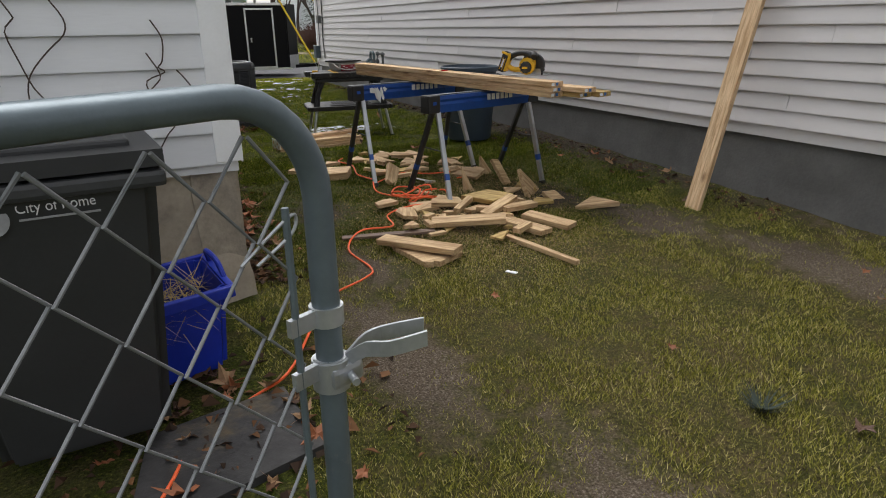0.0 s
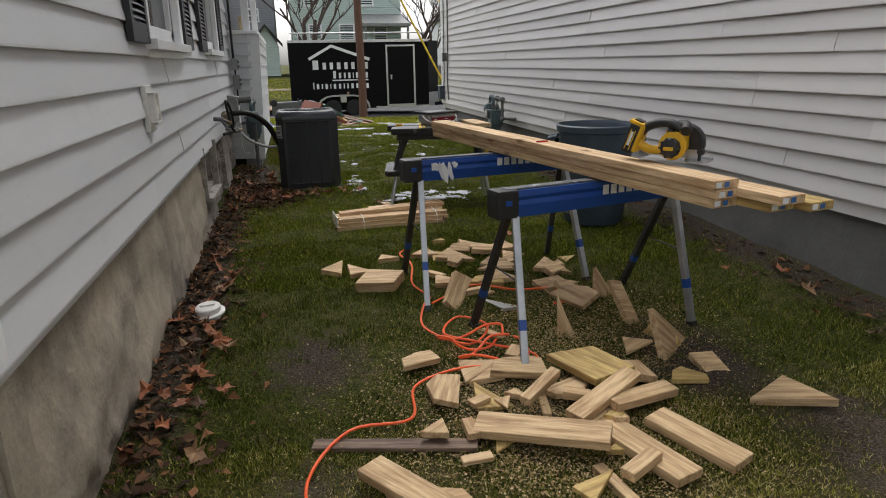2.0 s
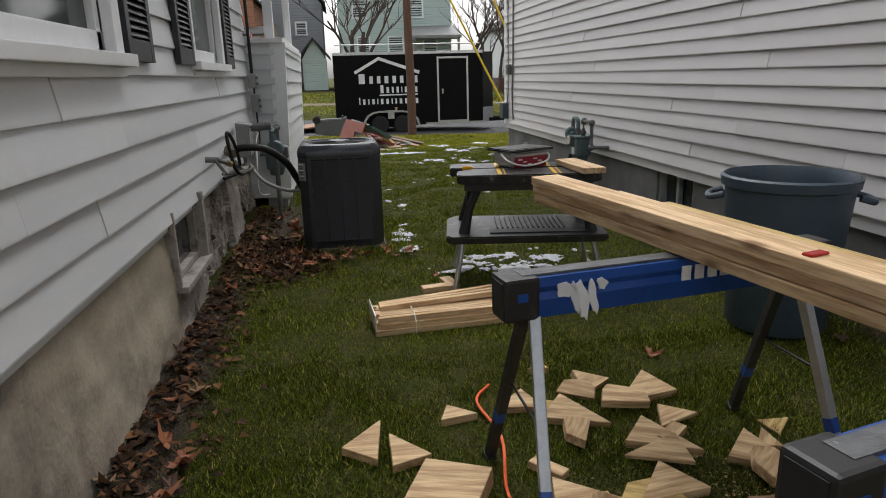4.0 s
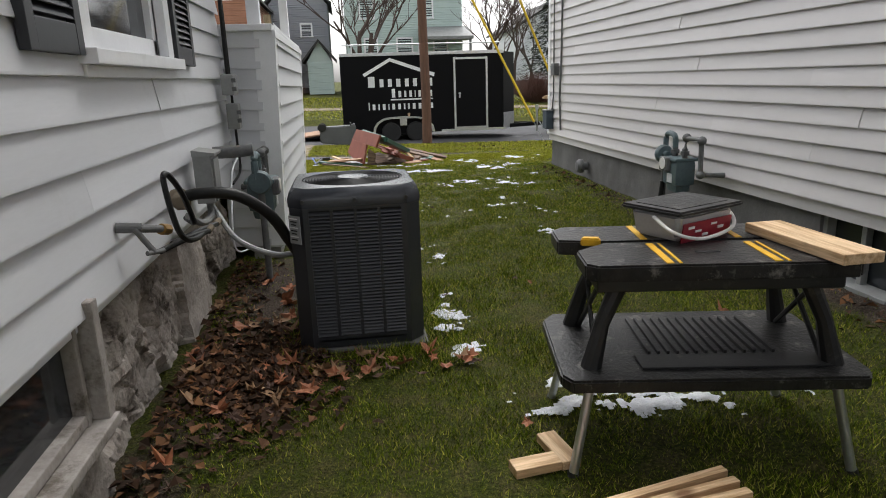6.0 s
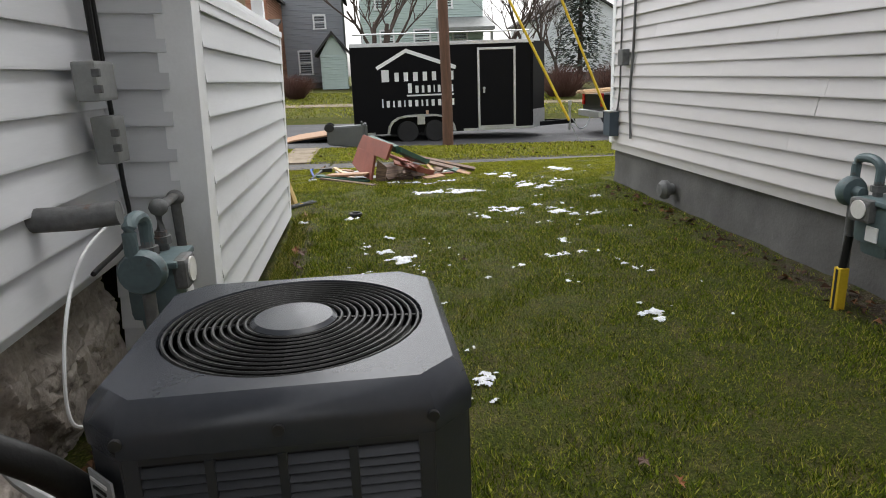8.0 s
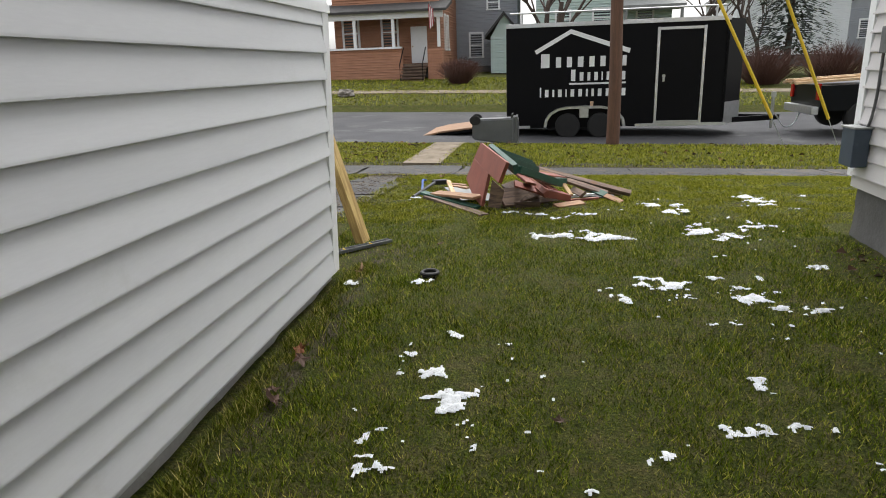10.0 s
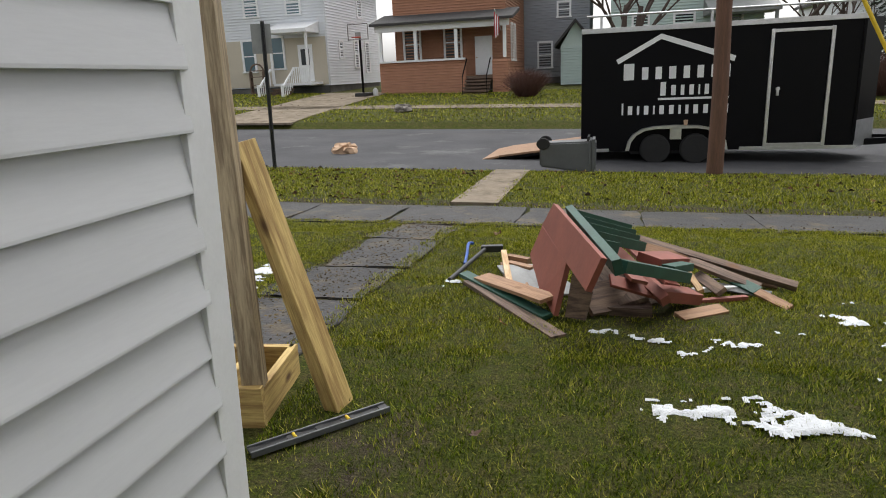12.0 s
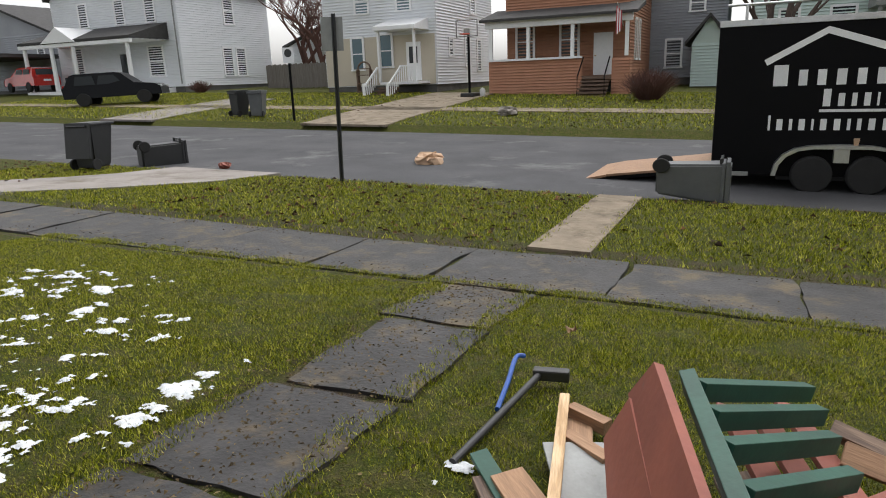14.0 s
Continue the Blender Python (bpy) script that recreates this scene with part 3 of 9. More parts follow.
def clad(parent, m, length, z0, step, rows, material, cuts=(), seams=True, shared=None):
    """Laps up a wall; m takes local y along the wall and +x outwards. cuts: (from, to, low, high) openings."""
    shared = {} if shared is None else shared
    for i in range(rows):
        z = z0 + i * step
        spans = [(0.0, length)]
        for a, b, lo, hi in cuts:
            if z + step > lo + 0.01 and z < hi - 0.01:
                spans = [s for p, q in spans for s in ((p, min(q, a)), (max(p, b), q)) if s[1] - s[0] > 0.02]
        out = []
        for p, q in spans:
            while seams and q - p > 4.2:
                d = 2.2 + 1.7 * ((i * 0.618 + p * 0.37) % 1)
                out.append((p, p + d - 0.002))
                p += d
            out.append((p, q))
        for p, q in out:
            key = (round(q - p, 3), round(step, 4))
            if key not in shared:
                shared[key] = mesh_of("siding_board", course_mesh(q - p, step), material)
            ob = new("siding_board", shared[key])
            ob.parent = parent
            ob.matrix_local = m @ Matrix.Translation((0.0012 * ((i * 7) % 3), p, z)) @ Matrix.Rotation(0.0016 * ((i * 5) % 3 - 1), 4, "Z")


def wall_core(name, x0, x1, y0, y1, z0, z1, material, label, holes=(), axis="y"):
    """A thick wall of blocks round rectangular holes (from, to, low, high) along its axis."""
    bm = B()
    cuts = sorted({y0, y1, *[h[0] for h in holes], *[h[1] for h in holes]}) if axis == "y" else sorted({x0, x1, *[h[0] for h in holes], *[h[1] for h in holes]})
    for a, b in zip(cuts, cuts[1:]):
        mid = (a + b) / 2
        zs = [(z0, z1)]
        for h in holes:
            if h[0] < mid < h[1]:
                zs = [s for p, q in zs for s in ((p, min(q, h[2])), (max(p, h[3]), q)) if s[1] - s[0] > 0.01]
        for p, q in zs:
            if axis == "y":
                bx(bm, ((x0 + x1) / 2, mid, (p + q) / 2), (x1 - x0, b - a, q - p))
            else:
                bx(bm, (mid, (y0 + y1) / 2, (p + q) / 2), (b - a, y1 - y0, q - p))
    return solo(name, bm, material, label, "wall", kind="structure")


WIN = ((5.84, 7.17, 1.662, 3.17), (8.66, 9.95, 1.668, 3.17))
LX, RX, PX = 0.455, 4.5, 0.864

# left house: core walls, laps, corner boards
wl_ = wall_core("wall_left_house", LX - 0.2, LX - 0.004, 3.40, 11.55, 0.80, 3.72, M["siding_grey"], "grey painted clapboard side wall of the house", WIN)
clad(wl_, Matrix.Translation((LX - 0.004, 3.40, 0)), 8.14, 0.843, 0.157, 18, M["siding_grey"], [(a - 3.40 - 0.002, b - 3.40 + 0.002, lo - 0.01, hi + 0.1) for a, b, lo, hi in WIN])
wn_ = wall_core("wall_left_house_end", -7.0, LX - 0.2, 3.404, 3.60, 0.80, 3.72, M["siding_grey"], "grey painted clapboard end wall of the house", axis="x")
clad(wn_, Matrix.Translation((LX - 0.06, 3.404, 0)) @ Matrix.Rotation(radians(-90), 4, "Z") @ Matrix.Rotation(radians(180), 4, "X") @ Matrix.Diagonal((1, 1, -1, 1)), 7.3, 0.843, 0.157, 18, M["siding_grey"])
wall_core("wall_left_house_front", -7.0, LX - 0.2, 11.35, 11.55, 0.3, 3.72, M["siding_grey"], "grey clapboard front wall of the house", axis="x")
wall_core("wall_left_house_far", -7.2, -7.0, 3.40, 11.55, 0.3, 3.72, M["siding_grey"], "grey clapboard wall of the house")

corner = thing("corner_board", "white painted corner board on grey clapboard", "corner board", kind="structure")
bm = B()
bx(bm, (LX + 0.009, 3.455, 2.29), (0.022, 0.13, 2.87), bevel=0.003)
part("board", bm, M["trim_white"], corner)
bm = B()
bx(bm, (LX - 0.046, 3.385, 2.29), (0.132, 0.022, 2.87), bevel=0.003)
part("board", bm, M["trim_white"], corner)

# roof of the left house
bm = B()
prism(bm, [(3.72, -0.55), (3.86, -0.55), (6.3, 4.0), (3.86, 8.2), (3.72, 8.2), (6.1, 4.0)], 3.0, 12.0, Matrix(((0, -1, 0, 0.5), (0, 0, 1, 0), (1, 0, 0, 0), (0, 0, 0, 1))))
solo("roof_left_house", bm, M["roof_dark"], "dark shingle gable roof", "roof", kind="structure")

# left foundation: rendered cement, broken open to rubble near the air conditioner


def rough_face(name, y0, y1, z0, z1, x, amp, material, label, ny, nz, flare=0.0, sign=1, bite=None):
    bm = B()
    rows = []
    for j in range(nz + 1):
        row = []
        for i in range(ny + 1):
            yy, zz = y0 + (y1 - y0) * i / ny, z0 + (z1 - z0) * j / nz
            d = amp * (noise.fractal(Vector((yy * 4, zz * 4, x)), 0.9, 2.1, 5)) + flare * ((z1 - zz) / (z1 - z0)) ** 2
            if bite:
                d += bite(yy, zz, x)
            if j == nz:
                d = 0.0
            row.append(bm.verts.new((x + sign * d, yy, zz)))
        rows.append(row)
    for j in range(nz):
        for i in range(ny):
            bm.faces.new((rows[j][i], rows[j][i + 1], rows[j + 1][i + 1], rows[j + 1][i]))
    ex = bmesh.ops.extrude_face_region(bm, geom=list(bm.faces))
    bmesh.ops.translate(bm, verts=[v for v in ex["geom"] if isinstance(v, bmesh.types.BMVert)], vec=(-sign * 0.22, 0, 0))
    return solo(name, bm, material, label, "foundation", kind="structure", smooth=True)


def stones(yy, zz, x):
    """Broken mortar: flat angular flakes with thin cracks, hollows where lumps fell out, one smooth slab left."""
    q = Vector((yy * 8 + zz * 4, zz * 10 - yy * 3, 2.0)) + 0.9 * Vector(noise.noise_vector(Vector((yy * 4, zz * 4, 1))))
    f = noise.voronoi(q)[0]
    hollow = noise.noise(Vector((yy * 3.1, zz * 3.6, 9)))
    slab = 9.72 + 0.05 * noise.noise(Vector((0, zz * 7, 3))) < yy < 10.28 + 0.06 * noise.noise(Vector((4, zz * 7, 3))) and zz > 0.16
    if slab:
        return 0.035
    tilt_ = 0.02 * noise.cell(q * 0.5) * 0.5
    return 0.09 * min(0.16, f[1] - f[0]) - 0.03 + tilt_ - 0.05 * min(1.0, max(0.0, (hollow - 0.18) / 0.14))


def crumble(yy, zz, x):
    """Render broken away low down."""
    e = noise.noise(Vector((yy * 1.7, 0, 5))) * 0.25 + 0.22
    k = min(1.0, max(0.0, (e - 0.05 + 0.08 * noise.noise(Vector((yy * 9, zz * 9, 1))) - zz) / 0.06))
    return -0.03 * k * k * (3 - 2 * k) - 0.012 * max(0.0, noise.noise(Vector((yy * 2.3, zz * 5, 7)))) 


rough_face("foundation_left", 3.42, 7.62, -0.1, 0.86, LX - 0.02, 0.018, M["found_tan"], "tan cement-rendered foundation, cracked and spalled at its foot", 120, 30, 0.07, 1, crumble)
rough_face("foundation_left_rubble", 8.36, 11.52, -0.05, 0.855, LX - 0.06, 0.018, M["rubble"], "crumbling rubble stone foundation with broken mortar", 260, 80, 0.05, 1, stones)
rough_face("foundation_left_below_window", 7.62, 8.36, -0.1, 0.46, LX - 0.02, 0.03, M["rubble"], "broken sill masonry under a basement window", 26, 20, 0.10)
bm = B()
bx(bm, (-3.2, 3.53, 0.4), (7.3, 0.16, 0.96))
solo("foundation_left_end", bm, M["found_tan"], "tan cement-rendered foundation wall", "foundation", kind="structure")
bm = B()
prism(bm, [(0.28, 3.37), (0.50, 3.37), (0.52, 3.64), (0.28, 3.64)], -0.1, 0.36)
for v in bm.verts:
    if v.co.z > 0.3:
        v.co.x -= 0.07 if v.co.x > 0.45 else 0
        v.co.y += 0.05 if v.co.y < 3.5 else 0
bmesh.ops.subdivide_edges(bm, edges=bm.edges, cuts=6, use_grid_fill=True)
for v in bm.verts:
    v.co += 0.025 * Vector(noise.noise_vector(v.co * 6))
solo("foundation_corner", bm, M["found_tan"], "crumbled stone base at the house corner", "foundation", kind="structure", smooth=True)

# basement window in the left foundation
bw = thing("basement_window", "dirty basement window with a peeling white frame", "window", kind="structure")
bm = B()
bx(bm, (0.40, 7.99, 0.68), (0.012, 0.62, 0.44))
part("pane", bm, M["glass"], bw)
for n_, c, s in (("frame", (0.44, 7.635, 0.67), (0.09, 0.03, 0.46)), ("frame", (0.44, 8.335, 0.67), (0.13, 0.055, 0.46)), ("frame", (0.43, 8.27, 0.67), (0.05, 0.03, 0.44)), ("sill", (0.45, 7.99, 0.455), (0.14, 0.74, 0.04)), ("frame", (0.42, 7.99, 0.50), (0.06, 0.64, 0.04))):
    bm = B()
    bx(bm, c, s, bevel=0.006)
    part(n_, bm, M["old_paint"], bw)
# Black board stands in for the unlit basement behind the pane.
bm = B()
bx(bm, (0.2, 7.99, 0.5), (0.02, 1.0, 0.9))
part("dark_room", bm, M["shade_or_print"], bw)

# windows with shutters


def side_window(y0, y1, z0, z1, idx):
    w = thing("window_%d" % idx, "white double-hung window with a deep sill", "window", kind="structure")
    t = 0.105
    for n_, c, s in (("frame", (LX + 0.012, y0 + t / 2, (z0 + z1) / 2 + 0.03), (0.05, t, z1 - z0 - 0.06)), ("frame", (LX + 0.012, y1 - t / 2, (z0 + z1) / 2 + 0.03), (0.05, t, z1 - z0 - 0.06)),
                     ("frame", (LX + 0.012, (y0 + y1) / 2, z1 + 0.02), (0.05, y1 - y0, 0.10)), ("sill", (LX + 0.03, (y0 + y1) / 2, z0 + 0.03), (0.11, y1 - y0 + 0.04, 0.055)), ("sill", (LX + 0.01, (y0 + y1) / 2, z0 - 0.02), (0.05, y1 - y0, 0.045)),
                     ("sash", (LX - 0.04, y0 + t + 0.03, (z0 + z1) / 2), (0.045, 0.055, z1 - z0)), ("sash", (LX - 0.04, y1 - t - 0.03, (z0 + z1) / 2), (0.045, 0.055, z1 - z0)),
                     ("sash", (LX - 0.04, (y0 + y1) / 2, z0 + 0.105), (0.045, y1 - y0 - 0.2, 0.09)), ("sash", (LX - 0.05, (y0 + y1) / 2, (z0 + z1) / 2 + 0.05), (0.05, y1 - y0 - 0.2, 0.055))):
        bm = B()
        bx(bm, c, s, bevel=0.004)
        part(n_, bm, M["trim_white"], w)
    bm = B()
    bx(bm, (LX - 0.055, (y0 + y1) / 2, (z0 + z1) / 2), (0.008, y1 - y0 - 0.24, z1 - z0 - 0.05))
    part("pane", bm, M["glass"], w)
    # Black board in place of the unlit room behind the sashes.
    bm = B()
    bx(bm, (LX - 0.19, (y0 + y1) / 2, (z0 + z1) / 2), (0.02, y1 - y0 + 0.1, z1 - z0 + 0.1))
    part("dark_room", bm, M["shade_or_print"], w)


def shutter(y0, y1, z0, z1):
    s = thing("shutter", "black louvred shutter beside a window", "shutter", group="window shutters")
    for n_, c, d in (("stile", (LX + 0.035, y0 + 0.028, (z0 + z1) / 2), (0.034, 0.056, z1 - z0)), ("stile", (LX + 0.035, y1 - 0.028, (z0 + z1) / 2), (0.034, 0.056, z1 - z0)), ("rail", (LX + 0.035, (y0 + y1) / 2, z0 + 0.05), (0.032, y1 - y0 - 0.11, 0.10)), ("rail", (LX + 0.035, (y0 + y1) / 2, (z0 + z1) / 2), (0.032, y1 - y0 - 0.11, 0.09)), ("back", (LX + 0.021, (y0 + y1) / 2, (z0 + z1) / 2), (0.006, y1 - y0 - 0.05, z1 - z0 - 0.02))):
        bm = B()
        bx(bm, c, d, bevel=0.003)
        part(n_, bm, M["shutter"], s)
    bm = B()
    bx(bm, (0, 0, 0), (0.004, y1 - y0 - 0.11, 0.045), Matrix.Rotation(radians(-38), 4, "Y"))
    lv = mesh_of("louvre", bm, M["shutter"])
    z = z0 + 0.13
    while z < z1 - 0.06:
        if abs(z - (z0 + z1) / 2) > 0.06:
            o = new("louvre", lv)
            o.parent = s
            o.location = (LX + 0.037, (y0 + y1) / 2, z)
        z += 0.034


for k, (a, b, lo, hi) in enumerate(WIN):
    side_window(a, b, lo, hi, k + 1)
    shutter(a - 0.45, a - 0.03, lo + 0.03, hi)
    shutter(b + 0.03, b + 0.45, lo + 0.03, hi)

# porch half wall with posts, in front of the left house
pw = wall_core("wall_porch_side", PX - 0.12, PX - 0.004, 11.56, 14.90, 0.25, 1.98, M["siding_grey"], "grey clapboard half wall of the porch")
clad(pw, Matrix.Translation((PX - 0.004, 11.68, 0.03)) @ Matrix.Rotation(radians(-0.55), 4, "X"), 3.12, 0.270, 0.158, 11, M["siding_grey"], seams=False)
pn = wall_core("wall_porch_return", LX + 0.02, PX - 0.12, 11.56, 11.68, 0.30, 1.98, M["siding_grey"], "grey clapboard return wall of the porch", axis="x")
clad(pn, Matrix.Translation((PX - 0.10, 11.562, 0)) @ Matrix.Rotation(radians(-90), 4, "Z") @ Matrix.Rotation(radians(180), 4, "X") @ Matrix.Diagonal((1, 1, -1, 1)), 0.33, 0.270, 0.158, 11, M["siding_grey"], seams=False)
pf = wall_core("wall_porch_front", -7.0, PX - 0.12, 14.78, 14.90, 0.30, 1.98, M["siding_grey"], "grey clapboard front half wall of the porch", ((-1.6, -0.35, 0.9, 3.0),), axis="x")
clad(pf, Matrix.Translation((-0.30, 14.896, 0)) @ Matrix.Rotation(radians(90), 4, "Z") @ Matrix.Diagonal((1, -1, 1, 1)), 1.05, 0.270, 0.158, 11, M["siding_grey"], seams=False)
LEAN = Matrix.Translation((PX, 0, 1.9)) @ Matrix.Rotation(radians(2.1), 4, "Y") @ Matrix.Translation((-PX, 0, -1.9))
for o in (pw, pn):
    o.matrix_world = LEAN
for c, s in (((PX + 0.007, 11.625, 1.13), (0.024, 0.15, 1.72)), ((PX - 0.06, 11.555, 1.13), (0.16, 0.024, 1.72)), ((PX + 0.007, 14.85, 1.12), (0.024, 0.115, 1.72)), ((PX - 0.045, 14.908, 1.12), (0.105, 0.024, 1.72))):
    bm = B()
    bx(bm, c, s, bevel=0.003)
    solo("corner_board", bm, M["trim_white"], "white corner board of the porch wall", "corner board", LEAN, kind="structure")
bm = B()
bx(bm, (0.69, 13.22, 2.005), (0.36, 3.45, 0.05), bevel=0.006)
bx(bm, (PX + 0.012, 13.22, 1.955), (0.03, 3.4, 0.05))
solo("porch_cap", bm, M["trim_white"], "white painted cap on the porch wall", "trim", kind="structure")
bm = B()
bx(bm, (-3.1, 13.2, 0.85), (7.6, 3.1, 0.12))
solo("porch_floor", bm, M["old_wood"], "raised porch floor", "floor", kind="structure")
bm = B()
bx(bm, (-3.1, 13.3, 3.75), (8.4, 3.8, 0.16))
solo("porch_roof", bm, M["trim_white"], "porch roof with a white soffit", "roof", kind="structure")
for px, py in ((0.72, 11.72), (0.72, 14.78), (-1.7, 14.84), (-6.8, 14.84)):
    bm = B()
    bx(bm, (px, py, 2.85), (0.10, 0.10, 1.66), bevel=0.006)
    solo("porch_post", bm, M["trim_white"], "white square porch post", "post", group="porch posts", kind="structure")
rough_face("foundation_porch", 11.6, 14.88, -0.05, 0.29, PX - 0.095, 0.012, M["porch_skirt"], "low grey cement skirt under the porch wall", 60, 8)

# right house
RW = (9.35, 10.03, 0.17, 0.60)
wr = wall_core("wall_right_house", RX + 0.004, RX + 0.2, -6.0, 15.98, 0.62, 6.2, M["siding_white"], "off-white vinyl-sided side wall of the neighbouring house")
clad(wr, Matrix.Translation((RX + 0.004, -6.0, 0)) @ Matrix.Rotation(radians(180), 4, "Z") @ Matrix.Diagonal((1, -1, 1, 1)), 21.94, 0.712, 0.1243, 24, M["siding_white"])
bm = B()
for i in range(20):
    prism(bm, [(0, 0), (0.022, 0.003), (0.004, 0.1243), (0, 0.1243)], 0, 21.9, Matrix(((-1, 0, 0, RX + 0.004), (0, 0, 1, -5.98), (0, 1, 0, 0.712 + 24 * 0.1243 + i * 0.1243), (0, 0, 0, 1))))
o = part("siding", bm, M["siding_white"], wr)
wf = wall_core("wall_right_house_front", RX + 0.2, 12.0, 15.8, 15.98, 0.62, 6.2, M["siding_white"], "off-white vinyl front wall of the neighbouring house", axis="x")
clad(wf, Matrix.Translation((RX + 0.06, 15.976, 0)) @ Matrix.Rotation(radians(90), 4, "Z") @ Matrix.Diagonal((1, -1, 1, 1)), 7.4, 0.712, 0.1243, 24, M["siding_white"])
wall_core("wall_right_house_back", RX + 0.2, 12.0, -6.0, -5.8, -0.1, 6.2, M["siding_white"], "off-white vinyl back wall", axis="x")
wall_core("wall_right_house_far", 11.8, 12.0, -5.8, 15.8, -0.1, 6.2, M["siding_white"], "off-white vinyl far wall")
for c, s in (((RX - 0.012, 15.955, 3.45), (0.022, 0.09, 5.5)), ((RX + 0.035, 15.995, 3.45), (0.09, 0.022, 5.5))):
    bm = B()
    bx(bm, c, s, bevel=0.003)
    solo("corner_board", bm, M["trim_white"], "white vinyl corner post", "corner board", kind="structure")
rough_face("foundation_right", -6.0, 9.35, -0.1, 0.715, RX + 0.045, 0.012, M["found_grey"], "dark grey cement-rendered foundation", 200, 20, 0.03, -1)
rough_face("foundation_right_front_part", 10.03, 15.95, -0.1, 0.715, RX + 0.045, 0.012, M["found_grey"], "grey cement-rendered foundation", 120, 20, 0.03, -1)
rough_face("foundation_right_below_window", 9.35, 10.03, -0.1, 0.19, RX + 0.045, 0.01, M["found_grey"], "grey foundation below a basement window", 16, 8, 0.02, -1)
bm = B()
bx(bm, (8.3, 15.9, 0.3), (7.4, 0.14, 0.8))
solo("foundation_right_end", bm, M["found_grey"], "grey cement foundation", "foundation", kind="structure")
bw = thing("basement_window", "small basement window with grey frame", "window", kind="structure")
bm = B()
bx(bm, (RX + 0.14, 9.69, 0.42), (0.01, 0.66, 0.5))
part("pane", bm, M["glass"], bw)
for c, s in (((RX + 0.10, 9.37, 0.42), (0.07, 0.04, 0.5)), ((RX + 0.10, 9.68, 0.42), (0.05, 0.04, 0.5)), ((RX + 0.10, 10.01, 0.42), (0.07, 0.04, 0.5)), ((RX + 0.06, 9.69, 0.2), (0.16, 0.68, 0.04)), ((RX + 0.10, 9.69, 0.68), (0.07, 0.68, 0.06))):
    bm = B()
    bx(bm, c, s, bevel=0.004)
    part("frame", bm, M["box_grey"], bw)
bm = B()
prism(bm, [(6.2, -0.5), (6.36, -0.5), (9.0, 3.75), (6.36, 8.0), (6.2, 8.0), (8.8, 3.75)], -6.4, 16.4, Matrix(((0, 1, 0, RX), (0, 0, 1, 0), (1, 0, 0, 0), (0, 0, 0, 1))))
solo("roof_right_house", bm, M["roof_dark"], "dark shingle gable roof", "roof", kind="structure")

# ---------------------------------------------------------------- houses across the street


def far_box(bm, x0, x1, y0, y1, z0, z1):
    bx(bm, ((x0 + x1) / 2, (y0 + y1) / 2, (z0 + z1) / 2), (x1 - x0, y1 - y0, z1 - z0))


def far_walls(parent, material, x0, x1, y0, y1, z0, z1, step=0.16):
    """Clapboards as ridges on the two faces turned to the street."""
    bm = B()
    z = z0
    while z < z1 - 0.02:
        h = min(step, z1 - z)
        for prof, m in (((( 0, 0), (0.06, 0.012), (0.003, h), (0, h)), Matrix(((0, 0, 1, x0), (-1, 0, 0, y0), (0, 1, 0, z), (0, 0, 0, 1)))), (((0, 0), (0.06, 0.012), (0.003, h), (0, h)), Matrix(((1, 0, 0, x1), (0, 0, 1, y0), (0, 1, 0, z), (0, 0, 0, 1))))):
            prism(bm, prof, 0, (x1 - x0) if m[0][2] == 1 else (y1 - y0), m)
        z += step
    tagged(part("clapboard_cladding", bm, M[material], parent), kind="stuff")


def far_window(parent, x, y, z, w, h, face="y", pane="glass"):
    f = new("window")
    f.parent = parent
    f.location = (x, y, z)
    r = Matrix() if face == "y" else Matrix.Rotation(radians(90), 4, "Z")
    bm = B()
    for c, s in (((-w / 2 - 0.05, -0.04, 0), (0.12, 0.09, h + 0.22)), ((w / 2 + 0.05, -0.04, 0), (0.12, 0.09, h + 0.22)), ((0, -0.04, h / 2 + 0.06), (w, 0.09, 0.12)), ((0, -0.06, -h / 2 - 0.06), (w + 0.3, 0.14, 0.08)), ((0, -0.03, 0), (w, 0.07, 0.06))):
        bx(bm, c, s, r)
    part("frame", bm, M["trim_white"], f)
    bm = B()
    bx(bm, (0, -0.015, 0), (w, 0.04, h), r)
    part("pane", bm, M[pane], f)


def gable(bm, x0, x1, y0, y1, z, rise, over=0.35, along="y"):
    if along == "y":
        xm = (x0 + x1) / 2
        prism(bm, [(x0 - over, z - 0.1), (x0 - over, z + 0.08), (xm, z + rise + 0.1), (x1 + over, z + 0.08), (x1 + over, z - 0.1), (xm, z + rise - 0.1)], y0 - over, y1 + over, Matrix(((1, 0, 0, 0), (0, 0, 1, 0), (0, 1, 0, 0), (0, 0, 0, 1))))
        return
    ym = (y0 + y1) / 2
    prism(bm, [(y0 - over, z - 0.1), (y0 - over, z + 0.08), (ym, z + rise + 0.1), (y1 + over, z + 0.08), (y1 + over, z - 0.1), (ym, z + rise - 0.1)], x0 - over, x1 + over, Matrix(((0, 0, 1, 0), (1, 0, 0, 0), (0, 1, 0, 0), (0, 0, 0, 1))))


def gable_fill(bm, x0, x1, y0, y1, z, rise):
    prism(bm, [(x0, z), (x1, z), ((x0 + x1) / 2, z + rise)], y0, y1, Matrix(((1, 0, 0, 0), (0, 0, 1, 0), (0, 1, 0, 0), (0, 0, 0, 1))))


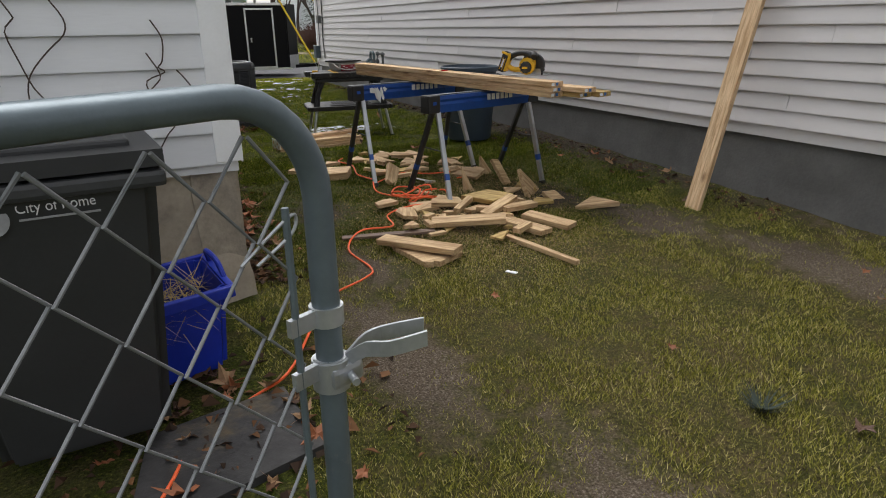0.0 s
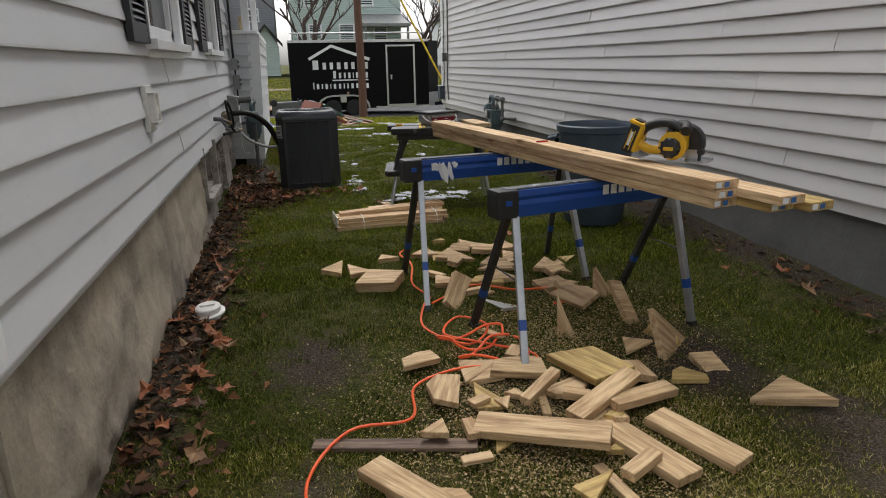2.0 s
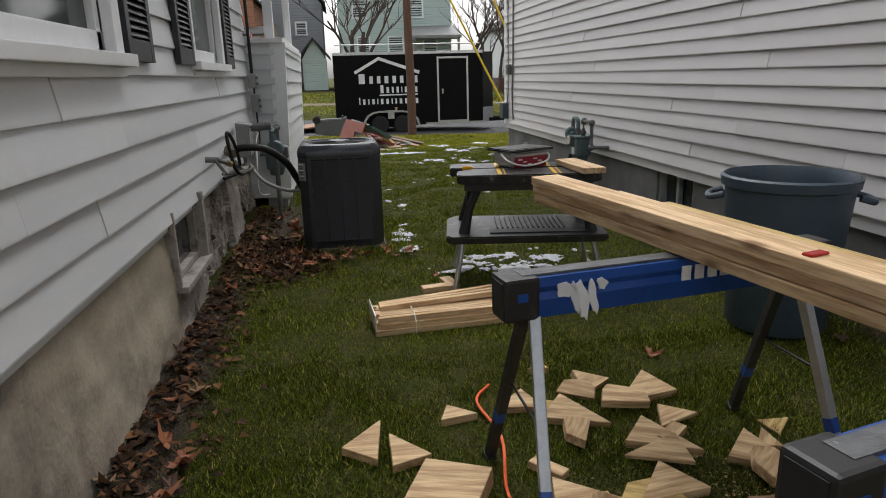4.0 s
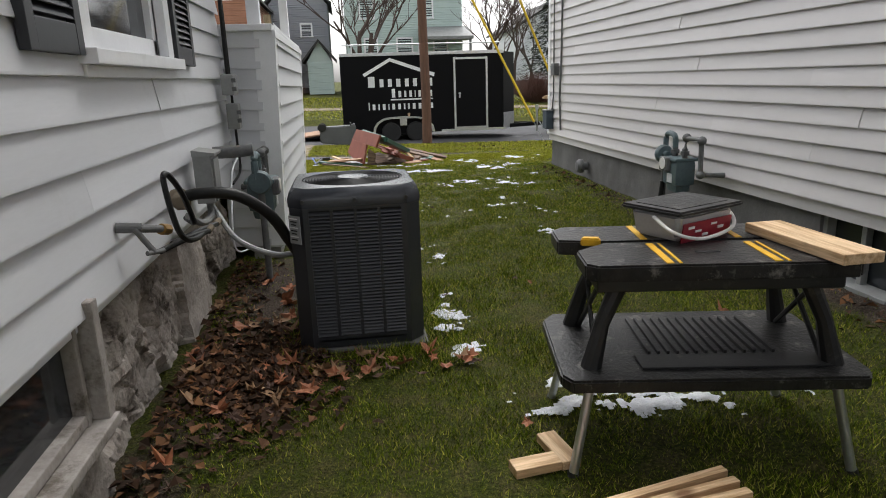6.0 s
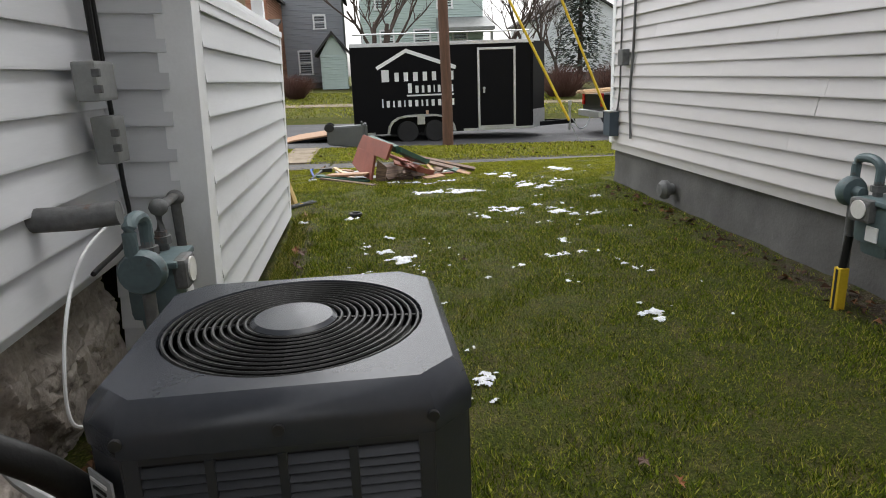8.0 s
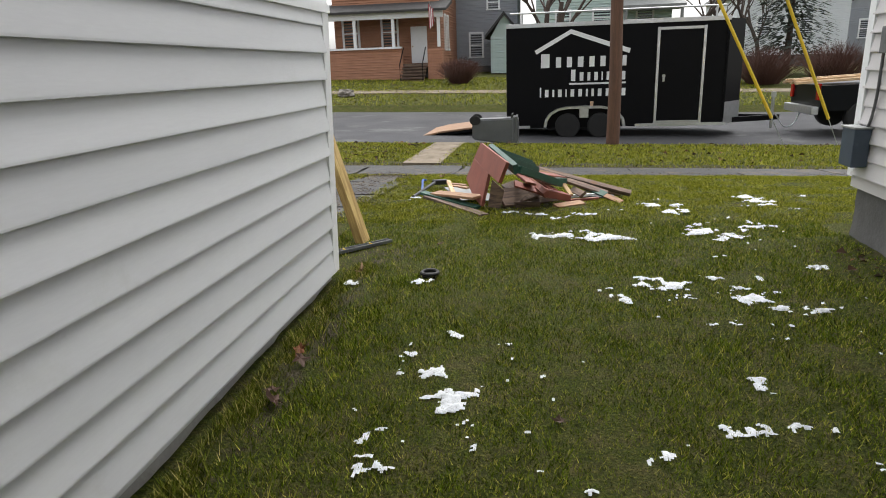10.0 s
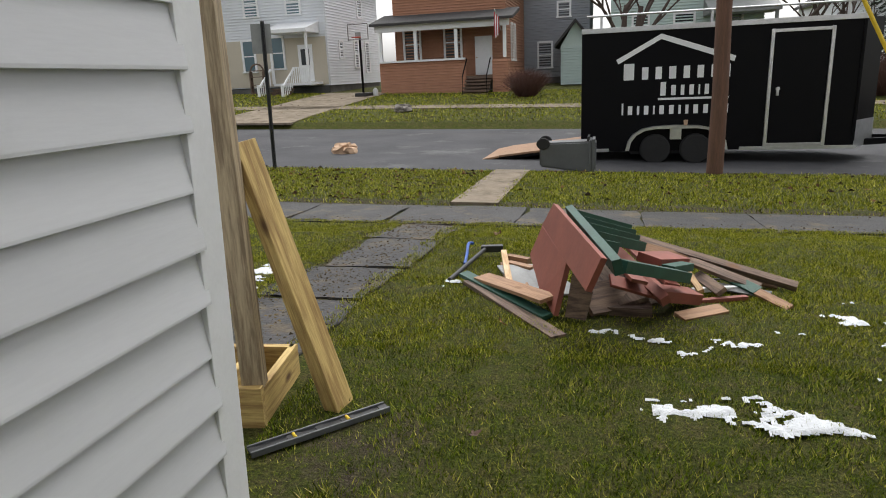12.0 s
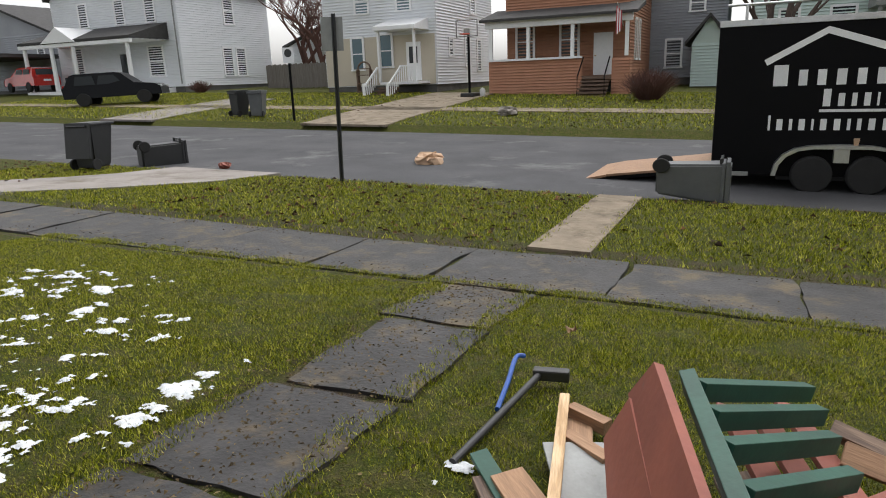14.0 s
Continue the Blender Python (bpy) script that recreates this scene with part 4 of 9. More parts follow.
def far_house(label, x0, x1, y0, y1, zg, zf, z1, material, rise=2.2, step=0.16, wins=(), found="found_grey"):
    h = thing("house", label, "house")
    bm = B()
    far_box(bm, x0, x1, y0, y1, zf, z1)
    gable_fill(bm, x0, x1, y0, y1, z1, rise)
    part("wall", bm, M[material], h)
    far_walls(h, material, x0, x1, y0, y1, zf, z1, step)
    bm = B()
    bx(bm, ((x0 + x1) / 2, (y0 + y1) / 2, (zg - 0.4 + zf) / 2), (x1 - x0 - 0.06, y1 - y0 - 0.06, zf - zg + 0.4))
    part("foundation", bm, M[found], h)
    bm = B()
    gable(bm, x0, x1, y0, y1, z1, rise)
    part("roof", bm, M["roof_dark"], h)
    for w in wins:
        far_window(h, *w)
    return h


# salmon house with the brown-sided upper part and an open porch
oh = far_house("two-storey salmon and brown clapboard house", -9.9, -3.6, 50.2, 60, 0.7, 1.3, 6.6, "brown_siding", wins=((-8.9, 50.2, 3.35, 0.85, 1.6), (-6.55, 50.2, 3.35, 0.85, 1.6), (-3.6, 52.2, 3.3, 0.5, 1.9, "x"), (-3.6, 53.4, 3.3, 0.5, 1.9, "x"), (-7.9, 50.2, 6.0, 0.8, 1.1), (-5.5, 50.2, 6.0, 0.8, 1.1)))
bm = B()
far_box(bm, -10.15, -5.45, 48.0, 48.16, 0.55, 2.38)
far_walls(oh, "orange_siding", -10.15, -5.45, 48.0, 48.16, 0.55, 2.38, 0.14)
part("porch_wall", bm, M["orange_siding"], oh, "salmon clapboard porch wall")
bm = B()
far_box(bm, -4.0, -3.2, 48.0, 48.6, 0.5, 2.3)
far_walls(oh, "orange_siding", -4.0, -3.2, 48.0, 48.6, 0.5, 2.3, 0.14)
part("porch_wall", bm, M["orange_siding"], oh, "salmon clapboard porch pier")
bm = B()
far_box(bm, -9.9, -3.6, 50.02, 50.19, 4.6, 6.6)
far_walls(oh, "orange_siding", -9.9, -3.6, 50.02, 50.19, 4.6, 6.6, 0.14)
part("upper_front", bm, M["orange_siding"], oh, "salmon clapboard upper front")
bm = B()
bx(bm, (-6.7, 49.1, 1.45), (6.6, 2.1, 0.16))
part("porch_floor", bm, M["old_wood"], oh)
bm = B()
bx(bm, (-7.8, 47.96, 2.42), (4.75, 0.26, 0.10))
bx(bm, (-6.7, 48.02, 4.12), (7.2, 0.24, 0.34))
part("porch_beam", bm, M["trim_white"], oh, "white painted porch beam and rail")
for px in (-10.05, -8.1, -5.9, -3.35):
    bm = B()
    bx(bm, (px, 48.06, 3.2), (0.16, 0.16, 1.6))
    part("porch_post", bm, M["trim_white"], oh)
bm = B()
prism(bm, [(47.6, 4.25), (47.6, 4.38), (50.3, 5.0), (50.3, 4.8)], -10.5, -2.85, Matrix(((0, 0, 1, 0), (1, 0, 0, 0), (0, 1, 0, 0), (0, 0, 0, 1))))
part("porch_roof", bm, M["roof_dark"], oh)
bm = B()
bx(bm, (-4.83, 50.14, 2.58), (0.95, 0.1, 2.05), bevel=0.01)
dr = part("door", bm, M["trim_white"], oh, "white panelled front door")
bm = B()
rod(bm, (-5.2, 50.06, 2.5), (-5.2, 50.0, 2.5), 0.035)
part("door_knob", bm, M["brass"], dr)
for i in range(5):
    bm = B()
    bx(bm, (-4.75, 47.9 - i * 0.27, 1.45 - 0.17 * (i + 1)), (1.35, 0.34, 0.08))
    bx(bm, (-4.75, 47.98 - i * 0.27, 1.37 - 0.17 * (i + 1)), (1.3, 0.04, 0.14))
    part("step", bm, M["old_wood"], oh, "weathered dark wooden step")
for px in (-5.35, -4.1):
    bm = B()
    sweep(bm, [(px, 48.0, 2.4), (px, 46.75, 1.5), (px, 46.75, 0.6)], 0.03)
    part("handrail", bm, M["black_metal"], oh)
fl = thing("flag", "faded striped flag hanging from a porch post pole", "flag")
bm = B()
rod(bm, (-3.5, 47.9, 3.7), (-3.7, 47.3, 4.7), 0.02)
part("pole", bm, M["alu"], fl)
for i in range(5):
    bm = B()
    bx(bm, (-3.72 + 0.05 * i, 47.32, 3.95 - 0.06 * (i % 2)), (0.05, 0.03, 1.2 - 0.1 * i))
    part("stripe", bm, M["flag_red"] if i % 2 == 0 else M["vinyl_white"], fl)

# white house with a small stoop
h2 = far_house("tall white clapboard house with a small stoop", -21.3, -14.0, 50.0, 59, 0.85, 1.35, 7.2, "house_white", wins=((-19.0, 49.93, 3.2, 0.7, 1.7, "y", "glass_blue"), (-17.4 + 0.3, 49.93, 3.3, 0.7, 1.7, "y", "glass_blue"), (-18.6, 50, 6.1, 0.8, 1.3, "y", "glass_blue"), (-15.9, 50, 6.1, 0.8, 1.3, "y", "glass_blue"), (-14.0, 52, 3.4, 0.5, 0.9, "x"), (-14.0, 56.5, 3.0, 0.6, 1.8, "x"), (-14.0, 54.5, 3.2, 0.6, 1.6, "x"), (-14, 55.5, 6.2, 0.7, 1.4, "x")))
bm = B()
bx(bm, (-17.65, 49.97, 2.75), (7.2, 0.1, 2.7))
part("lower_panel", bm, M["house_cream"], h2, "bare cream board on the lower front")
bm = B()
bx(bm, (-15.35, 49.9, 2.65), (0.9, 0.1, 2.1), bevel=0.01)
part("door", bm, M["trim_white"], h2)
bm = B()
bx(bm, (-15.35, 49.83, 3.0), (0.5, 0.04, 0.9))
part("door_glass", bm, M["glass"], h2)
bm = B()
bx(bm, (-15.6, 49.2, 1.5), (2.4, 1.5, 0.14))
part("stoop_floor", bm, M["trim_white"], h2)
bm = B()
prism(bm, [(48.2, 4.3), (48.2, 4.5), (50, 4.95), (50, 4.3)], -17.0, -14.4, Matrix(((0, 0, 1, 0), (1, 0, 0, 0), (0, 1, 0, 0), (0, 0, 0, 1))))
part("stoop_roof", bm, M["trim_white"], h2)
for px in (-16.8, -14.6):
    bm = B()
    bx(bm, (px, 48.5, 3.0), (0.13, 0.13, 2.9))
    part("stoop_post", bm, M["trim_white"], h2)
for i in range(5):
    bm = B()
    bx(bm, (-16.2, 48.3 - i * 0.26, 1.42 - 0.16 * (i + 1)), (1.3, 0.3, 0.06))
    bx(bm, (-16.2, 48.36 - i * 0.26, 1.34 - 0.16 * (i + 1)), (1.25, 0.04, 0.12))
    part("step", bm, M["old_wood"], h2)
for px in (-16.95, -15.5):
    bm = B()
    bx(bm, (0, 0, 0), (0.07, 1.9, 0.1), Matrix.Translation((px, 47.7, 1.85)) @ Matrix.Rotation(radians(33), 4, "X"))
    bx(bm, (px, 46.9, 0.95), (0.12, 0.12, 1.2))
    part("stair_rail", bm, M["trim_white"], h2)
    for i in range(7):
        bm = B()
        bx(bm, (px, 47.0 + i * 0.22, 1.0 + i * 0.143), (0.04, 0.05, 0.85))
        part("baluster", bm, M["trim_white"], h2)
bm = B()
bx(bm, (-15.0, 48.48, 2.4), (1.1, 0.06, 0.08))
part("stoop_rail", bm, M["trim_white"], h2)
for i in range(8):
    bm = B()
    bx(bm, (-15.45 + i * 0.13, 48.48, 1.95), (0.05, 0.05, 0.9))
    part("baluster", bm, M["trim_white"], h2)
sh = thing("arched_shelf", "weathered brown arched garden shelf by the stoop", "shelf")
bm = B()
for sx in (-0.42, 0.42):
    bx(bm, (sx, 0, 0.65), (0.07, 0.3, 1.3))
sweep(bm, [(0.42 * math.cos(a), 0, 1.3 + 0.42 * math.sin(a)) for a in np.linspace(0, math.pi, 12)], 0.05)
part("frame", bm, M["old_wood"], sh)
for zz in (0.1, 0.55, 1.0, 1.35):
    bm = B()
    bx(bm, (0, 0, zz), (0.8, 0.28, 0.05))
    part("shelf", bm, M["old_wood"], sh)
sh.location = (-18.05, 48.9, gz(-18.05, 48.9))

# white house on the corner with a pillared porch
h1 = far_house("large white clapboard house with a pillared porch", -45.5, -33.3, 50.5, 60, 1.2, 1.75, 8.2, "house_white", rise=3.2, wins=((-43.5, 50.5, 3.7, 1.1, 1.9), (-35.6, 50.5, 3.5, 1.3, 1.9), (-42.2, 50.5, 6.9, 0.8, 1.5), (-38.5, 50.5, 6.9, 0.8, 1.5), (-35.6, 50.5, 6.9, 0.8, 1.5), (-33.3, 55.0, 3.4, 0.9, 1.9, "x"), (-33.3, 56.4, 3.4, 0.9, 1.9, "x"), (-33.3, 55.5, 7.0, 0.9, 1.8, "x")))
bm = B()
bx(bm, (-38.5, 50.45, 3.0), (1.0, 0.12, 2.2))
part("door", bm, M["glass"], h1, "dark front door")
bm = B()
prism(bm, [(47.2, 4.85), (47.2, 5.05), (50.5, 6.0), (50.5, 4.85)], -45.2, -34.2, Matrix(((0, 0, 1, 0), (1, 0, 0, 0), (0, 1, 0, 0), (0, 0, 0, 1))))
part("porch_roof", bm, M["roof_dark"], h1)
bm = B()
bx(bm, (-39.7, 47.3, 4.75), (11.0, 0.2, 0.26))
bx(bm, (-39.7, 48.9, 4.86), (11.0, 3.2, 0.06))
prism(bm, [(-42.6, 4.9), (-39.2, 4.9), (-40.9, 5.9)], 47.1, 50.2, Matrix(((1, 0, 0, 0), (0, 0, 1, 0), (0, 1, 0, 0), (0, 0, 0, 1))))
part("porch_beam", bm, M["trim_white"], h1)
for px in (-44.8, -42.0, -39.8, -34.7):
    bm = B()
    rod(bm, (px, 47.4, 1.7), (px, 47.4, 4.65), 0.16, 0.13)
    part("porch_pillar", bm, M["trim_white"], h1)
bm = B()
bx(bm, (-39.7, 48.9, 1.45), (11.0, 3.2, 0.5))
part("porch_floor", bm, M["trim_white"], h1)
bm = B()
rod(bm, (-33.5, 50.44, 1.9), (-33.5, 50.44, 8.1), 0.05)
part("downpipe", bm, M["box_grey"], h1)

h0 = far_house("pale grey house with a dark roof and carport", -62, -48, 52, 62, 1.5, 1.9, 6.2, "house_grey", rise=2.6, wins=((-49.5, 52, 5.1, 0.7, 1.0),))
bm = B()
bx(bm, (-51.0, 48.7, 4.35), (9.0, 6.5, 0.25))
part("carport_roof", bm, M["roof_dark"], h0)
for px, py in ((-55.2, 45.7), (-46.9, 45.7)):
    bm = B()
    bx(bm, (px, py, 2.75), (0.25, 0.25, 3.0))
    part("carport_post", bm, M["trim_white"], h0)

# grey and mint houses seen over the trailer
far_house("blue-grey house behind a small shed", -1.0 - 2.6, 0.6, 58, 66, 0.8, 1.2, 7.2, "house_grey", wins=((-1.0, 58, 5.35, 0.7, 0.8), (-2.2, 58, 2.6, 0.8, 1.5)))
far_house("small grey shed with a dark roof", -0.95, 0.75, 54.5, 57.5, 0.7, 0.75, 3.0, "house_mint", rise=1.4)
far_house("tall pale mint clapboard house", 1.9, 10.2, 55, 66, 0.6, 1.2, 8.5, "house_mint", rise=2.8, wins=((3.6, 55, 3.9, 0.8, 1.0), (6.0, 55, 3.9, 1.0, 1.0), (8.6, 55, 3.7, 0.9, 1.1), (7.6, 55, 6.6, 0.9, 1.5), (3.4, 55, 6.6, 0.9, 1.5)))
bm = B()
prism(bm, [(52.6, 4.2), (52.6, 4.4), (55, 5.2), (55, 4.2)], 7.0, 10.6, Matrix(((0, 0, 1, 0), (1, 0, 0, 0), (0, 1, 0, 0), (0, 0, 0, 1))))
bx(bm, (8.8, 53.8, 1.2), (3.4, 2.2, 0.8))
for px in (7.2, 10.4):
    bx(bm, (px, 52.8, 2.8), (0.16, 0.16, 2.8))
solo("porch", bm, M["box_grey"], "grey porch of the mint house", "porch", kind="structure")
far_house("white house far down the side street", 17, 25, 66, 76, 0.6, 1.2, 5.6, "house_white", rise=2.5, wins=((19, 66, 3.4, 0.9, 1.3), (22, 66, 3.4, 0.9, 1.3)))
far_house("teal-roofed low house in the distance", 25.5, 36, 70, 80, 0.6, 1.0, 4.6, "house_grey", rise=2.3, wins=((28, 70, 3, 1, 1.3),))

fence = thing("fence", "grey weathered board fence between the houses", "fence")
bm = B()
bx(bm, (0, 0, 0.85), (0.14, 0.025, 1.7))
fm = mesh_of("board", bm, M["fence_wood"])
for i in range(52):
    o = new("board", fm)
    o.parent = fence
    o.location = (-30.6 + i * 0.155, 56.0, 0.9 + tilt(-27, 56) * 0.7 + 0.03 * (i * 7 % 3))
for zz in (1.6, 2.4):
    bm = B()
    bx(bm, (-26.6, 56.04, zz + 0.3), (8.1, 0.05, 0.09))
    part("rail", bm, M["fence_wood"], fence)
far_house("white garage behind a fence", -33, -22.5, 62, 70, 1.3, 1.5, 4.6, "house_white", rise=2.0, wins=((-27.2, 62, 3.6, 0.8, 1.1),))

# ---------------------------------------------------------------- trailer
TX0, TX1, TY, TZ0, TZ1 = 1.33, 6.75, 28.2, -0.15, 2.45
tr = thing("enclosed_trailer", "black enclosed tandem-axle cargo trailer with white lettering bars", "trailer")
bm = B()
bx(bm, ((TX0 + TX1) / 2, TY + 1.05, (TZ0 + TZ1) / 2), (TX1 - TX0, 2.1, TZ1 - TZ0), bevel=0.03)
part("body", bm, M["black_metal"], tr)
bm = B()
prism(bm, [(TX1 - 0.02, TY + 0.05), (TX1 + 0.55, TY + 0.75), (TX1 + 0.55, TY + 1.35), (TX1 - 0.02, TY + 2.05)], TZ0, TZ1 - 0.05)
part("nose", bm, M["black_metal"], tr)
bm = B()
prism(bm, [(TX1 - 0.01, TY + 0.04), (TX1 + 0.56, TY + 0.74), (TX1 + 0.56, TY + 1.36), (TX1 - 0.01, TY + 2.06)], TZ0, TZ0 + 0.55)
part("stone_guard", bm, M["alu"], tr, "bright aluminium stone guard")
for c, s in ((((TX0 + TX1) / 2, TY - 0.012, TZ1 - 0.05), (TX1 - TX0, 0.03, 0.10)), ((TX0 + 0.30, TY - 0.012, TZ0 + 0.03), (0.62, 0.03, 0.07)), (((3.95 + TX1) / 2 + 0.35, TY - 0.012, TZ0 + 0.03), (TX1 - 4.55, 0.03, 0.07)), ((TX1 - 0.03, TY - 0.01, 1.2), (0.05, 0.03, 2.4))):
    bm = B()
    bx(bm, c, s, bevel=0.004)
    part("trim", bm, M["alu"] if c[2] > 1.5 or c[2] < 1 else M["black_metal"], tr)
for px in (TX0 + 0.4, TX0 + 2.6, TX0 + 5.1):
    bm = B()
    rod(bm, (px, TY + 0.1, TZ1), (px, TY + 0.1, TZ1 + 0.25), 0.025)
    part("rack_post", bm, M["alu"], tr)
bm = B()
rod(bm, (TX0 + 0.1, TY + 0.1, TZ1 + 0.25), (TX1 - 0.1, TY + 0.1, TZ1 + 0.25), 0.022)
part("roof_rack_rail", bm, M["alu"], tr)
# side door
bm = B()
bx(bm, (5.62, TY - 0.012, 1.08), (0.98, 0.03, 2.2), bevel=0.01)
dr = part("door", bm, M["black_metal"], tr)
for c, s in (((5.08, TY - 0.02, 1.08), (0.065, 0.045, 2.34)), ((6.17, TY - 0.02, 1.08), (0.065, 0.045, 2.34)), ((5.62, TY - 0.02, 2.21), (1.03, 0.045, 0.065)), ((5.62, TY - 0.02, -0.05), (1.03, 0.045, 0.065))):
    bm = B()
    bx(bm, c, s, bevel=0.006)
    part("door_frame", bm, M["alu"], tr)
bm = B()
bx(bm, (5.24, TY - 0.045, 1.02), (0.05, 0.05, 0.16), bevel=0.01)
rod(bm, (5.24, TY - 0.07, 1.08), (5.24, TY - 0.02, 1.08), 0.04)
part("handle", bm, M["alu"], dr)
# roof-shaped graphic and bars where lettering stands
bm = B()
prism(bm, [(2.05, 1.79), (2.95, 2.28), (4.42, 1.77), (4.39, 1.66), (2.95, 2.17), (2.10, 1.70)], 0, 0.006, Matrix(((1, 0, 0, 0), (0, 0, -1, TY - 0.004), (0, 1, 0, 0), (0, 0, 0, 1))))
part("roof_graphic", bm, M["vinyl_white"], tr)


def bar_row(x0, x1, z0, z1, widths, parent, y, material, gap=0.035):
    """Plain upright bars in the place of a line of writing."""
    total = sum(widths) + gap * (len(widths) - 1)
    k = (x1 - x0) / total
    x = x0
    for i, w in enumerate(widths):
        bm = B()
        bx(bm, (x + w * k / 2, y - 0.004, z0 + (z1 - z0) * (0.5 if i == 0 else 0.38)), (w * k * 0.72, 0.006, (z1 - z0) * (1 if i == 0 else 0.74)))
        part("writing_bar", bm, material, parent)
        x += (w + gap) * k


bar_row(2.17, 4.35, 1.36, 1.70, (0.34, 0.2, 0.2, 0.22, 0.2, 0.2, 0.2, 0.16), tr, TY, M["vinyl_white"], 0.11)
bar_row(2.95, 4.33, 1.02, 1.30, (0.2, 0.17, 0.13, 0.16, 0.06, 0.15, 0.17, 0.15), tr, TY, M["vinyl_white"], 0.09)
bar_row(2.18, 4.35, 0.63, 0.88, (0.06, 0.15, 0.08, 0.15, 0.06, 0.15, 0.15, 0.08, 0.1, 0.15, 0.15, 0.15, 0.15), tr, TY, M["vinyl_white"], 0.08)
bm = B()
bx(bm, (3.63, TY - 0.006, 0.95), (1.4, 0.006, 0.045))
part("underline", bm, M["vinyl_white"], tr)
# wheels
WZ = -0.10
for wx in (2.90, 3.72):
    for wy, s in ((TY - 0.06, 1), (TY + 2.1, -1)):
        wh = new("wheel")
        wh.parent = tr
        wh.location = (wx, wy, WZ)
        wh.rotation_euler = (radians(90), 0, 0)
        bm = B()
        lathe(bm, [(0.20, -0.10), (0.285, -0.10), (0.315, -0.06), (0.315, 0.06), (0.285, 0.10), (0.20, 0.10)], 32)
        part("tyre", bm, M["tyre"], wh, smooth=True)
        bm = B()
        lathe(bm, [(0.06, -0.02), (0.19, -0.01), (0.205, 0.09), (0.19, 0.095), (0.16, 0.05), (0.05, 0.06)], 32)
        for k in range(8):
            a = k * math.tau / 8
            bx(bm, (0.11, 0, 0.085), (0.15, 0.04, 0.02), Matrix.Rotation(a, 4, "Z"))
        part("rim", bm, M["rim_black"], wh, smooth=True)
bm = B()
pts = [(2.36, -0.12), (2.40, 0.06), (2.50, 0.20), (2.68, 0.30), (2.9, 0.335), (3.3, 0.335), (3.72, 0.335), (3.94, 0.30), (4.12, 0.20), (4.24, 0.06), (4.28, -0.12)]
outer = [tuple(Vector(p) + 0.07 * (Vector(p) - Vector((3.31, -0.1))).normalized()) for p in pts]
prism(bm, pts + outer[::-1], -TY - 0.04, -TY + 0.18, Matrix(((1, 0, 0, 0), (0, 0, -1, 0), (0, 1, 0, 0), (0, 0, 0, 1))))
part("mudguard", bm, M["alu"], tr)
# Black sheet puts the shade of the wheel well behind the tyres.
bm = B()
bx(bm, (3.31, TY + 0.03, 0.05), (1.85, 0.04, 0.52))
part("wheel_well", bm, M["shade_or_print"], tr)
bm = B()
bx(bm, (3.31, TY - 0.08, 0.22), (0.22, 0.16, 0.22), Matrix())
part("mudguard_centre", bm, M["alu"], tr)
bm = B()
for s in (0.45, 1.65):
    v = Vector((1.45, 1.05 - s, 0))
    bx(bm, (0, 0, 0), (v.length, 0.09, 0.13), Matrix.Translation((TX1 + 0.2 + 0.72, TY + (1.05 + s) / 2, -0.08)) @ Matrix.Rotation(math.atan2(v.y, v.x), 4, "Z"))
part("tongue", bm, M["black_metal"], tr)
bm = B()
rod(bm, (TX1 + 1.45, TY + 0.95, -0.36), (TX1 + 1.45, TY + 0.95, 0.45), 0.04)
bx(bm, (TX1 + 1.45, TY + 0.95, 0.5), (0.1, 0.1, 0.14))
part("jack", bm, M["alu"], tr)
ch = [(TX1 + 1.5, TY + 0.8, 0.0), (TX1 + 1.7, TY + 0.75, -0.3), (TX1 + 1.95, TY + 0.8, -0.25), (TX1 + 2.1, TY + 0.85, 0.05)]
bm = B()
sweep(bm, smooth_path(ch), 0.018)
part("safety_chain", bm, M["steel"], tr)
bm = B()
lathe(bm, [(0.03, 0), (0.045, 0.13), (0.04, 0.135)], 12, Matrix.Translation((3.5, TY - 0.12, 0.372)))
solo("paper_cup", bm, M["paper_brown"], "tan paper coffee cup on the trailer mudguard", "cup")
rp = thing("trailer_ramp", "weathered plywood trailer ramp lowered to the street", "ramp")
for x0, x1, z0, z1 in ((-0.52, 1.33, -0.225, -0.02), (-0.98, -0.535, -0.325, -0.235)):
    v = Vector((x1 - x0, 0, z1 - z0))
    bm = B()
    bx(bm, (0, 0, 0), (v.length, 2.0, 0.045), Matrix.Translation(((x0 + x1) / 2, TY + 1.05, (z0 + z1) / 2)) @ Matrix.Rotation(-math.atan2(v.z, v.x), 4, "Y"), bevel=0.006)
    part("deck", bm, M["plywood"], rp)
for yy in (TY + 0.1, TY + 2.0):
    bm = B()
    bx(bm, (0, 0, 0), (2.3, 0.05, 0.07), Matrix.Translation((0.18, yy, -0.20)) @ Matrix.Rotation(radians(-6.5), 4, "Y"))
    part("edge", bm, M["black_metal"], rp)

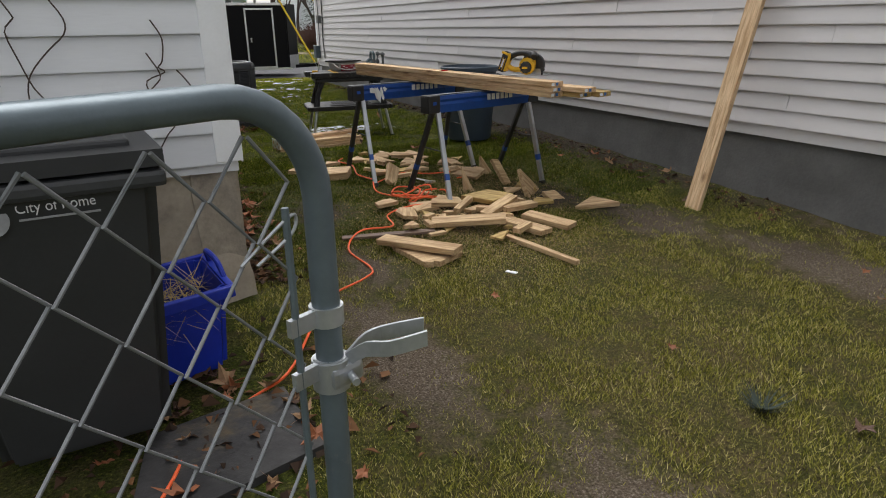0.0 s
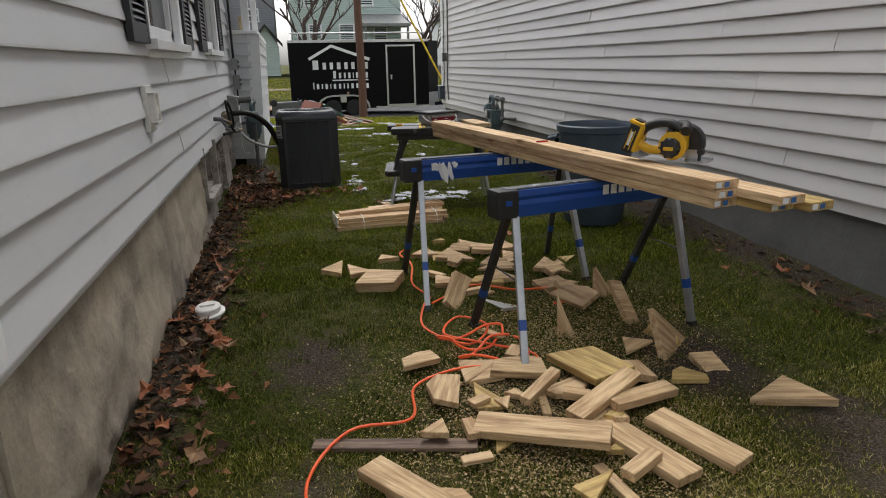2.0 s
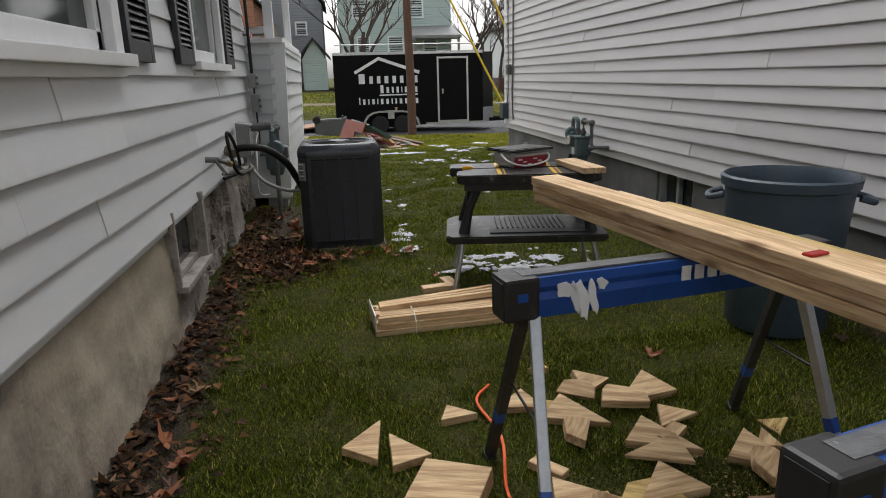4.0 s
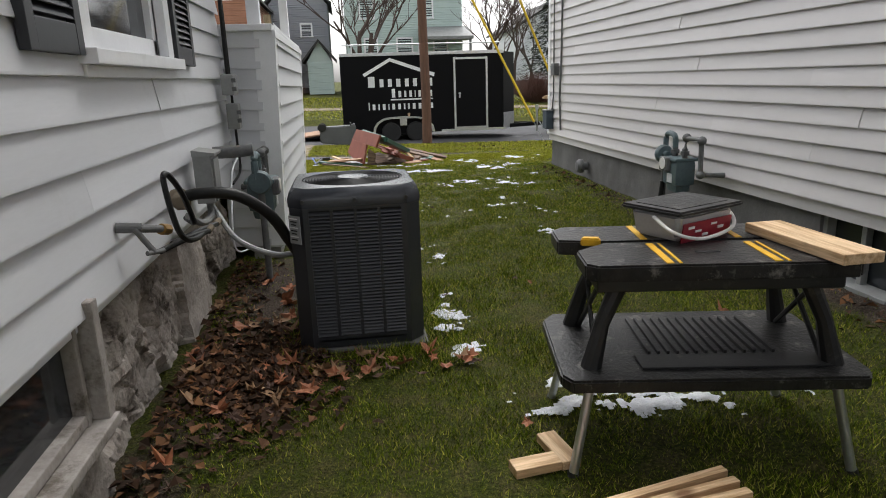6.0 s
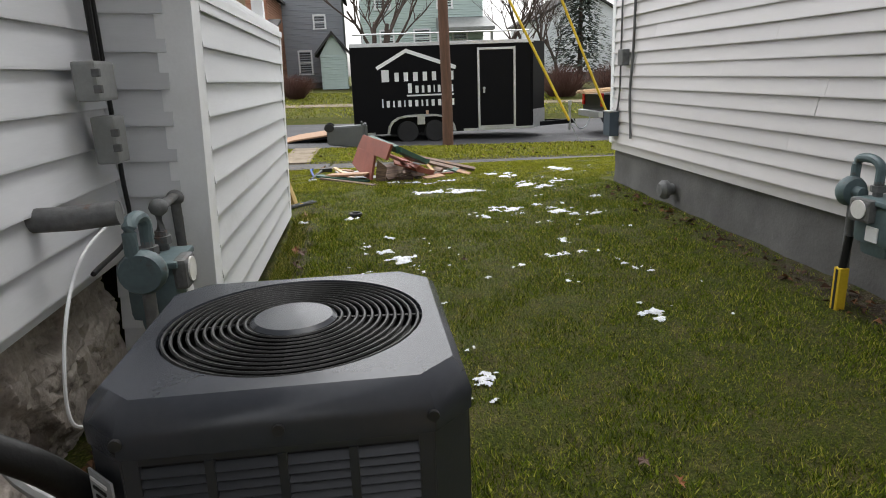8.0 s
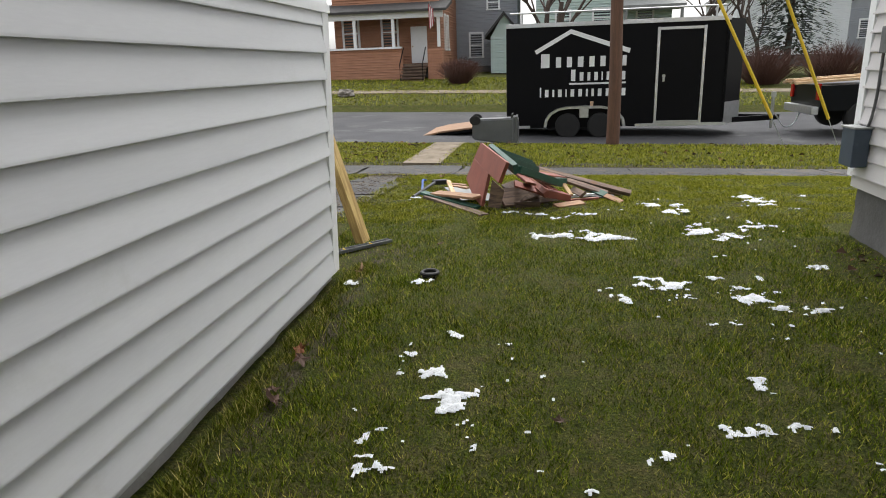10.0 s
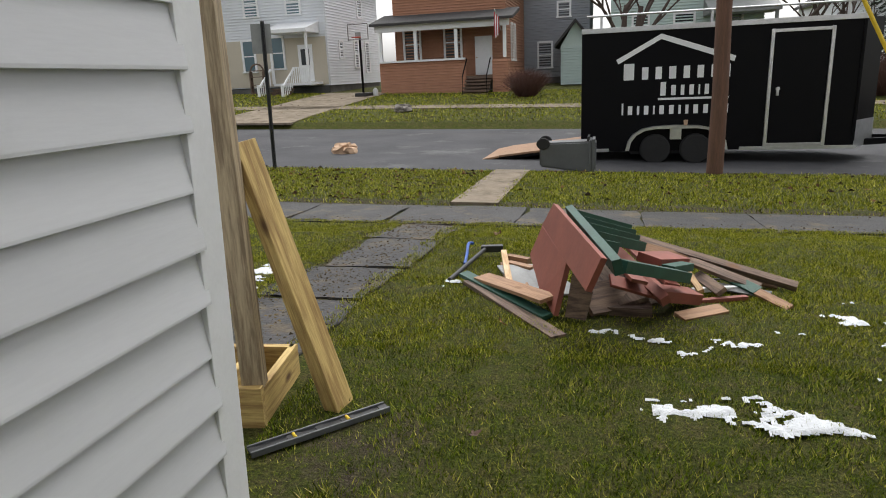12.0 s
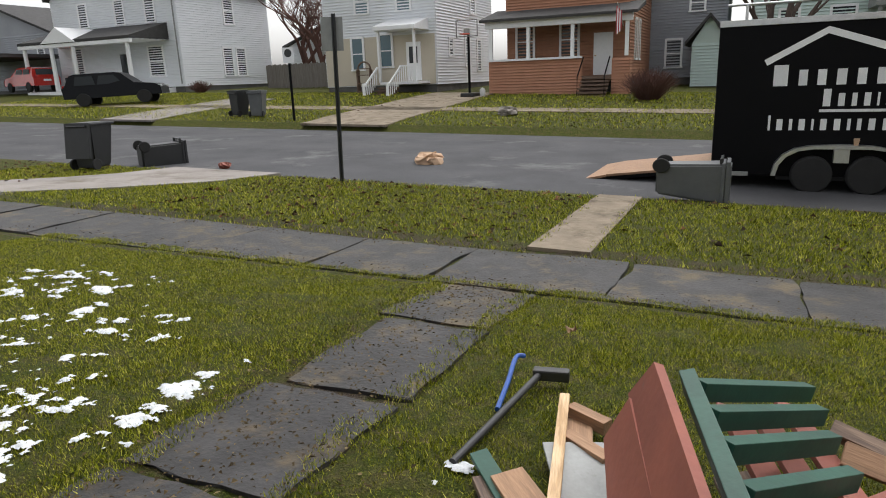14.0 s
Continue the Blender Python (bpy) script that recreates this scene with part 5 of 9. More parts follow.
# utility pole with yellow guy guards
bm = B()
sweep(bm, [(3.85, 26.2, -0.4), (3.86, 26.2, 1.2), (3.83, 26.2, 3), (3.80, 26.2, 9.5)], [0.15, 0.138, 0.132, 0.10], 16)
solo("utility_pole", bm, M["pole_wood"], "reddish-brown wooden utility pole on the verge", "utility pole", smooth=True)
for a, b in (((5.1, 26.1, 4.2), (7.55, 26.1, gz(7.5, 26) - 0.05)), ((6.65, 26.1, 4.0), (8.65, 26.1, gz(8.6, 26) - 0.05))):
    gw = thing("guy_wire", "steel guy wire with a yellow plastic guard", "guy wire", group="guy wires")
    a, b = Vector(a), Vector(b)
    bm = B()
    rod(bm, b, a + (a - b) * 0.9, 0.008, seg=6)
    part("wire", bm, M["steel"], gw)
    bm = B()
    rod(bm, b + (a - b) * 0.14, a, 0.035, seg=10)
    part("guard", bm, M["yellow_pipe"], gw)

# ---------------------------------------------------------------- work area


def plank(name, c, size, yaw, material, label, category="board", pitch=0, roll=0, group="", bevel=0.004):
    """A sawn board, long axis local x."""
    bm = B()
    bx(bm, (0, 0, 0), size, bevel=bevel)
    return solo(name, bm, material, label, category, pose(*c, roll, pitch, yaw), group)


def sawhorse(label, x0, y0, x1, y1, z, feet):
    """Blue steel beam with black end caps on four folding legs; feet: near pair and far pair on the ground."""
    h = thing("sawhorse", label, "sawhorse", group="sawhorses")
    a, b = Vector((x0, y0, z)), Vector((x1, y1, z))
    d = b - a
    m = Matrix.Translation((a + b) / 2) @ Matrix.Rotation(math.atan2(d.y, d.x), 4, "Z")
    L = d.length
    bm = B()
    prism(bm, [(-0.045, 0), (0.045, 0), (0.05, -0.03), (0.038, -0.05), (0.05, -0.072), (0.038, -0.135), (-0.038, -0.135), (-0.05, -0.072), (-0.038, -0.05), (-0.05, -0.03)], -L / 2 + 0.08, L / 2 - 0.08, m @ Matrix(((0, 0, 1, 0), (1, 0, 0, 0), (0, 1, 0, 0), (0, 0, 0, 1))))
    beam = part("beam", bm, M["blue_beam"], h)
    bm = B()
    bx(bm, (0, 0, 0.003), (L - 0.12, 0.06, 0.012), m)
    part("top_strip", bm, M["worn_top"], beam, "scuffed grey top strip")
    for s in (-1, 1):
        bm = B()
        bx(bm, (s * (L / 2 - 0.05), 0, -0.064), (0.12, 0.115, 0.142), m, bevel=0.012)
        ec = part("end_cap", bm, M["black_plastic"], h)
        bm = B()
        bx(bm, (s * (L / 2 - 0.05), -0.0585, -0.055), (0.034, 0.005, 0.026), m)
        part("lock_button", bm, M["blue_beam"], ec)
        bm = B()
        bx(bm, (s * (L / 2 + 0.0105), 0, -0.045), (0.005, 0.085, 0.075), m)
        part("end_plate", bm, M["cart_dark"], ec)
    for i in range(6):
        bm = B()
        bx(bm, (0.02 + i * 0.052, -0.053, -0.045), (0.036, 0.004, 0.05), m)
        part("writing_bar", bm, M["vinyl_white"], beam)
    for px, pw, pd in ((-0.20, 0.035, 0.05), (-0.235, 0.012, 0.11), (-0.262, 0.020, 0.135), (-0.30, 0.014, 0.12), (-0.33, 0.018, 0.04)) if "paint" in label else ():
        bm = B()
        n_ = 14
        prism(bm, [(-L / 2 - px + pw * math.cos(k * math.tau / n_) * (1 + 0.3 * math.sin(5 * k + px * 90)) - 0.10 * pd * math.sin(k * math.tau / n_), -0.022 - pd / 2 + pd / 2 * math.sin(k * math.tau / n_) * (1 + 0.12 * math.sin(3 * k))) for k in range(n_)], -0.0535, -0.047, m @ Matrix(((1, 0, 0, 0), (0, 0, 1, 0), (0, 1, 0, 0), (0, 0, 0, 1))))
        part("paint_drip", bm, M["vinyl_white"], beam, "spilt white paint")
    for k, (fx, fy, shiny) in enumerate(feet):
        top = m @ Vector(((-1 if k < 2 else 1) * (L / 2 - 0.10), (-1 if k % 2 == 0 else 1) * 0.035, -0.13))
        foot = Vector((fx, fy, gz(fx, fy) - 0.012))
        v = foot - top
        q = v.to_track_quat("Z", "Y").to_matrix().to_4x4()
        lg = part("leg", (lambda bm: (bx(bm, (0, 0, v.length * 0.5), (0.036, 0.036, v.length), Matrix.Translation(top) @ q, bevel=0.004), bm)[1])(B()), M["steel"] if shiny else M["dark_steel"], h)
        bm = B()
        bx(bm, (0, 0, v.length * 0.66), (0.037, 0.0375, 0.055), Matrix.Translation(top) @ q, bevel=0.004)
        part("height_clip", bm, M["blue_beam"], lg)
        bm = B()
        bx(bm, (0, 0, v.length - 0.02), (0.046, 0.046, 0.04), Matrix.Translation(top) @ q, bevel=0.006)
        part("rubber_foot", bm, M["black_plastic"], lg)
    for k in (0, 2):
        (ax, ay, _), (bx_, by_, _) = feet[k], feet[k + 1]
        t0 = m @ Vector(((-1 if k < 2 else 1) * (L / 2 - 0.10), 0, -0.15))
        bm = B()
        rod(bm, t0.lerp(Vector((ax, ay, 0.1)), 0.40), t0.lerp(Vector((bx_, by_, 0.1)), 0.40), 0.005, seg=6)
        part("brace", bm, M["dark_steel"], h)
    return h


sawhorse("blue steel folding sawhorse with grey legs under stacked boards", 2.155, 4.785, 3.37, 5.06, 0.955, ((2.22, 4.47, 1), (2.14, 5.14, 0), (3.35, 4.83, 1), (3.29, 5.56, 0)))
sawhorse("blue steel folding sawhorse splashed with white paint", 1.885, 5.83, 3.13, 6.02, 0.975, ((1.94, 5.44, 1), (1.92, 6.18, 0), (3.10, 5.68, 1), (3.07, 6.34, 0)))

# stacked long boards across the sawhorses
ang = 102.2
ux, uy = math.cos(radians(ang)), math.sin(radians(ang))


def long_board(px, py, z, length, width, material, label, dyaw=0.0):
    """Near right end corner at px, py; runs away along the stack."""
    cx, cy = px + ux * length / 2 - uy * width / 2, py + uy * length / 2 + ux * width / 2
    b = plank("board", (cx, cy, z + 0.0083 * length), (length, width, 0.038), ang + dyaw, material, label, pitch=-0.95, group="long boards on the sawhorses")
    for k, w in ((0.02, 0.03), (0.065, 0.035)):
        bm = B()
        bx(bm, (-length / 2 - 0.001, -width / 2 + 0.05 + k, 0), (0.003, w * 0.9, 0.022))
        part("end_label", bm, M["label_blue"] if k < 0.05 else M["vinyl_white"], b, "printed paper end tag")
    return b


for i, (dx, dl) in enumerate(((0.0, 0.0), (0.012, 0.04), (-0.004, 0.02))):
    long_board(3.03 + dx, 4.15 - dl * 0.2, 0.953 + 0.025 + 0.0395 * i, 2.80 + dl, 0.142, M["pine"] if i else M["pine_used"], "long pine board stacked across the sawhorses")
for lv, px_, py_, ln0 in ((0, 3.20, 4.02, 2.66), (1, 3.195, 3.96, 2.72), (0, 3.355, 3.98, 2.60)):
    long_board(px_, py_, 0.953 + 0.025 + 0.0395 * lv, ln0, 0.142, M["pine"] if lv else M["treated"], "long pine board lying beside the taller stack")
bm = B()
bx(bm, (0, 0, 0), (0.07, 0.03, 0.008), bevel=0.002)
solo("red_pencil", bm, M["tail_red"], "red carpenter's pencil lying on the boards", "pencil", pose(2.66, 5.45, 1.103, 0, 0, 15))

# cordless circular saw
saw = thing("circular_saw", "yellow and black cordless circular saw resting on the boards", "power saw", pose(2.945, 4.60, 1.092, 0, 0, -52))
bm = B()
bx(bm, (0.045, 0.03, 0.004), (0.31, 0.15, 0.005), bevel=0.002)
bx(bm, (0.045, 0.103, 0.009), (0.31, 0.004, 0.014))
bx(bm, (0.195, 0.03, 0.009), (0.006, 0.15, 0.012))
part("shoe", bm, M["alu"], saw, "scuffed metal base plate")
bm = B()
lathe(bm, [(0.0, -0.020), (0.088, -0.020), (0.095, -0.012), (0.095, 0.012), (0.088, 0.020), (0.0, 0.020)], 32, pose(0.075, 0.062, 0.082, 90))
for v in bm.verts:
    v.co.z = max(v.co.z, 0.055)
part("blade_guard", bm, M["dark_steel"], saw, "dark upper blade guard", True)
bm = B()
lathe(bm, [(0.0, -0.012), (0.082, -0.012), (0.082, 0.012), (0.0, 0.012)], 32, pose(0.085, 0.062, 0.062, 90))
for v in bm.verts:
    v.co.z = max(v.co.z, 0.008)
    v.co.x = max(v.co.x, 0.085)
part("lower_guard", bm, M["alu"], saw, "retractable bright metal guard", True)
bm = B()
rod(bm, (0.165, 0.035, 0.05), (0.165, 0.015, 0.05), 0.016, seg=14)
bx(bm, (0.155, 0.04, 0.035), (0.012, 0.02, 0.06), bevel=0.003)
part("bevel_knob", bm, M["black_plastic"], saw)
bm = B()
lathe(bm, [(0.0, -0.065), (0.036, -0.065), (0.044, -0.056), (0.050, -0.02), (0.062, 0.02), (0.066, 0.05), (0.0, 0.055)], 28, pose(0.055, 0.0, 0.078, 90))
bx(bm, (0.05, 0.022, 0.105), (0.11, 0.05, 0.085), bevel=0.022)
part("motor_housing", bm, M["yellow"], saw, "yellow motor housing", True)
bm = B()
lathe(bm, [(0.0, 0.0), (0.026, 0.0), (0.041, 0.006), (0.046, 0.018), (0.046, 0.036), (0.0, 0.036)], 24, pose(0.05, -0.085, 0.07, -90))
mc = part("motor_cap", bm, M["black_plastic"], saw, "black vented motor end cap", True)
for a in range(10):
    bm = B()
    bx(bm, (0.05 + 0.044 * math.cos(a * 0.628), -0.07, 0.07 + 0.044 * math.sin(a * 0.628)), (0.010, 0.026, 0.008), bevel=0.002)
    part("rib", bm, M["black_plastic"], mc)
bm = B()
bx(bm, (0.05, -0.087, 0.068), (0.045, 0.004, 0.016))
part("name_bar", bm, M["yellow"], mc)
bm = B()
sweep(bm, smooth_path([(0.03, -0.01, 0.058), (-0.03, -0.01, 0.050), (-0.085, -0.01, 0.056), (-0.125, -0.01, 0.085)]), [0.030, 0.028, 0.026, 0.024, 0.023, 0.022, 0.021, 0.021, 0.021, 0.021, 0.021, 0.021, 0.021, 0.021, 0.021, 0.021, 0.021, 0.021, 0.021], 12)
part("lower_bridge", bm, M["yellow"], saw, "", True)
bm = B()
sweep(bm, smooth_path([(-0.125, -0.005, 0.065), (-0.125, -0.005, 0.115), (-0.085, -0.005, 0.158), (-0.02, -0.005, 0.178), (0.04, -0.005, 0.172), (0.075, -0.005, 0.150)]), 0.022, 12)
part("grip", bm, M["black_plastic"], saw, "black rubber rear handle", True)
bm = B()
sweep(bm, smooth_path([(0.050, 0.03, 0.168), (0.095, 0.0, 0.170), (0.115, -0.04, 0.160), (0.118, -0.065, 0.150)]), 0.024, 12)
part("front_grip", bm, M["black_plastic"], saw, "black rubber front knob", True)
bm = B()
bx(bm, (-0.002, -0.005, 0.132), (0.028, 0.03, 0.05), pose(0, 0, 0, 0, 12, 0), bevel=0.008)
part("trigger", bm, M["black_plastic"], saw)
BT = pose(-0.165, -0.005, 0.105, 0, 20, 0)
bm = B()
bx(bm, (0.012, 0, 0), (0.055, 0.082, 0.145), BT, bevel=0.012)
bt = part("battery", bm, M["black_plastic"], saw, "black slide-on battery pack")
bm = B()
bx(bm, (0.045, 0, 0.01), (0.022, 0.078, 0.135), BT, bevel=0.008)
bx(bm, (0.012, 0, 0.077), (0.075, 0.080, 0.018), BT, bevel=0.006)
part("battery_mount", bm, M["yellow"], bt)
bm = B()
bx(bm, (0.012, 0, 0.089), (0.04, 0.045, 0.006), BT, bevel=0.002)
part("release_button", bm, M["black_plastic"], bt)
for k in range(2):
    bm = B()
    bx(bm, (0.002 + 0.022 * k, -0.0425, -0.005), (0.004, 0.003, 0.10), BT)
    part("side_stripe", bm, M["yellow"], bt)
bm = B()
bx(bm, (0.012, -0.0425, 0.0), (0.012, 0.003, 0.07), BT)
part("writing_bar", bm, M["vinyl_white"], bt)

# blue-grey waste barrel
br = thing("waste_barrel", "slate-blue round plastic rubbish barrel without a lid", "trash can", pose(3.84, 7.15, gz(3.84, 7.15) + 0.03))
bm = B()
lathe(bm, [(0.25, 0.0), (0.265, 0.02), (0.325, 0.80), (0.345, 0.81), (0.352, 0.86), (0.335, 0.87), (0.325, 0.85), (0.315, 0.80), (0.25, 0.03)], 40)
part("body", bm, M["barrel"], br, "", True)
for s in (-1, 1):
    bm = B()
    sweep(bm, smooth_path([(s * 0.33, -0.09, 0.76), (s * 0.40, -0.07, 0.74), (s * 0.40, 0.07, 0.74), (s * 0.33, 0.09, 0.76)]), 0.018)
    part("handle", bm, M["barrel"], br)
br.rotation_euler = (0, 0, radians(-30))

# board leaning on the right house
a, b = Vector((3.95, 3.62, gz(3.95, 3.6) - 0.01)), Vector((4.475, 3.60, 2.02))
d = b - a
bm = B()
bx(bm, (0, 0, 0), (d.length, 0.14, 0.038), bevel=0.004)
solo("leaning_board", bm, M["pine"], "knotty pine board leaning against the white siding", "board", Matrix.Translation((a + b) / 2) @ Matrix.Rotation(-math.atan2(d.z, d.x), 4, "Y"))

# folding workbench
WB = pose(2.69, 8.374, 0.30, 0, 0, -10) @ Matrix.Diagonal((0.80, 0.90, 1, 1))
WD = 0.30 - gz(2.6, 8.4)
wb = thing("folding_workbench", "black plastic folding workbench with yellow rulers and steel legs", "workbench", WB)
bm = B()
prism(bm, [(-0.60, -0.30), (-0.55, -0.34), (0.56, -0.34), (0.61, -0.29), (0.61, 0.02), (-0.45, 0.02), (-0.60, -0.10)], 0.585, 0.645)
bmesh.ops.bevel(bm, geom=[e for e in bm.edges], offset=0.008, segments=2, affect="EDGES")
part("front_jaw", bm, M["bench_plastic"], wb)
bm = B()
prism(bm, [(-0.66, 0.08), (-0.47, 0.045), (0.61, 0.045), (0.62, 0.30), (0.56, 0.34), (-0.60, 0.34), (-0.66, 0.28)], 0.585, 0.645)
bmesh.ops.bevel(bm, geom=[e for e in bm.edges], offset=0.008, segments=2, affect="EDGES")
part("rear_jaw", bm, M["bench_plastic"], wb)
bm = B()
bx(bm, (0, 0, 0.555), (1.08, 0.56, 0.05), bevel=0.01)
part("apron", bm, M["black_plastic"], wb)
for sx, l in ((-0.24, 0.30), (0.22, 0.30), (-0.24, 0.0), (0.22, 0.0)):
    bm = B()
    if l:
        bx(bm, (sx, -0.17, 0.6465), (0.032, l, 0.004))
        bx(bm, (sx, 0.19, 0.6465), (0.032, 0.26, 0.004))
    else:
        bx(bm, (sx + 0.045, -0.17, 0.6465), (0.012, 0.30, 0.004))
    part("ruler", bm, M["yellow"], wb, "yellow printed ruler")
bm = B()
prism(bm, [(-0.555, 0.035), (-0.46, 0.015), (-0.455, 0.06), (-0.535, 0.075)], 0.63, 0.662)
bmesh.ops.bevel(bm, geom=[e for e in bm.edges], offset=0.006, segments=2, affect="EDGES")
part("clamp_dog", bm, M["yellow"], wb)
for sx in (-0.02, 0.42):
    for sy in (-0.16, 0.2):
        # Thin black plates draw the shade inside the grip slots.
        bm = B()
        bx(bm, (sx, sy, 0.6462), (0.11, 0.022, 0.003), bevel=0.001)
        part("grip_slot", bm, M["shade_or_print"], wb)
bm = B()
for pts in ([(-0.62, -0.36), (0.60, -0.36), (0.64, -0.30), (0.64, 0.30), (0.58, 0.36), (-0.60, 0.36), (-0.66, 0.28), (-0.66, -0.30)],):
    prism(bm, [(x * 1.06, y * 1.06) for x, y in pts], 0.185, 0.235)
bmesh.ops.bevel(bm, geom=[e for e in bm.edges], offset=0.009, segments=2, affect="EDGES")
lo = part("lower_shelf", bm, M["bench_plastic"], wb)
for i in range(14):
    bm = B()
    bx(bm, (-0.25 + i * 0.045, 0.06, 0.242), (0.012, 0.40, 0.014), pose(0, 0, 0, 0, 0, 0))
    part("shelf_rib", bm, M["black_plastic"], lo)
bm = B()
bx(bm, (0.1, -0.22, 0.239), (0.85, 0.13, 0.008), bevel=0.002)
part("shelf_tray", bm, M["black_plastic"], lo)
for sx in (-1, 1):
    for sy in (-1, 1):
        bm = B()
        sweep(bm, [(sx * 0.55, sy * 0.24, 0.22), (sx * 0.50, sy * 0.22, 0.40), (sx * 0.42, sy * 0.20, 0.55)], [0.05, 0.034, 0.04], 10)
        part("strut", bm, M["black_plastic"], wb, "", True)
        bm = B()
        rod(bm, (sx * 0.55, sy * 0.27, 0.20), (sx * 0.64, sy * 0.335, 0.0 - WD), 0.022)
        lg = part("leg", bm, M["alu"], wb, "round steel tube leg", True)
        bm = B()
        rod(bm, (sx * 0.638, sy * 0.333, 0.012 - WD), (sx * 0.644, sy * 0.338, -0.012 - WD), 0.027)
        part("rubber_foot", bm, M["black_plastic"], lg)
    bm = B()
    sweep(bm, [(sx * 0.52, -0.20, 0.24), (sx * 0.50, 0.18, 0.55)], 0.012, 8)
    sweep(bm, [(sx * 0.52, 0.20, 0.24), (sx * 0.50, -0.18, 0.55)], 0.012, 8)
    part("cross_brace", bm, M["black_plastic"], wb)
# tub with a lid on the bench
tub = thing("screw_tub", "clear plastic tub with a black lid and red printed label", "tub", pose(2.70, 8.53, 0.946, 0, 0, 24) @ Matrix.Diagonal((1.0, 0.95, 0.86, 1)))
bm = B()
prism(bm, [(-0.17, -0.13), (0.17, -0.13), (0.17, 0.13), (-0.17, 0.13)], 0.0, 0.13)
for v in bm.verts:
    if v.co.z < 0.01:
        v.co.x *= 0.9
        v.co.y *= 0.88
bmesh.ops.bevel(bm, geom=[e for e in bm.edges], offset=0.02, segments=3, affect="EDGES")
part("body", bm, M["tub"], tub, "", True)
bm = B()
prism(bm, [(-0.195, -0.155), (0.195, -0.155), (0.195, 0.155), (-0.195, 0.155)], 0.128, 0.150)
bmesh.ops.bevel(bm, geom=[e for e in bm.edges], offset=0.009, segments=2, affect="EDGES")
ld = part("lid", bm, M["black_plastic"], tub)
bm = B()
bx(bm, (0, 0, 0.151), (0.30, 0.22, 0.004), bevel=0.001)
part("lid_panel", bm, M["bench_plastic"], ld)
bm = B()
bx(bm, (-0.01, -0.128, 0.062), (0.29, 0.006, 0.088), pose(0, 0, 0, 7, 0, 0))
part("label", bm, M["label_red"], tub)
for i in range(5):
    bm = B()
    bx(bm, (-0.11 + i * 0.045, -0.1325, 0.085 - 0.022 * (i % 3)), (0.034, 0.004, 0.012 - 0.003 * (i % 2)), pose(0, 0, 0, 7, 0, 0))
    part("writing_bar", bm, M["vinyl_white"], tub)
bm = B()
sweep(bm, smooth_path([(-0.19, -0.02, 0.11), (-0.20, -0.13, 0.06), (-0.08, -0.17, 0.02), (0.10, -0.17, 0.04), (0.19, -0.10, 0.08), (0.19, -0.02, 0.11)]), 0.008)
part("bail_handle", bm, M["white_plastic"], tub)
plank("board_offcut", (3.03, 8.21, 0.967), (0.52, 0.155, 0.038), 92, M["pine"], "pale pine offcut lying on the workbench", group="bench offcuts")

# strapped bundle of balusters
bd = thing("baluster_bundle", "bundle of pine balusters held with twine on the grass", "lumber", pose(2.06, 7.70, gz(2.06, 7.7), 0, 0, 4) @ Matrix.Diagonal((0.95, 0.92, 0.92, 1)))
bm = B()
bx(bm, (0, 0, 0), (1.06, 0.036, 0.036), bevel=0.002)
bmesh_bal = mesh_of("baluster", bm, M["pine"])
for j in range(3):
    for i in range(9 - j):
        o = new("baluster", bmesh_bal)
        o.parent = bd
        o.location = (0.012 * ((i * 5 + j * 3) % 4) - 0.02, -0.17 + i * 0.0385 + j * 0.019, 0.018 + j * 0.037)
        o.rotation_euler = (0, 0, radians(0.5 * ((i + j) % 3 - 1)))
for k in range(3):
    o = new("baluster", bmesh_bal)
    o.parent = bd
    o.location = (0.03, 0.02 + k * 0.05, 0.135)
    o.rotation_euler = (0, radians(-1), radians(3 + 2 * k))
for sx in (-0.30, 0.42):
    bm = B()
    sweep(bm, [(sx, -0.20, 0.0), (sx, -0.20, 0.08), (sx, -0.14, 0.118), (sx, 0.14, 0.13), (sx, 0.18, 0.08), (sx, 0.18, 0.0)], 0.004, 6)
    part("twine", bm, M["vinyl_white"], bd)
bm = B()
bx(bm, (-0.545, 0.0, 0.08), (0.006, 0.34, 0.11))
part("end_wrap", bm, M["vinyl_white"], bd, "printed plastic wrap on the ends")

# white pipe cap and dryer vent
cp = thing("cleanout_cap", "white plastic pipe cap standing out of the soil", "pipe cap", pose(0.66, 5.60, gz(0.66, 5.6) + 0.05, 6, -4))
bm = B()
lathe(bm, [(0.06, -0.10), (0.06, 0.0), (0.092, 0.004), (0.095, 0.018), (0.072, 0.022), (0.072, 0.05), (0.066, 0.056), (0.0, 0.058)], 32)
part("cap", bm, M["white_plastic"], cp, "", True)
bm = B()
bx(bm, (0, 0, 0.062), (0.085, 0.014, 0.012), bevel=0.003)
part("grip_bar", bm, M["white_plastic"], cp)
dv = thing("dryer_vent", "white plastic dryer vent hood on grey siding", "vent")
bm = B()
bx(bm, (LX + 0.026, 5.63, 1.355), (0.026, 0.165, 0.245), bevel=0.006)
fr = part("flange", bm, M["white_plastic"], dv)
for c, s in (((LX + 0.05, 5.578, 1.355), (0.05, 0.016, 0.165)), ((LX + 0.05, 5.682, 1.355), (0.05, 0.016, 0.165)), ((LX + 0.05, 5.63, 1.432), (0.05, 0.12, 0.016)), ((LX + 0.05, 5.63, 1.278), (0.05, 0.12, 0.016))):
    bm = B()
    bx(bm, c, s, bevel=0.004)
    part("hood", bm, M["white_plastic"], dv)
# Black plate paints the shaded gap round the vent flap.
bm = B()
bx(bm, (LX + 0.044, 5.63, 1.355), (0.008, 0.095, 0.15))
part("recess", bm, M["shade_or_print"], dv)
bm = B()
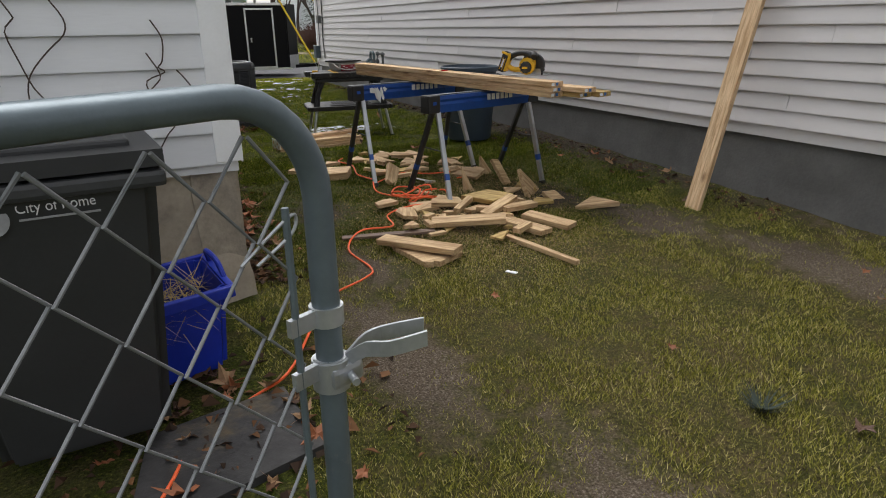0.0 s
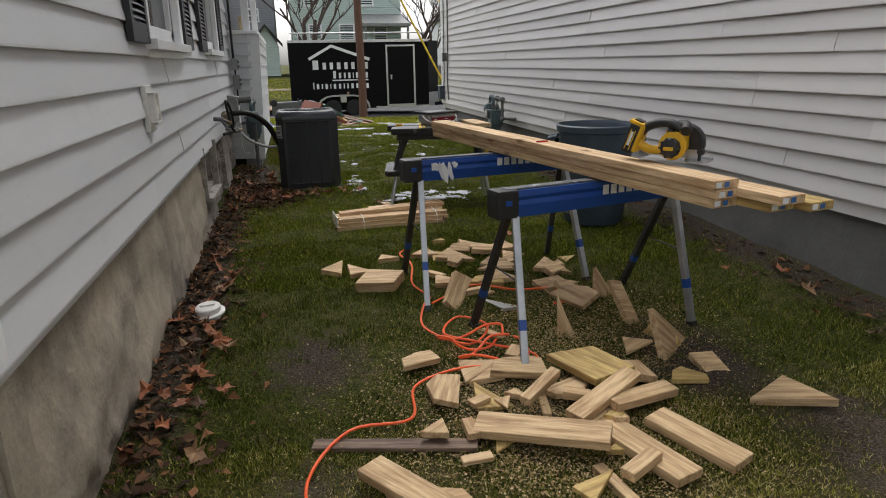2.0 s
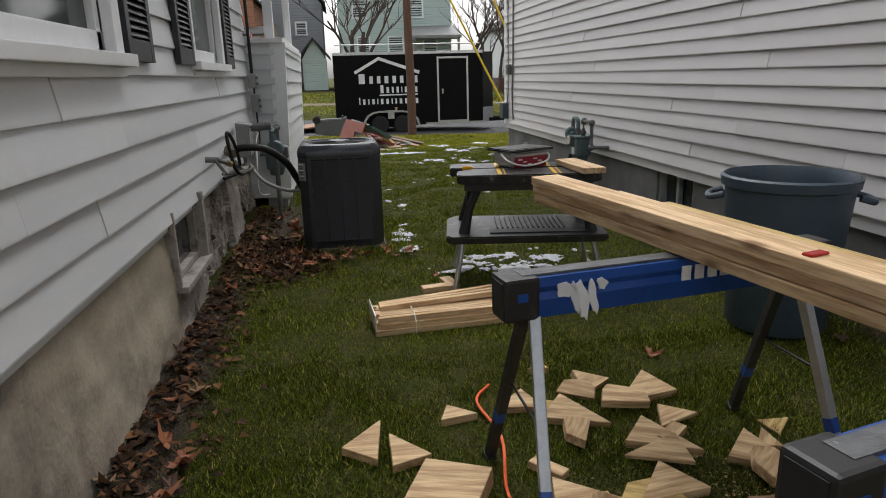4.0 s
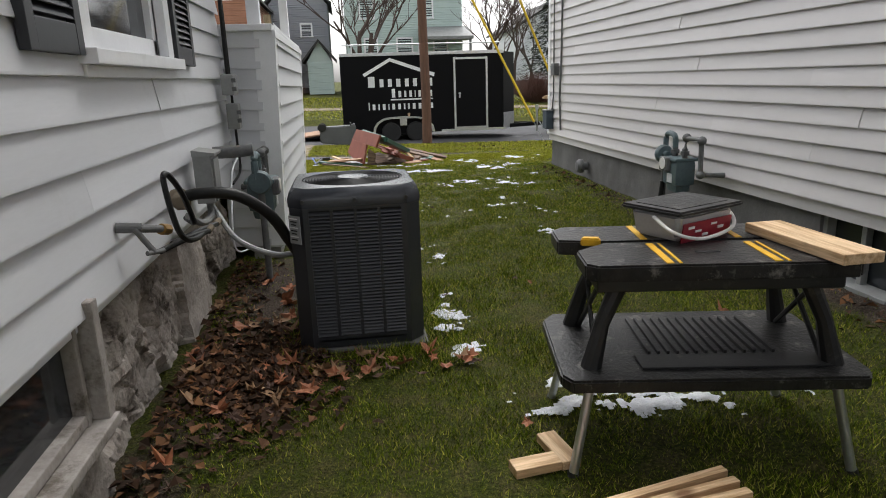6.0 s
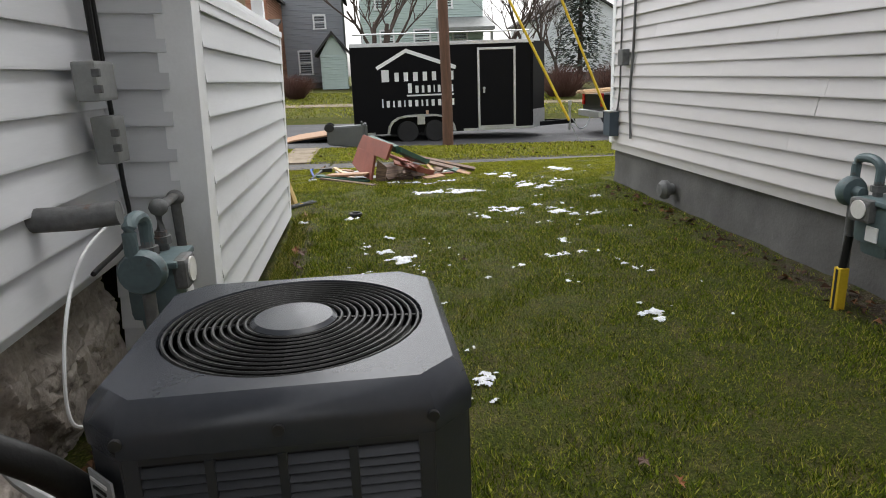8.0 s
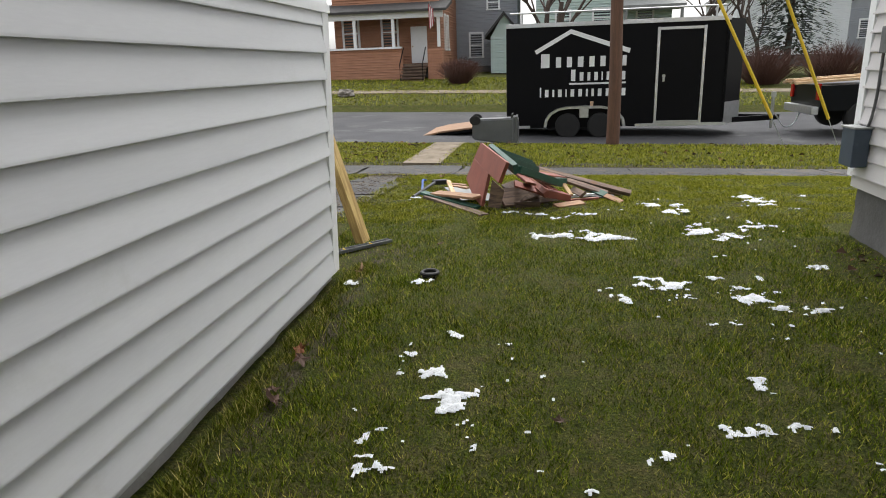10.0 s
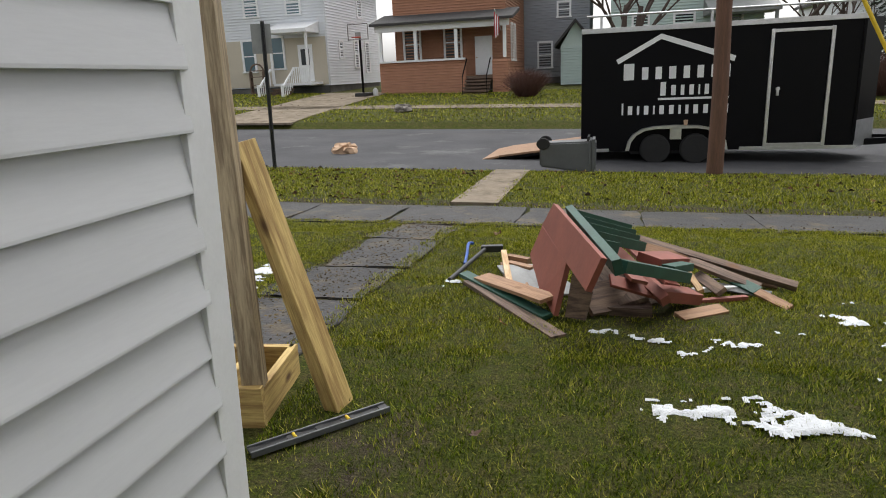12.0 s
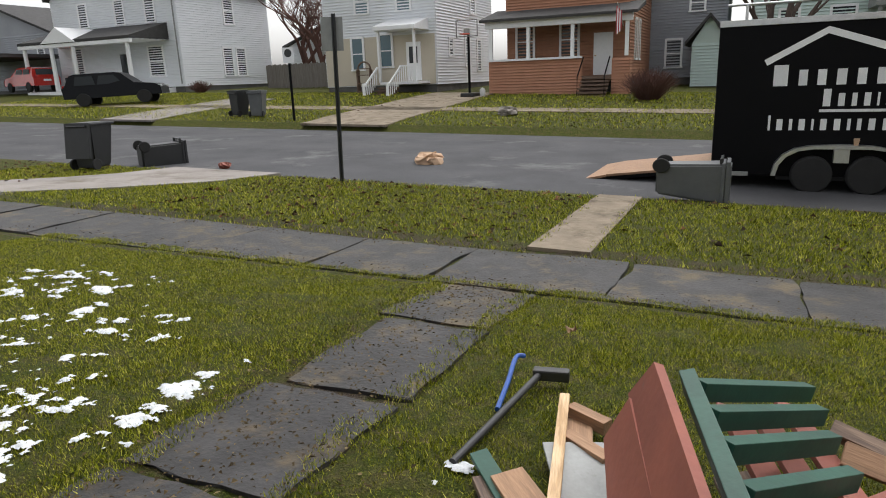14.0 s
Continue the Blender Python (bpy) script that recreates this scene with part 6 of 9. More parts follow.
bx(bm, (LX + 0.056, 5.63, 1.345), (0.014, 0.085, 0.10), bevel=0.003)
part("flap", bm, M["white_plastic"], dv)
bm = B()
rod(bm, (LX + 0.06, 5.63, 1.345), (LX + 0.072, 5.63, 1.345), 0.027)
part("flap_boss", bm, M["white_plastic"], dv)

# orange extension cord
cord = thing("extension_cord", "orange extension cord snaking over the grass", "extension cord")
cpts = [(-0.35, 1.5), (-0.11, 1.95), (-0.01, 2.17), (0.23, 2.39), (0.42, 2.50), (0.62, 2.88), (0.80, 3.22), (1.08, 3.36), (1.19, 3.54), (1.17, 3.92), (1.35, 4.19), (1.62, 4.25), (1.69, 4.52), (1.95, 4.60), (2.27, 4.56), (2.34, 4.70), (2.1, 4.85), (1.95, 5.05), (2.08, 5.25), (2.2, 5.05), (2.05, 4.88), (1.86, 5.15), (1.92, 5.45), (1.99, 5.62), (1.93, 5.9), (1.99, 6.25), (1.96, 6.6), (2.05, 6.75)]
bm = B()
sweep(bm, smooth_path([(x, y, gz(x, y) + 0.018 + 0.02 * (i % 3 == 1)) for i, (x, y) in enumerate(cpts)]), 0.0068, 8)
part("cable", bm, M["cord"], cord, "", True)
bm = B()
cpt2 = [(1.98, 5.5), (2.3, 5.75), (2.55, 5.6), (2.8, 5.55), (3.0, 5.35), (2.7, 5.3)]
sweep(bm, smooth_path([(x, y, gz(x, y) + 0.02) for x, y in cpt2]), 0.0068, 8)
part("cable", bm, M["cord"], cord, "", True)
for k_, (cx, cy) in enumerate(((2.06, 4.86), (2.14, 4.68))):
    bm = B()
    sweep(bm, smooth_path([(cx + (0.17 + 0.03 * math.sin(3 * a + k_)) * math.cos(a + k_), cy + (0.11 + 0.03 * math.cos(2 * a)) * math.sin(a + k_), gz(cx, cy) + 0.03 + 0.035 * (1 + math.sin(2.3 * a + k_))) for a in np.linspace(0, 5.6 + 0.5 * k_, 12)]), 0.0068, 8)
    part("cable", bm, M["cord"], cord, "", True)
sq = thing("speed_square", "grey metal triangular rafter square on the grass", "square", pose(2.36, 5.25, gz(2.36, 5.25) + 0.035, 8, 12, 35))
bm = B()
prism(bm, [(0, 0), (0.18, 0), (0, 0.18)], 0, 0.004)
part("plate", bm, M["alu"], sq)
bm = B()
bx(bm, (0.09, 0.0, 0.0), (0.19, 0.02, 0.02))
part("fence", bm, M["alu"], sq)

# ---------------------------------------------------------------- offcuts


def offcut(poly, x, y, z, yaw, rx=0, ry=0, t=0.038, material="pine_used", label="pale pine offcut lying on the sawdust", name="offcut"):
    bm = B()
    prism(bm, poly, 0, t)
    bmesh.ops.bevel(bm, geom=[e for e in bm.edges], offset=0.0025, segments=1, affect="EDGES")
    return solo(name, bm, M[material], label, "wood offcut", pose(x, y, gz(x, y) + z, rx, ry, yaw), "lumber offcuts")


def rect(l, w):
    return [(-l / 2, -w / 2), (l / 2, -w / 2), (l / 2, w / 2), (-l / 2, w / 2)]


def tri(l, w, k=0.5):
    return [(-l / 2, -w / 2), (l / 2, -w / 2), (-l / 2 + l * k, w / 2)]


offcut(rect(0.60, 0.115), 1.565, 3.66, 0.055, -57, 3, -2, 0.038, label="short pine board offcut lying on top of a wedge")
offcut([(-0.17, 0.22), (-0.11, -0.17), (-0.06, -0.20), (-0.05, -0.175), (-0.02, -0.215), (0.185, -0.12), (0.10, 0.12)], 1.61, 3.60, 0.008, 0, 1, -2, label="broad triangular pine offcut lying flat")
offcut(rect(0.54, 0.14), 2.09, 3.94, 0.065, -31, 4, -4, label="pine board offcut on the heap")
offcut(rect(0.50, 0.14), 2.44, 3.82, 0.02, -70, -3, 2, label="pine board offcut at the edge of the heap")
offcut(rect(0.40, 0.13), 2.69, 3.80, 0.02, -66, 2, 3, label="short pine board offcut on the grass")
offcut([(-0.39, -0.025), (0.39, -0.018), (0.39, 0.018), (-0.39, 0.025)], 2.295, 3.375, 0.012, -83, 0, -1, 0.03, label="long thin ripped pine strip")
offcut(rect(0.66, 0.07), 1.52, 4.07, 0.012, -16, 0, -1, 0.02, "old_wood", "weathered grey strip of lumber")
offcut([(-0.17, -0.09), (0.19, -0.10), (0.02, 0.11)], 3.30, 4.04, 0.012, -24, 4, -5, label="triangular pine offcut on bare earth")
offcut([(-0.2, -0.1), (0.17, -0.11), (0.2, 0.1), (-0.1, 0.12)], 2.51, 4.40, 0.07, -73, 6, -4, 0.038, "treated", "yellowish treated pine offcut with an end tag")
offcut(rect(0.26, 0.05), 2.19, 4.21, 0.10, 38, 6, -8, label="small pine stick on the heap")
offcut(rect(0.44, 0.09), 2.44, 4.10, 0.085, 30, 5, -6, label="pine board offcut on the heap")
offcut(rect(0.36, 0.09), 2.61, 4.09, 0.06, 16, 4, 4, label="pine board offcut on the heap")
offcut([(-0.10, -0.03), (0.04, -0.13), (0.07, 0.16)], 1.44, 6.32, 0.008, 0, 2, 2)
offcut([(-0.05, -0.10), (0.11, -0.04), (-0.05, 0.13)], 1.585, 6.23, 0.008, 0, 2, 2)
offcut([(-0.13, -0.12), (0.13, -0.12), (0.16, 0.1), (-0.1, 0.14)], 1.71, 5.94, 0.01, -20, 3, -3, 0.07, label="thick pine block offcut")
offcut(tri(0.17, 0.12, 0.4), 1.84, 6.5, 0.006, 10)
offcut([(-0.19, -0.06), (0.19, -0.07), (0.12, 0.07), (-0.19, 0.05)], 2.15, 5.60, 0.05, 62, 50, -16, label="pine offcut propped on its edge")
for i, (x, y, s, a, k, up) in enumerate(((2.27, 6.5, 0.24, 20, 0.3, 10), (2.46, 6.6, 0.2, -40, 0.6, 30), (2.62, 6.45, 0.26, -10, 0.2, 6), (2.58, 6.05, 0.26, -30, 0.7, 12), (2.45, 5.80, 0.26, -25, 0.4, 5), (2.93, 5.9, 0.24, 40, 0.5, 20), (2.86, 5.6, 0.22, 0, 0.3, 6), (2.86, 5.3, 0.34, -75, 0.5, 22), (3.13, 4.72, 0.26, -70, 0.3, 50), (2.0, 4.62, 0.28, 30, 0.4, 4), (1.8, 4.42, 0.3, 70, 0.5, 3), (2.2, 4.5, 0.3, -15, 0.6, 6), (1.95, 4.32, 0.26, 120, 0.3, 4), (2.35, 4.28, 0.26, 200, 0.4, 3), (2.72, 4.35, 0.24, 80, 0.5, 5), (2.85, 4.62, 0.2, 20, 0.5, 4), (2.98, 4.28, 0.2, -20, 0.3, 8), (2.3, 6.25, 0.22, 60, 0.7, 8), (2.75, 6.3, 0.2, 15, 0.4, 12), (1.75, 4.7, 0.22, 10, 0.5, 2))):
    offcut(tri(s, s * 0.6, k) if i % 3 == 0 else [(-s * 0.5, -s * 0.28), (s * (0.3 + 0.2 * k), -s * 0.22), (s * 0.34, s * 0.08 * (i % 4)), (s * (k - 0.5), s * 0.27), (-s * 0.42, s * 0.1)], x, y, 0.012 + 0.01 * (i % 4), a, up, 5 * (i % 3 - 1), 0.02 + 0.009 * (i % 3), "pine_used" if i % 4 else "treated", label="wedge-shaped pine offcut among sawdust")


def propped(pts, t, label, material="pine_used"):
    """A sawn piece standing or leaning with one face through the given corners."""
    pts = [Vector(p) for p in pts]
    c = sum(pts, Vector()) / len(pts)
    n = (pts[1] - pts[0]).cross(pts[2] - pts[0]).normalized()
    ux_ = (pts[-1] - pts[0]).normalized()
    m = Matrix((ux_, n.cross(ux_), n)).transposed().to_4x4()
    m.translation = c
    inv = m.inverted()
    bm = B()
    prism(bm, [(inv @ p)[:2] for p in pts], -t / 2, t / 2)
    bmesh.ops.bevel(bm, geom=[e for e in bm.edges], offset=0.0025, segments=1, affect="EDGES")
    solo("offcut", bm, M[material], label, "wood offcut", m, "lumber offcuts")


propped([(2.98, 4.68, 0.30), (2.97, 4.50, 0.06), (3.25, 4.72, 0.05)], 0.038, "tall triangular stringer offcut standing on edge")
propped([(2.96, 5.12, 0.31), (3.02, 4.92, 0.05), (3.10, 4.94, 0.05), (3.04, 5.13, 0.29)], 0.038, "narrow stringer offcut leaning upright")
propped([(3.06, 5.50, 0.27), (3.00, 5.36, 0.07), (3.16, 5.40, 0.07)], 0.038, "pointed stringer offcut standing on edge")
propped([(2.78, 5.48, 0.20), (2.86, 5.20, 0.06), (2.98, 5.38, 0.06), (2.92, 5.52, 0.17)], 0.038, "stringer offcut wedge tipped on edge")
propped([(2.70, 5.68, 0.14), (2.78, 5.42, 0.08), (2.98, 5.56, 0.10), (2.90, 5.72, 0.15)], 0.038, "broad pine offcut lying tilted")
propped([(3.08, 4.46, 0.12), (3.10, 4.30, 0.06), (3.22, 4.26, 0.06), (3.20, 4.44, 0.12)], 0.038, "short pine block tilted in the dirt")
propped([(2.60, 5.02, 0.30), (2.56, 4.90, 0.07), (2.66, 4.86, 0.07)], 0.03, "small upright pine wedge")
for x, y, k, a, up, w in ((2.64, 6.16, 0.25, -20, 6, 0.30), (2.48, 5.86, 0.7, 10, 4, 0.30), (2.98, 5.97, 0.2, -30, 14, 0.28), (2.70, 6.56, 0.9, 15, 5, 0.34), (2.50, 6.68, 0.5, 40, 16, 0.24), (2.36, 6.42, 0.3, -15, 8, 0.30), (2.14, 6.55, 0.6, -5, 10, 0.22), (2.18, 5.86, 0.2, 5, 3, 0.26)):
    offcut(tri(w, w * 0.62, k), x, y, 0.012, a, up, 3, 0.038, label="thick triangular stringer offcut on the grass")
for i in range(34):
    r = random.random
    x, y = 2.15 + random.gauss(0, 0.3), 4.2 + random.gauss(0, 0.3)
    if i > 22:
        x, y = 2.5 + random.gauss(0, 0.35), 5.9 + random.gauss(0, 0.35)
    l = 0.07 + 0.13 * r()
    offcut(rect(l, 0.03 + 0.05 * r()) if i % 2 else tri(l, 0.06 + 0.05 * r(), r()), x, y, 0.006 + 0.05 * r() * (i < 23), 360 * r(), 10 * r() - 5, 10 * r() - 5, 0.012 + 0.026 * r(), "pine_used" if i % 4 else "treated", "small pine scrap in the offcut heap", "wood_scrap")
offcut(rect(0.075, 0.03), 1.93, 3.10, 0.012, -60, 0, 0, 0.006, "vinyl_white", "white paper tag lying in the grass", "paper_tag")
for x, y, a in ((2.12, 8.30, 100), (2.02, 8.22, 8)):
    offcut(rect(0.22, 0.08), x, y, 0.01, a, 0, 0, 0.038, "pine", "small pine block on the grass")

# ---------------------------------------------------------------- air conditioner and utilities
AX, AY, AZ, AW, AH = 1.40, 9.86, gz(1.4, 9.8) + 0.02, 0.69, 0.83
ac = thing("air_conditioner", "charcoal steel air-conditioner condenser with louvred sides", "air conditioner", pose(AX, AY, AZ))
pad = B()
bx(pad, (0, 0, -0.02), (0.73, 0.73, 0.07), bevel=0.01)
solo("equipment_pad", pad, M["found_grey"], "concrete pad under the air conditioner", "pad", pose(AX, AY, AZ - 0.02))
h = AW / 2
c = 0.075
octo = [(-h + c, -h), (h - c, -h), (h, -h + c), (h, h - c), (h - c, h), (-h + c, h), (-h, h - c), (-h, -h + c)]
bm = B()
prism(bm, [(x * 0.955, y * 0.955) for x, y in octo], 0.02, AH - 0.04)
part("coil", bm, M["ac_dark"], ac)
bm = B()
prism(bm, octo, 0.0, 0.045)
part("base_pan", bm, M["ac_paint"], ac)
for i in range(4):
    m = Matrix.Rotation(i * math.pi / 2, 4, "Z")
    bm = B()
    prism(bm, [(h - c, -h - 0.002), (h + 0.002, -h + c), (h - 0.015, -h + c + 0.012), (h - c - 0.012, -h + 0.015)], 0.03, AH - 0.03, m)
    part("corner_post", bm, M["ac_paint"], ac)
    for s in (-1, 1):
        bm = B()
        bx(bm, (s * (h - c - 0.012), -h + 0.006, AH / 2), (0.03, 0.014, AH - 0.07), m)
        part("panel_edge", bm, M["ac_paint"], ac)
    bm = B()
    bx(bm, (0, -h + 0.008, AH - 0.045), (AW - 2 * c, 0.016, 0.03), m)
    bx(bm, (0, -h + 0.008, 0.05), (AW - 2 * c, 0.016, 0.03), m)
    for k in (-1, 0, 1):
        bx(bm, (k * 0.125, -h + 0.004, AH / 2), (0.016, 0.014, AH - 0.12), m)
    pn = part("louvre_panel", bm, M["ac_paint"], ac)
    bm = B()
    n_l = 37
    for j in range(n_l):
        z = 0.075 + j * (AH - 0.155) / (n_l - 1)
        bx(bm, (0, 0, 0), (AW - 2 * c - 0.05, 0.004, 0.019), m @ Matrix.Translation((0, -h + 0.008, z)) @ Matrix.Rotation(radians(-42), 4, "X"))
    o = part("louvres", bm, M["ac_paint"], pn)
    tagged(o, kind="stuff")
bm = B()
n8 = len(octo)
prof = ((1.015, AH - 0.045), (1.02, AH - 0.005), (0.985, AH + 0.035), (0.93, AH + 0.055))
rings = []
for s, z in prof:
    rings.append([bm.verts.new((x * s, y * s, z)) for x, y in octo])
inner = [bm.verts.new((0.285 * math.cos(math.atan2(y, x)), 0.285 * math.sin(math.atan2(y, x)), AH + 0.05)) for x, y in octo]
for a, b in zip(rings, rings[1:]):
    for k in range(n8):
        bm.faces.new((a[k], a[(k + 1) % n8], b[(k + 1) % n8], b[k]))
ring = [bm.verts.new((0.285 * math.cos(k * math.tau / 48), 0.285 * math.sin(k * math.tau / 48), AH + 0.058)) for k in range(48)]
bmesh.ops.delete(bm, geom=inner, context="VERTS")
low = [bm.verts.new((0.278 * math.cos(k * math.tau / 48), 0.278 * math.sin(k * math.tau / 48), AH + 0.03)) for k in range(48)]
for k in range(48):
    bm.faces.new((ring[k], ring[(k + 1) % 48], low[(k + 1) % 48], low[k]))
e1 = [e for e in bm.edges if set(e.verts) <= set(rings[-1])]
e2 = [e for e in bm.edges if set(e.verts) <= set(ring)]
bmesh.ops.bridge_loops(bm, edges=e1 + e2)
part("top_cover", bm, M["ac_top"], ac, "glossy charcoal top cover", True)
bm = B()
rod(bm, (0, 0, AH - 0.10), (0, 0, AH - 0.095), 0.30, seg=32)
part("fan_well", bm, M["ac_dark"], ac)
gd = new("fan_guard")
gd.parent = ac
for k in range(11):
    r = 0.105 + k * 0.0170
    bm = B()
    sweep(bm, [(r * math.cos(a), r * math.sin(a), AH + 0.052 + 0.012 * (1 - r / 0.28)) for a in np.linspace(0, math.tau, 40, endpoint=False)], 0.0042, 6, True)
    part("guard_ring", bm, M["rubber_black"], gd)
for k in range(8):
    a = k * math.tau / 8
    bm = B()
    sweep(bm, [(0.09 * math.cos(a), 0.09 * math.sin(a), AH + 0.056), (0.285 * math.cos(a), 0.285 * math.sin(a), AH + 0.048)], 0.003, 5)
    part("guard_spoke", bm, M["black_plastic"], gd)
bm = B()
lathe(bm, [(0.0, AH + 0.05), (0.092, AH + 0.052), (0.095, AH + 0.060), (0.085, AH + 0.068), (0.0, AH + 0.072)], 36)
part("hub_plate", bm, M["ac_top"], ac, "", True)
for k in range(3):
    a = k * math.tau / 3
    bm = B()
    bx(bm, (0.16, 0, 0), (0.20, 0.11, 0.004), Matrix.Translation((0, 0, AH - 0.02)) @ Matrix.Rotation(a, 4, "Z") @ Matrix.Rotation(radians(22), 4, "X"))
    part("fan_blade", bm, M["ac_dark"], ac)
lbm = Matrix.Translation((-h + 0.034, -h + 0.034, AH - 0.16)) @ Matrix.Rotation(radians(-45), 4, "Z")
bm = B()
bx(bm, (0, -0.012, 0), (0.085, 0.004, 0.15), lbm)
lb = part("data_label", bm, M["label_grey"], ac, "grey printed data label")
for i in range(8):
    bm = B()
    bx(bm, (-0.004, -0.0155, 0.06 - i * 0.016), (0.06 - 0.012 * (i % 3), 0.002, 0.006), lbm)
    part("writing_bar", bm, M["shade_or_print"] if i % 3 else M["vinyl_white"], lb)
for sx in (-h + c, 0.0, h - c):
    bm = B()
    rod(bm, (sx, -h - 0.006, AH - 0.01), (sx, -h - 0.014, AH - 0.01), 0.011)
    part("screw", bm, M["black_plastic"], ac)

# refrigerant line and conduits from the wall to the unit
ln = thing("refrigerant_line", "black insulated refrigerant line arching from the wall", "pipe")
bm = B()
sweep(bm, smooth_path([(0.50, 9.52, 1.02), (0.62, 9.50, 1.06), (0.80, 9.52, 1.04), (0.95, 9.58, 0.92), (1.03, 9.66, 0.76), (1.07, 9.72, 0.66)]), 0.030, 12)
part("insulation", bm, M["rubber_black"], ln, "", True)
bm = B()
bmesh.ops.create_icosphere(bm, subdivisions=3, radius=0.055, matrix=Matrix.Translation((0.53, 9.52, 1.03)))
for v in bm.verts:
    v.co += 0.02 * Vector(noise.noise_vector(v.co * 22))
part("foam_seal", bm, M["walk_conc"], ln, "lumpy foam seal at the wall", True)
wh = thing("electrical_whip", "grey flexible conduit between wall and air conditioner", "conduit")
bm = B()
sweep(bm, smooth_path([(0.55, 10.12, 0.92), (0.58, 10.10, 0.86), (0.72, 9.9, 0.72), (0.92, 9.82, 0.64), (1.06, 9.85, 0.63)]), 0.016, 8)
part("conduit", bm, M["box_grey"], wh, "", True)
bm = B()
sweep(bm, smooth_path([(0.56, 10.05, 0.92), (0.57, 10.0, 0.85), (0.56, 9.8, 0.85), (0.54, 9.60, 0.93)]), 0.020, 8)
part("conduit", bm, M["box_grey"], wh, "", True)
lp = thing("cable_loop", "black cable loop hanging on the siding", "cable")
bm = B()
sweep(bm, smooth_path([(0.50, 9.70, 0.90), (0.57, 9.56, 0.90), (0.60, 9.42, 0.96), (0.60, 9.28, 1.10), (0.58, 9.17, 1.20), (0.57, 9.12, 1.20), (0.58, 9.11, 1.10), (0.60, 9.13, 0.96), (0.62, 9.18, 0.90), (0.63, 9.32, 0.87), (0.63, 9.50, 0.86)]), 0.0135, 8)
part("cable", bm, M["rubber_black"], lp, "", True)
for y0, z0, y1, z1 in ((9.30, 0.89, 9.60, 0.855), (9.50, 0.875, 9.82, 0.845)):
    cb = thing("capped_cable", "black cut cable with a pale cap", "cable", group="cut cables")
    bm = B()
    sweep(bm, smooth_path([(0.52, y0 - 0.2, z0 - 0.02), (0.60, y0, z0 - 0.01), (0.64, y1 - 0.05, z1)]), 0.015, 8)
    part("cable", bm, M["rubber_black"], cb)
    bm = B()
    rod(bm, (0.64, y1 - 0.05, z1), (0.65, y1 - 0.01, z1 + 0.012), 0.017)
    part("cap", bm, M["walk_conc"], cb)
hb = thing("hose_bib", "weathered brass hose bib on the siding", "tap")
bm = B()
rod(bm, (0.47, 8.74, 1.06), (0.56, 8.76, 1.05), 0.021)
rod(bm, (0.55, 8.75, 1.05), (0.59, 8.92, 1.01), 0.016)
rod(bm, (0.54, 8.74, 1.05), (0.60, 8.75, 0.95), 0.012)
rod(bm, (0.58, 8.72, 0.955), (0.62, 8.80, 0.945), 0.010)
part("body", bm, M["pipe_grey"], hb)
bm = B()
rod(bm, (0.59, 8.91, 1.01), (0.60, 8.97, 0.995), 0.024, seg=8)
part("handle", bm, M["brass"], hb)

bxs = thing("disconnect_box", "grey steel electrical disconnect box on the siding", "electrical box", pose(0.565, 10.04, 1.07, 0, 0, 0))
bm = B()
bx(bm, (0, 0, 0), (0.10, 0.19, 0.28), bevel=0.006)
part("body", bm, M["box_grey"], bxs)
bm = B()
prism(bm, [(-0.05, 0.13), (0.075, 0.13), (0.075, 0.145), (-0.05, 0.165)], -0.105, 0.105, Matrix(((1, 0, 0, 0), (0, 0, 1, 0), (0, 1, 0, 0.0), (0, 0, 0, 1))))
part("rain_hood", bm, M["box_grey"], bxs)
bm = B()
bx(bm, (0.055, 0, -0.01), (0.014, 0.15, 0.24), bevel=0.004)
part("cover", bm, M["box_grey"], bxs)
for yy, zz, sy, sz, nm in ((11.24, 1.585, 0.20, 0.15, "cable_box"), (11.30, 1.355, 0.13, 0.19, "phone_box")):
    bb = thing(nm, "grey weathered utility box on the corner", "utility box", pose(0.555, yy, zz))
    bm = B()
    bx(bm, (0, 0, 0), (0.09, sy, sz), bevel=0.012)
    part("body", bm, M["box_grey"], bb)
    for k in (-1, 1):
        bm = B()
        bx(bm, (0.048, -sy / 2 - 0.008, k * 0.03), (0.03, 0.02, 0.03), bevel=0.004)
        part("latch", bm, M["pipe_grey"], bb)
bm = B()
sweep(bm, [(0.53, 11.36, 3.6), (0.53, 11.36, 1.66)], 0.014, 8)
sweep(bm, smooth_path([(0.53, 11.40, 3.6), (0.535, 11.41, 1.6), (0.54, 11.40, 1.2), (0.55, 11.35, 0.95), (0.56, 10.9, 0.9)]), 0.010, 8)
solo("service_cables", bm, M["rubber_black"], "dark service cables running down the house corner", "cable", smooth=True)
bm = B()
sweep(bm, smooth_path([(0.56, 11.2, 1.05), (0.58, 10.8, 1.0), (0.60, 10.55, 0.85), (0.6, 10.45, 0.6), (0.62, 10.5, 0.5), (0.66, 10.8, 0.45)]), 0.006, 6)
solo("white_wire", bm, M["vinyl_white"], "thin white wire drooping from the wall", "cable", smooth=True)


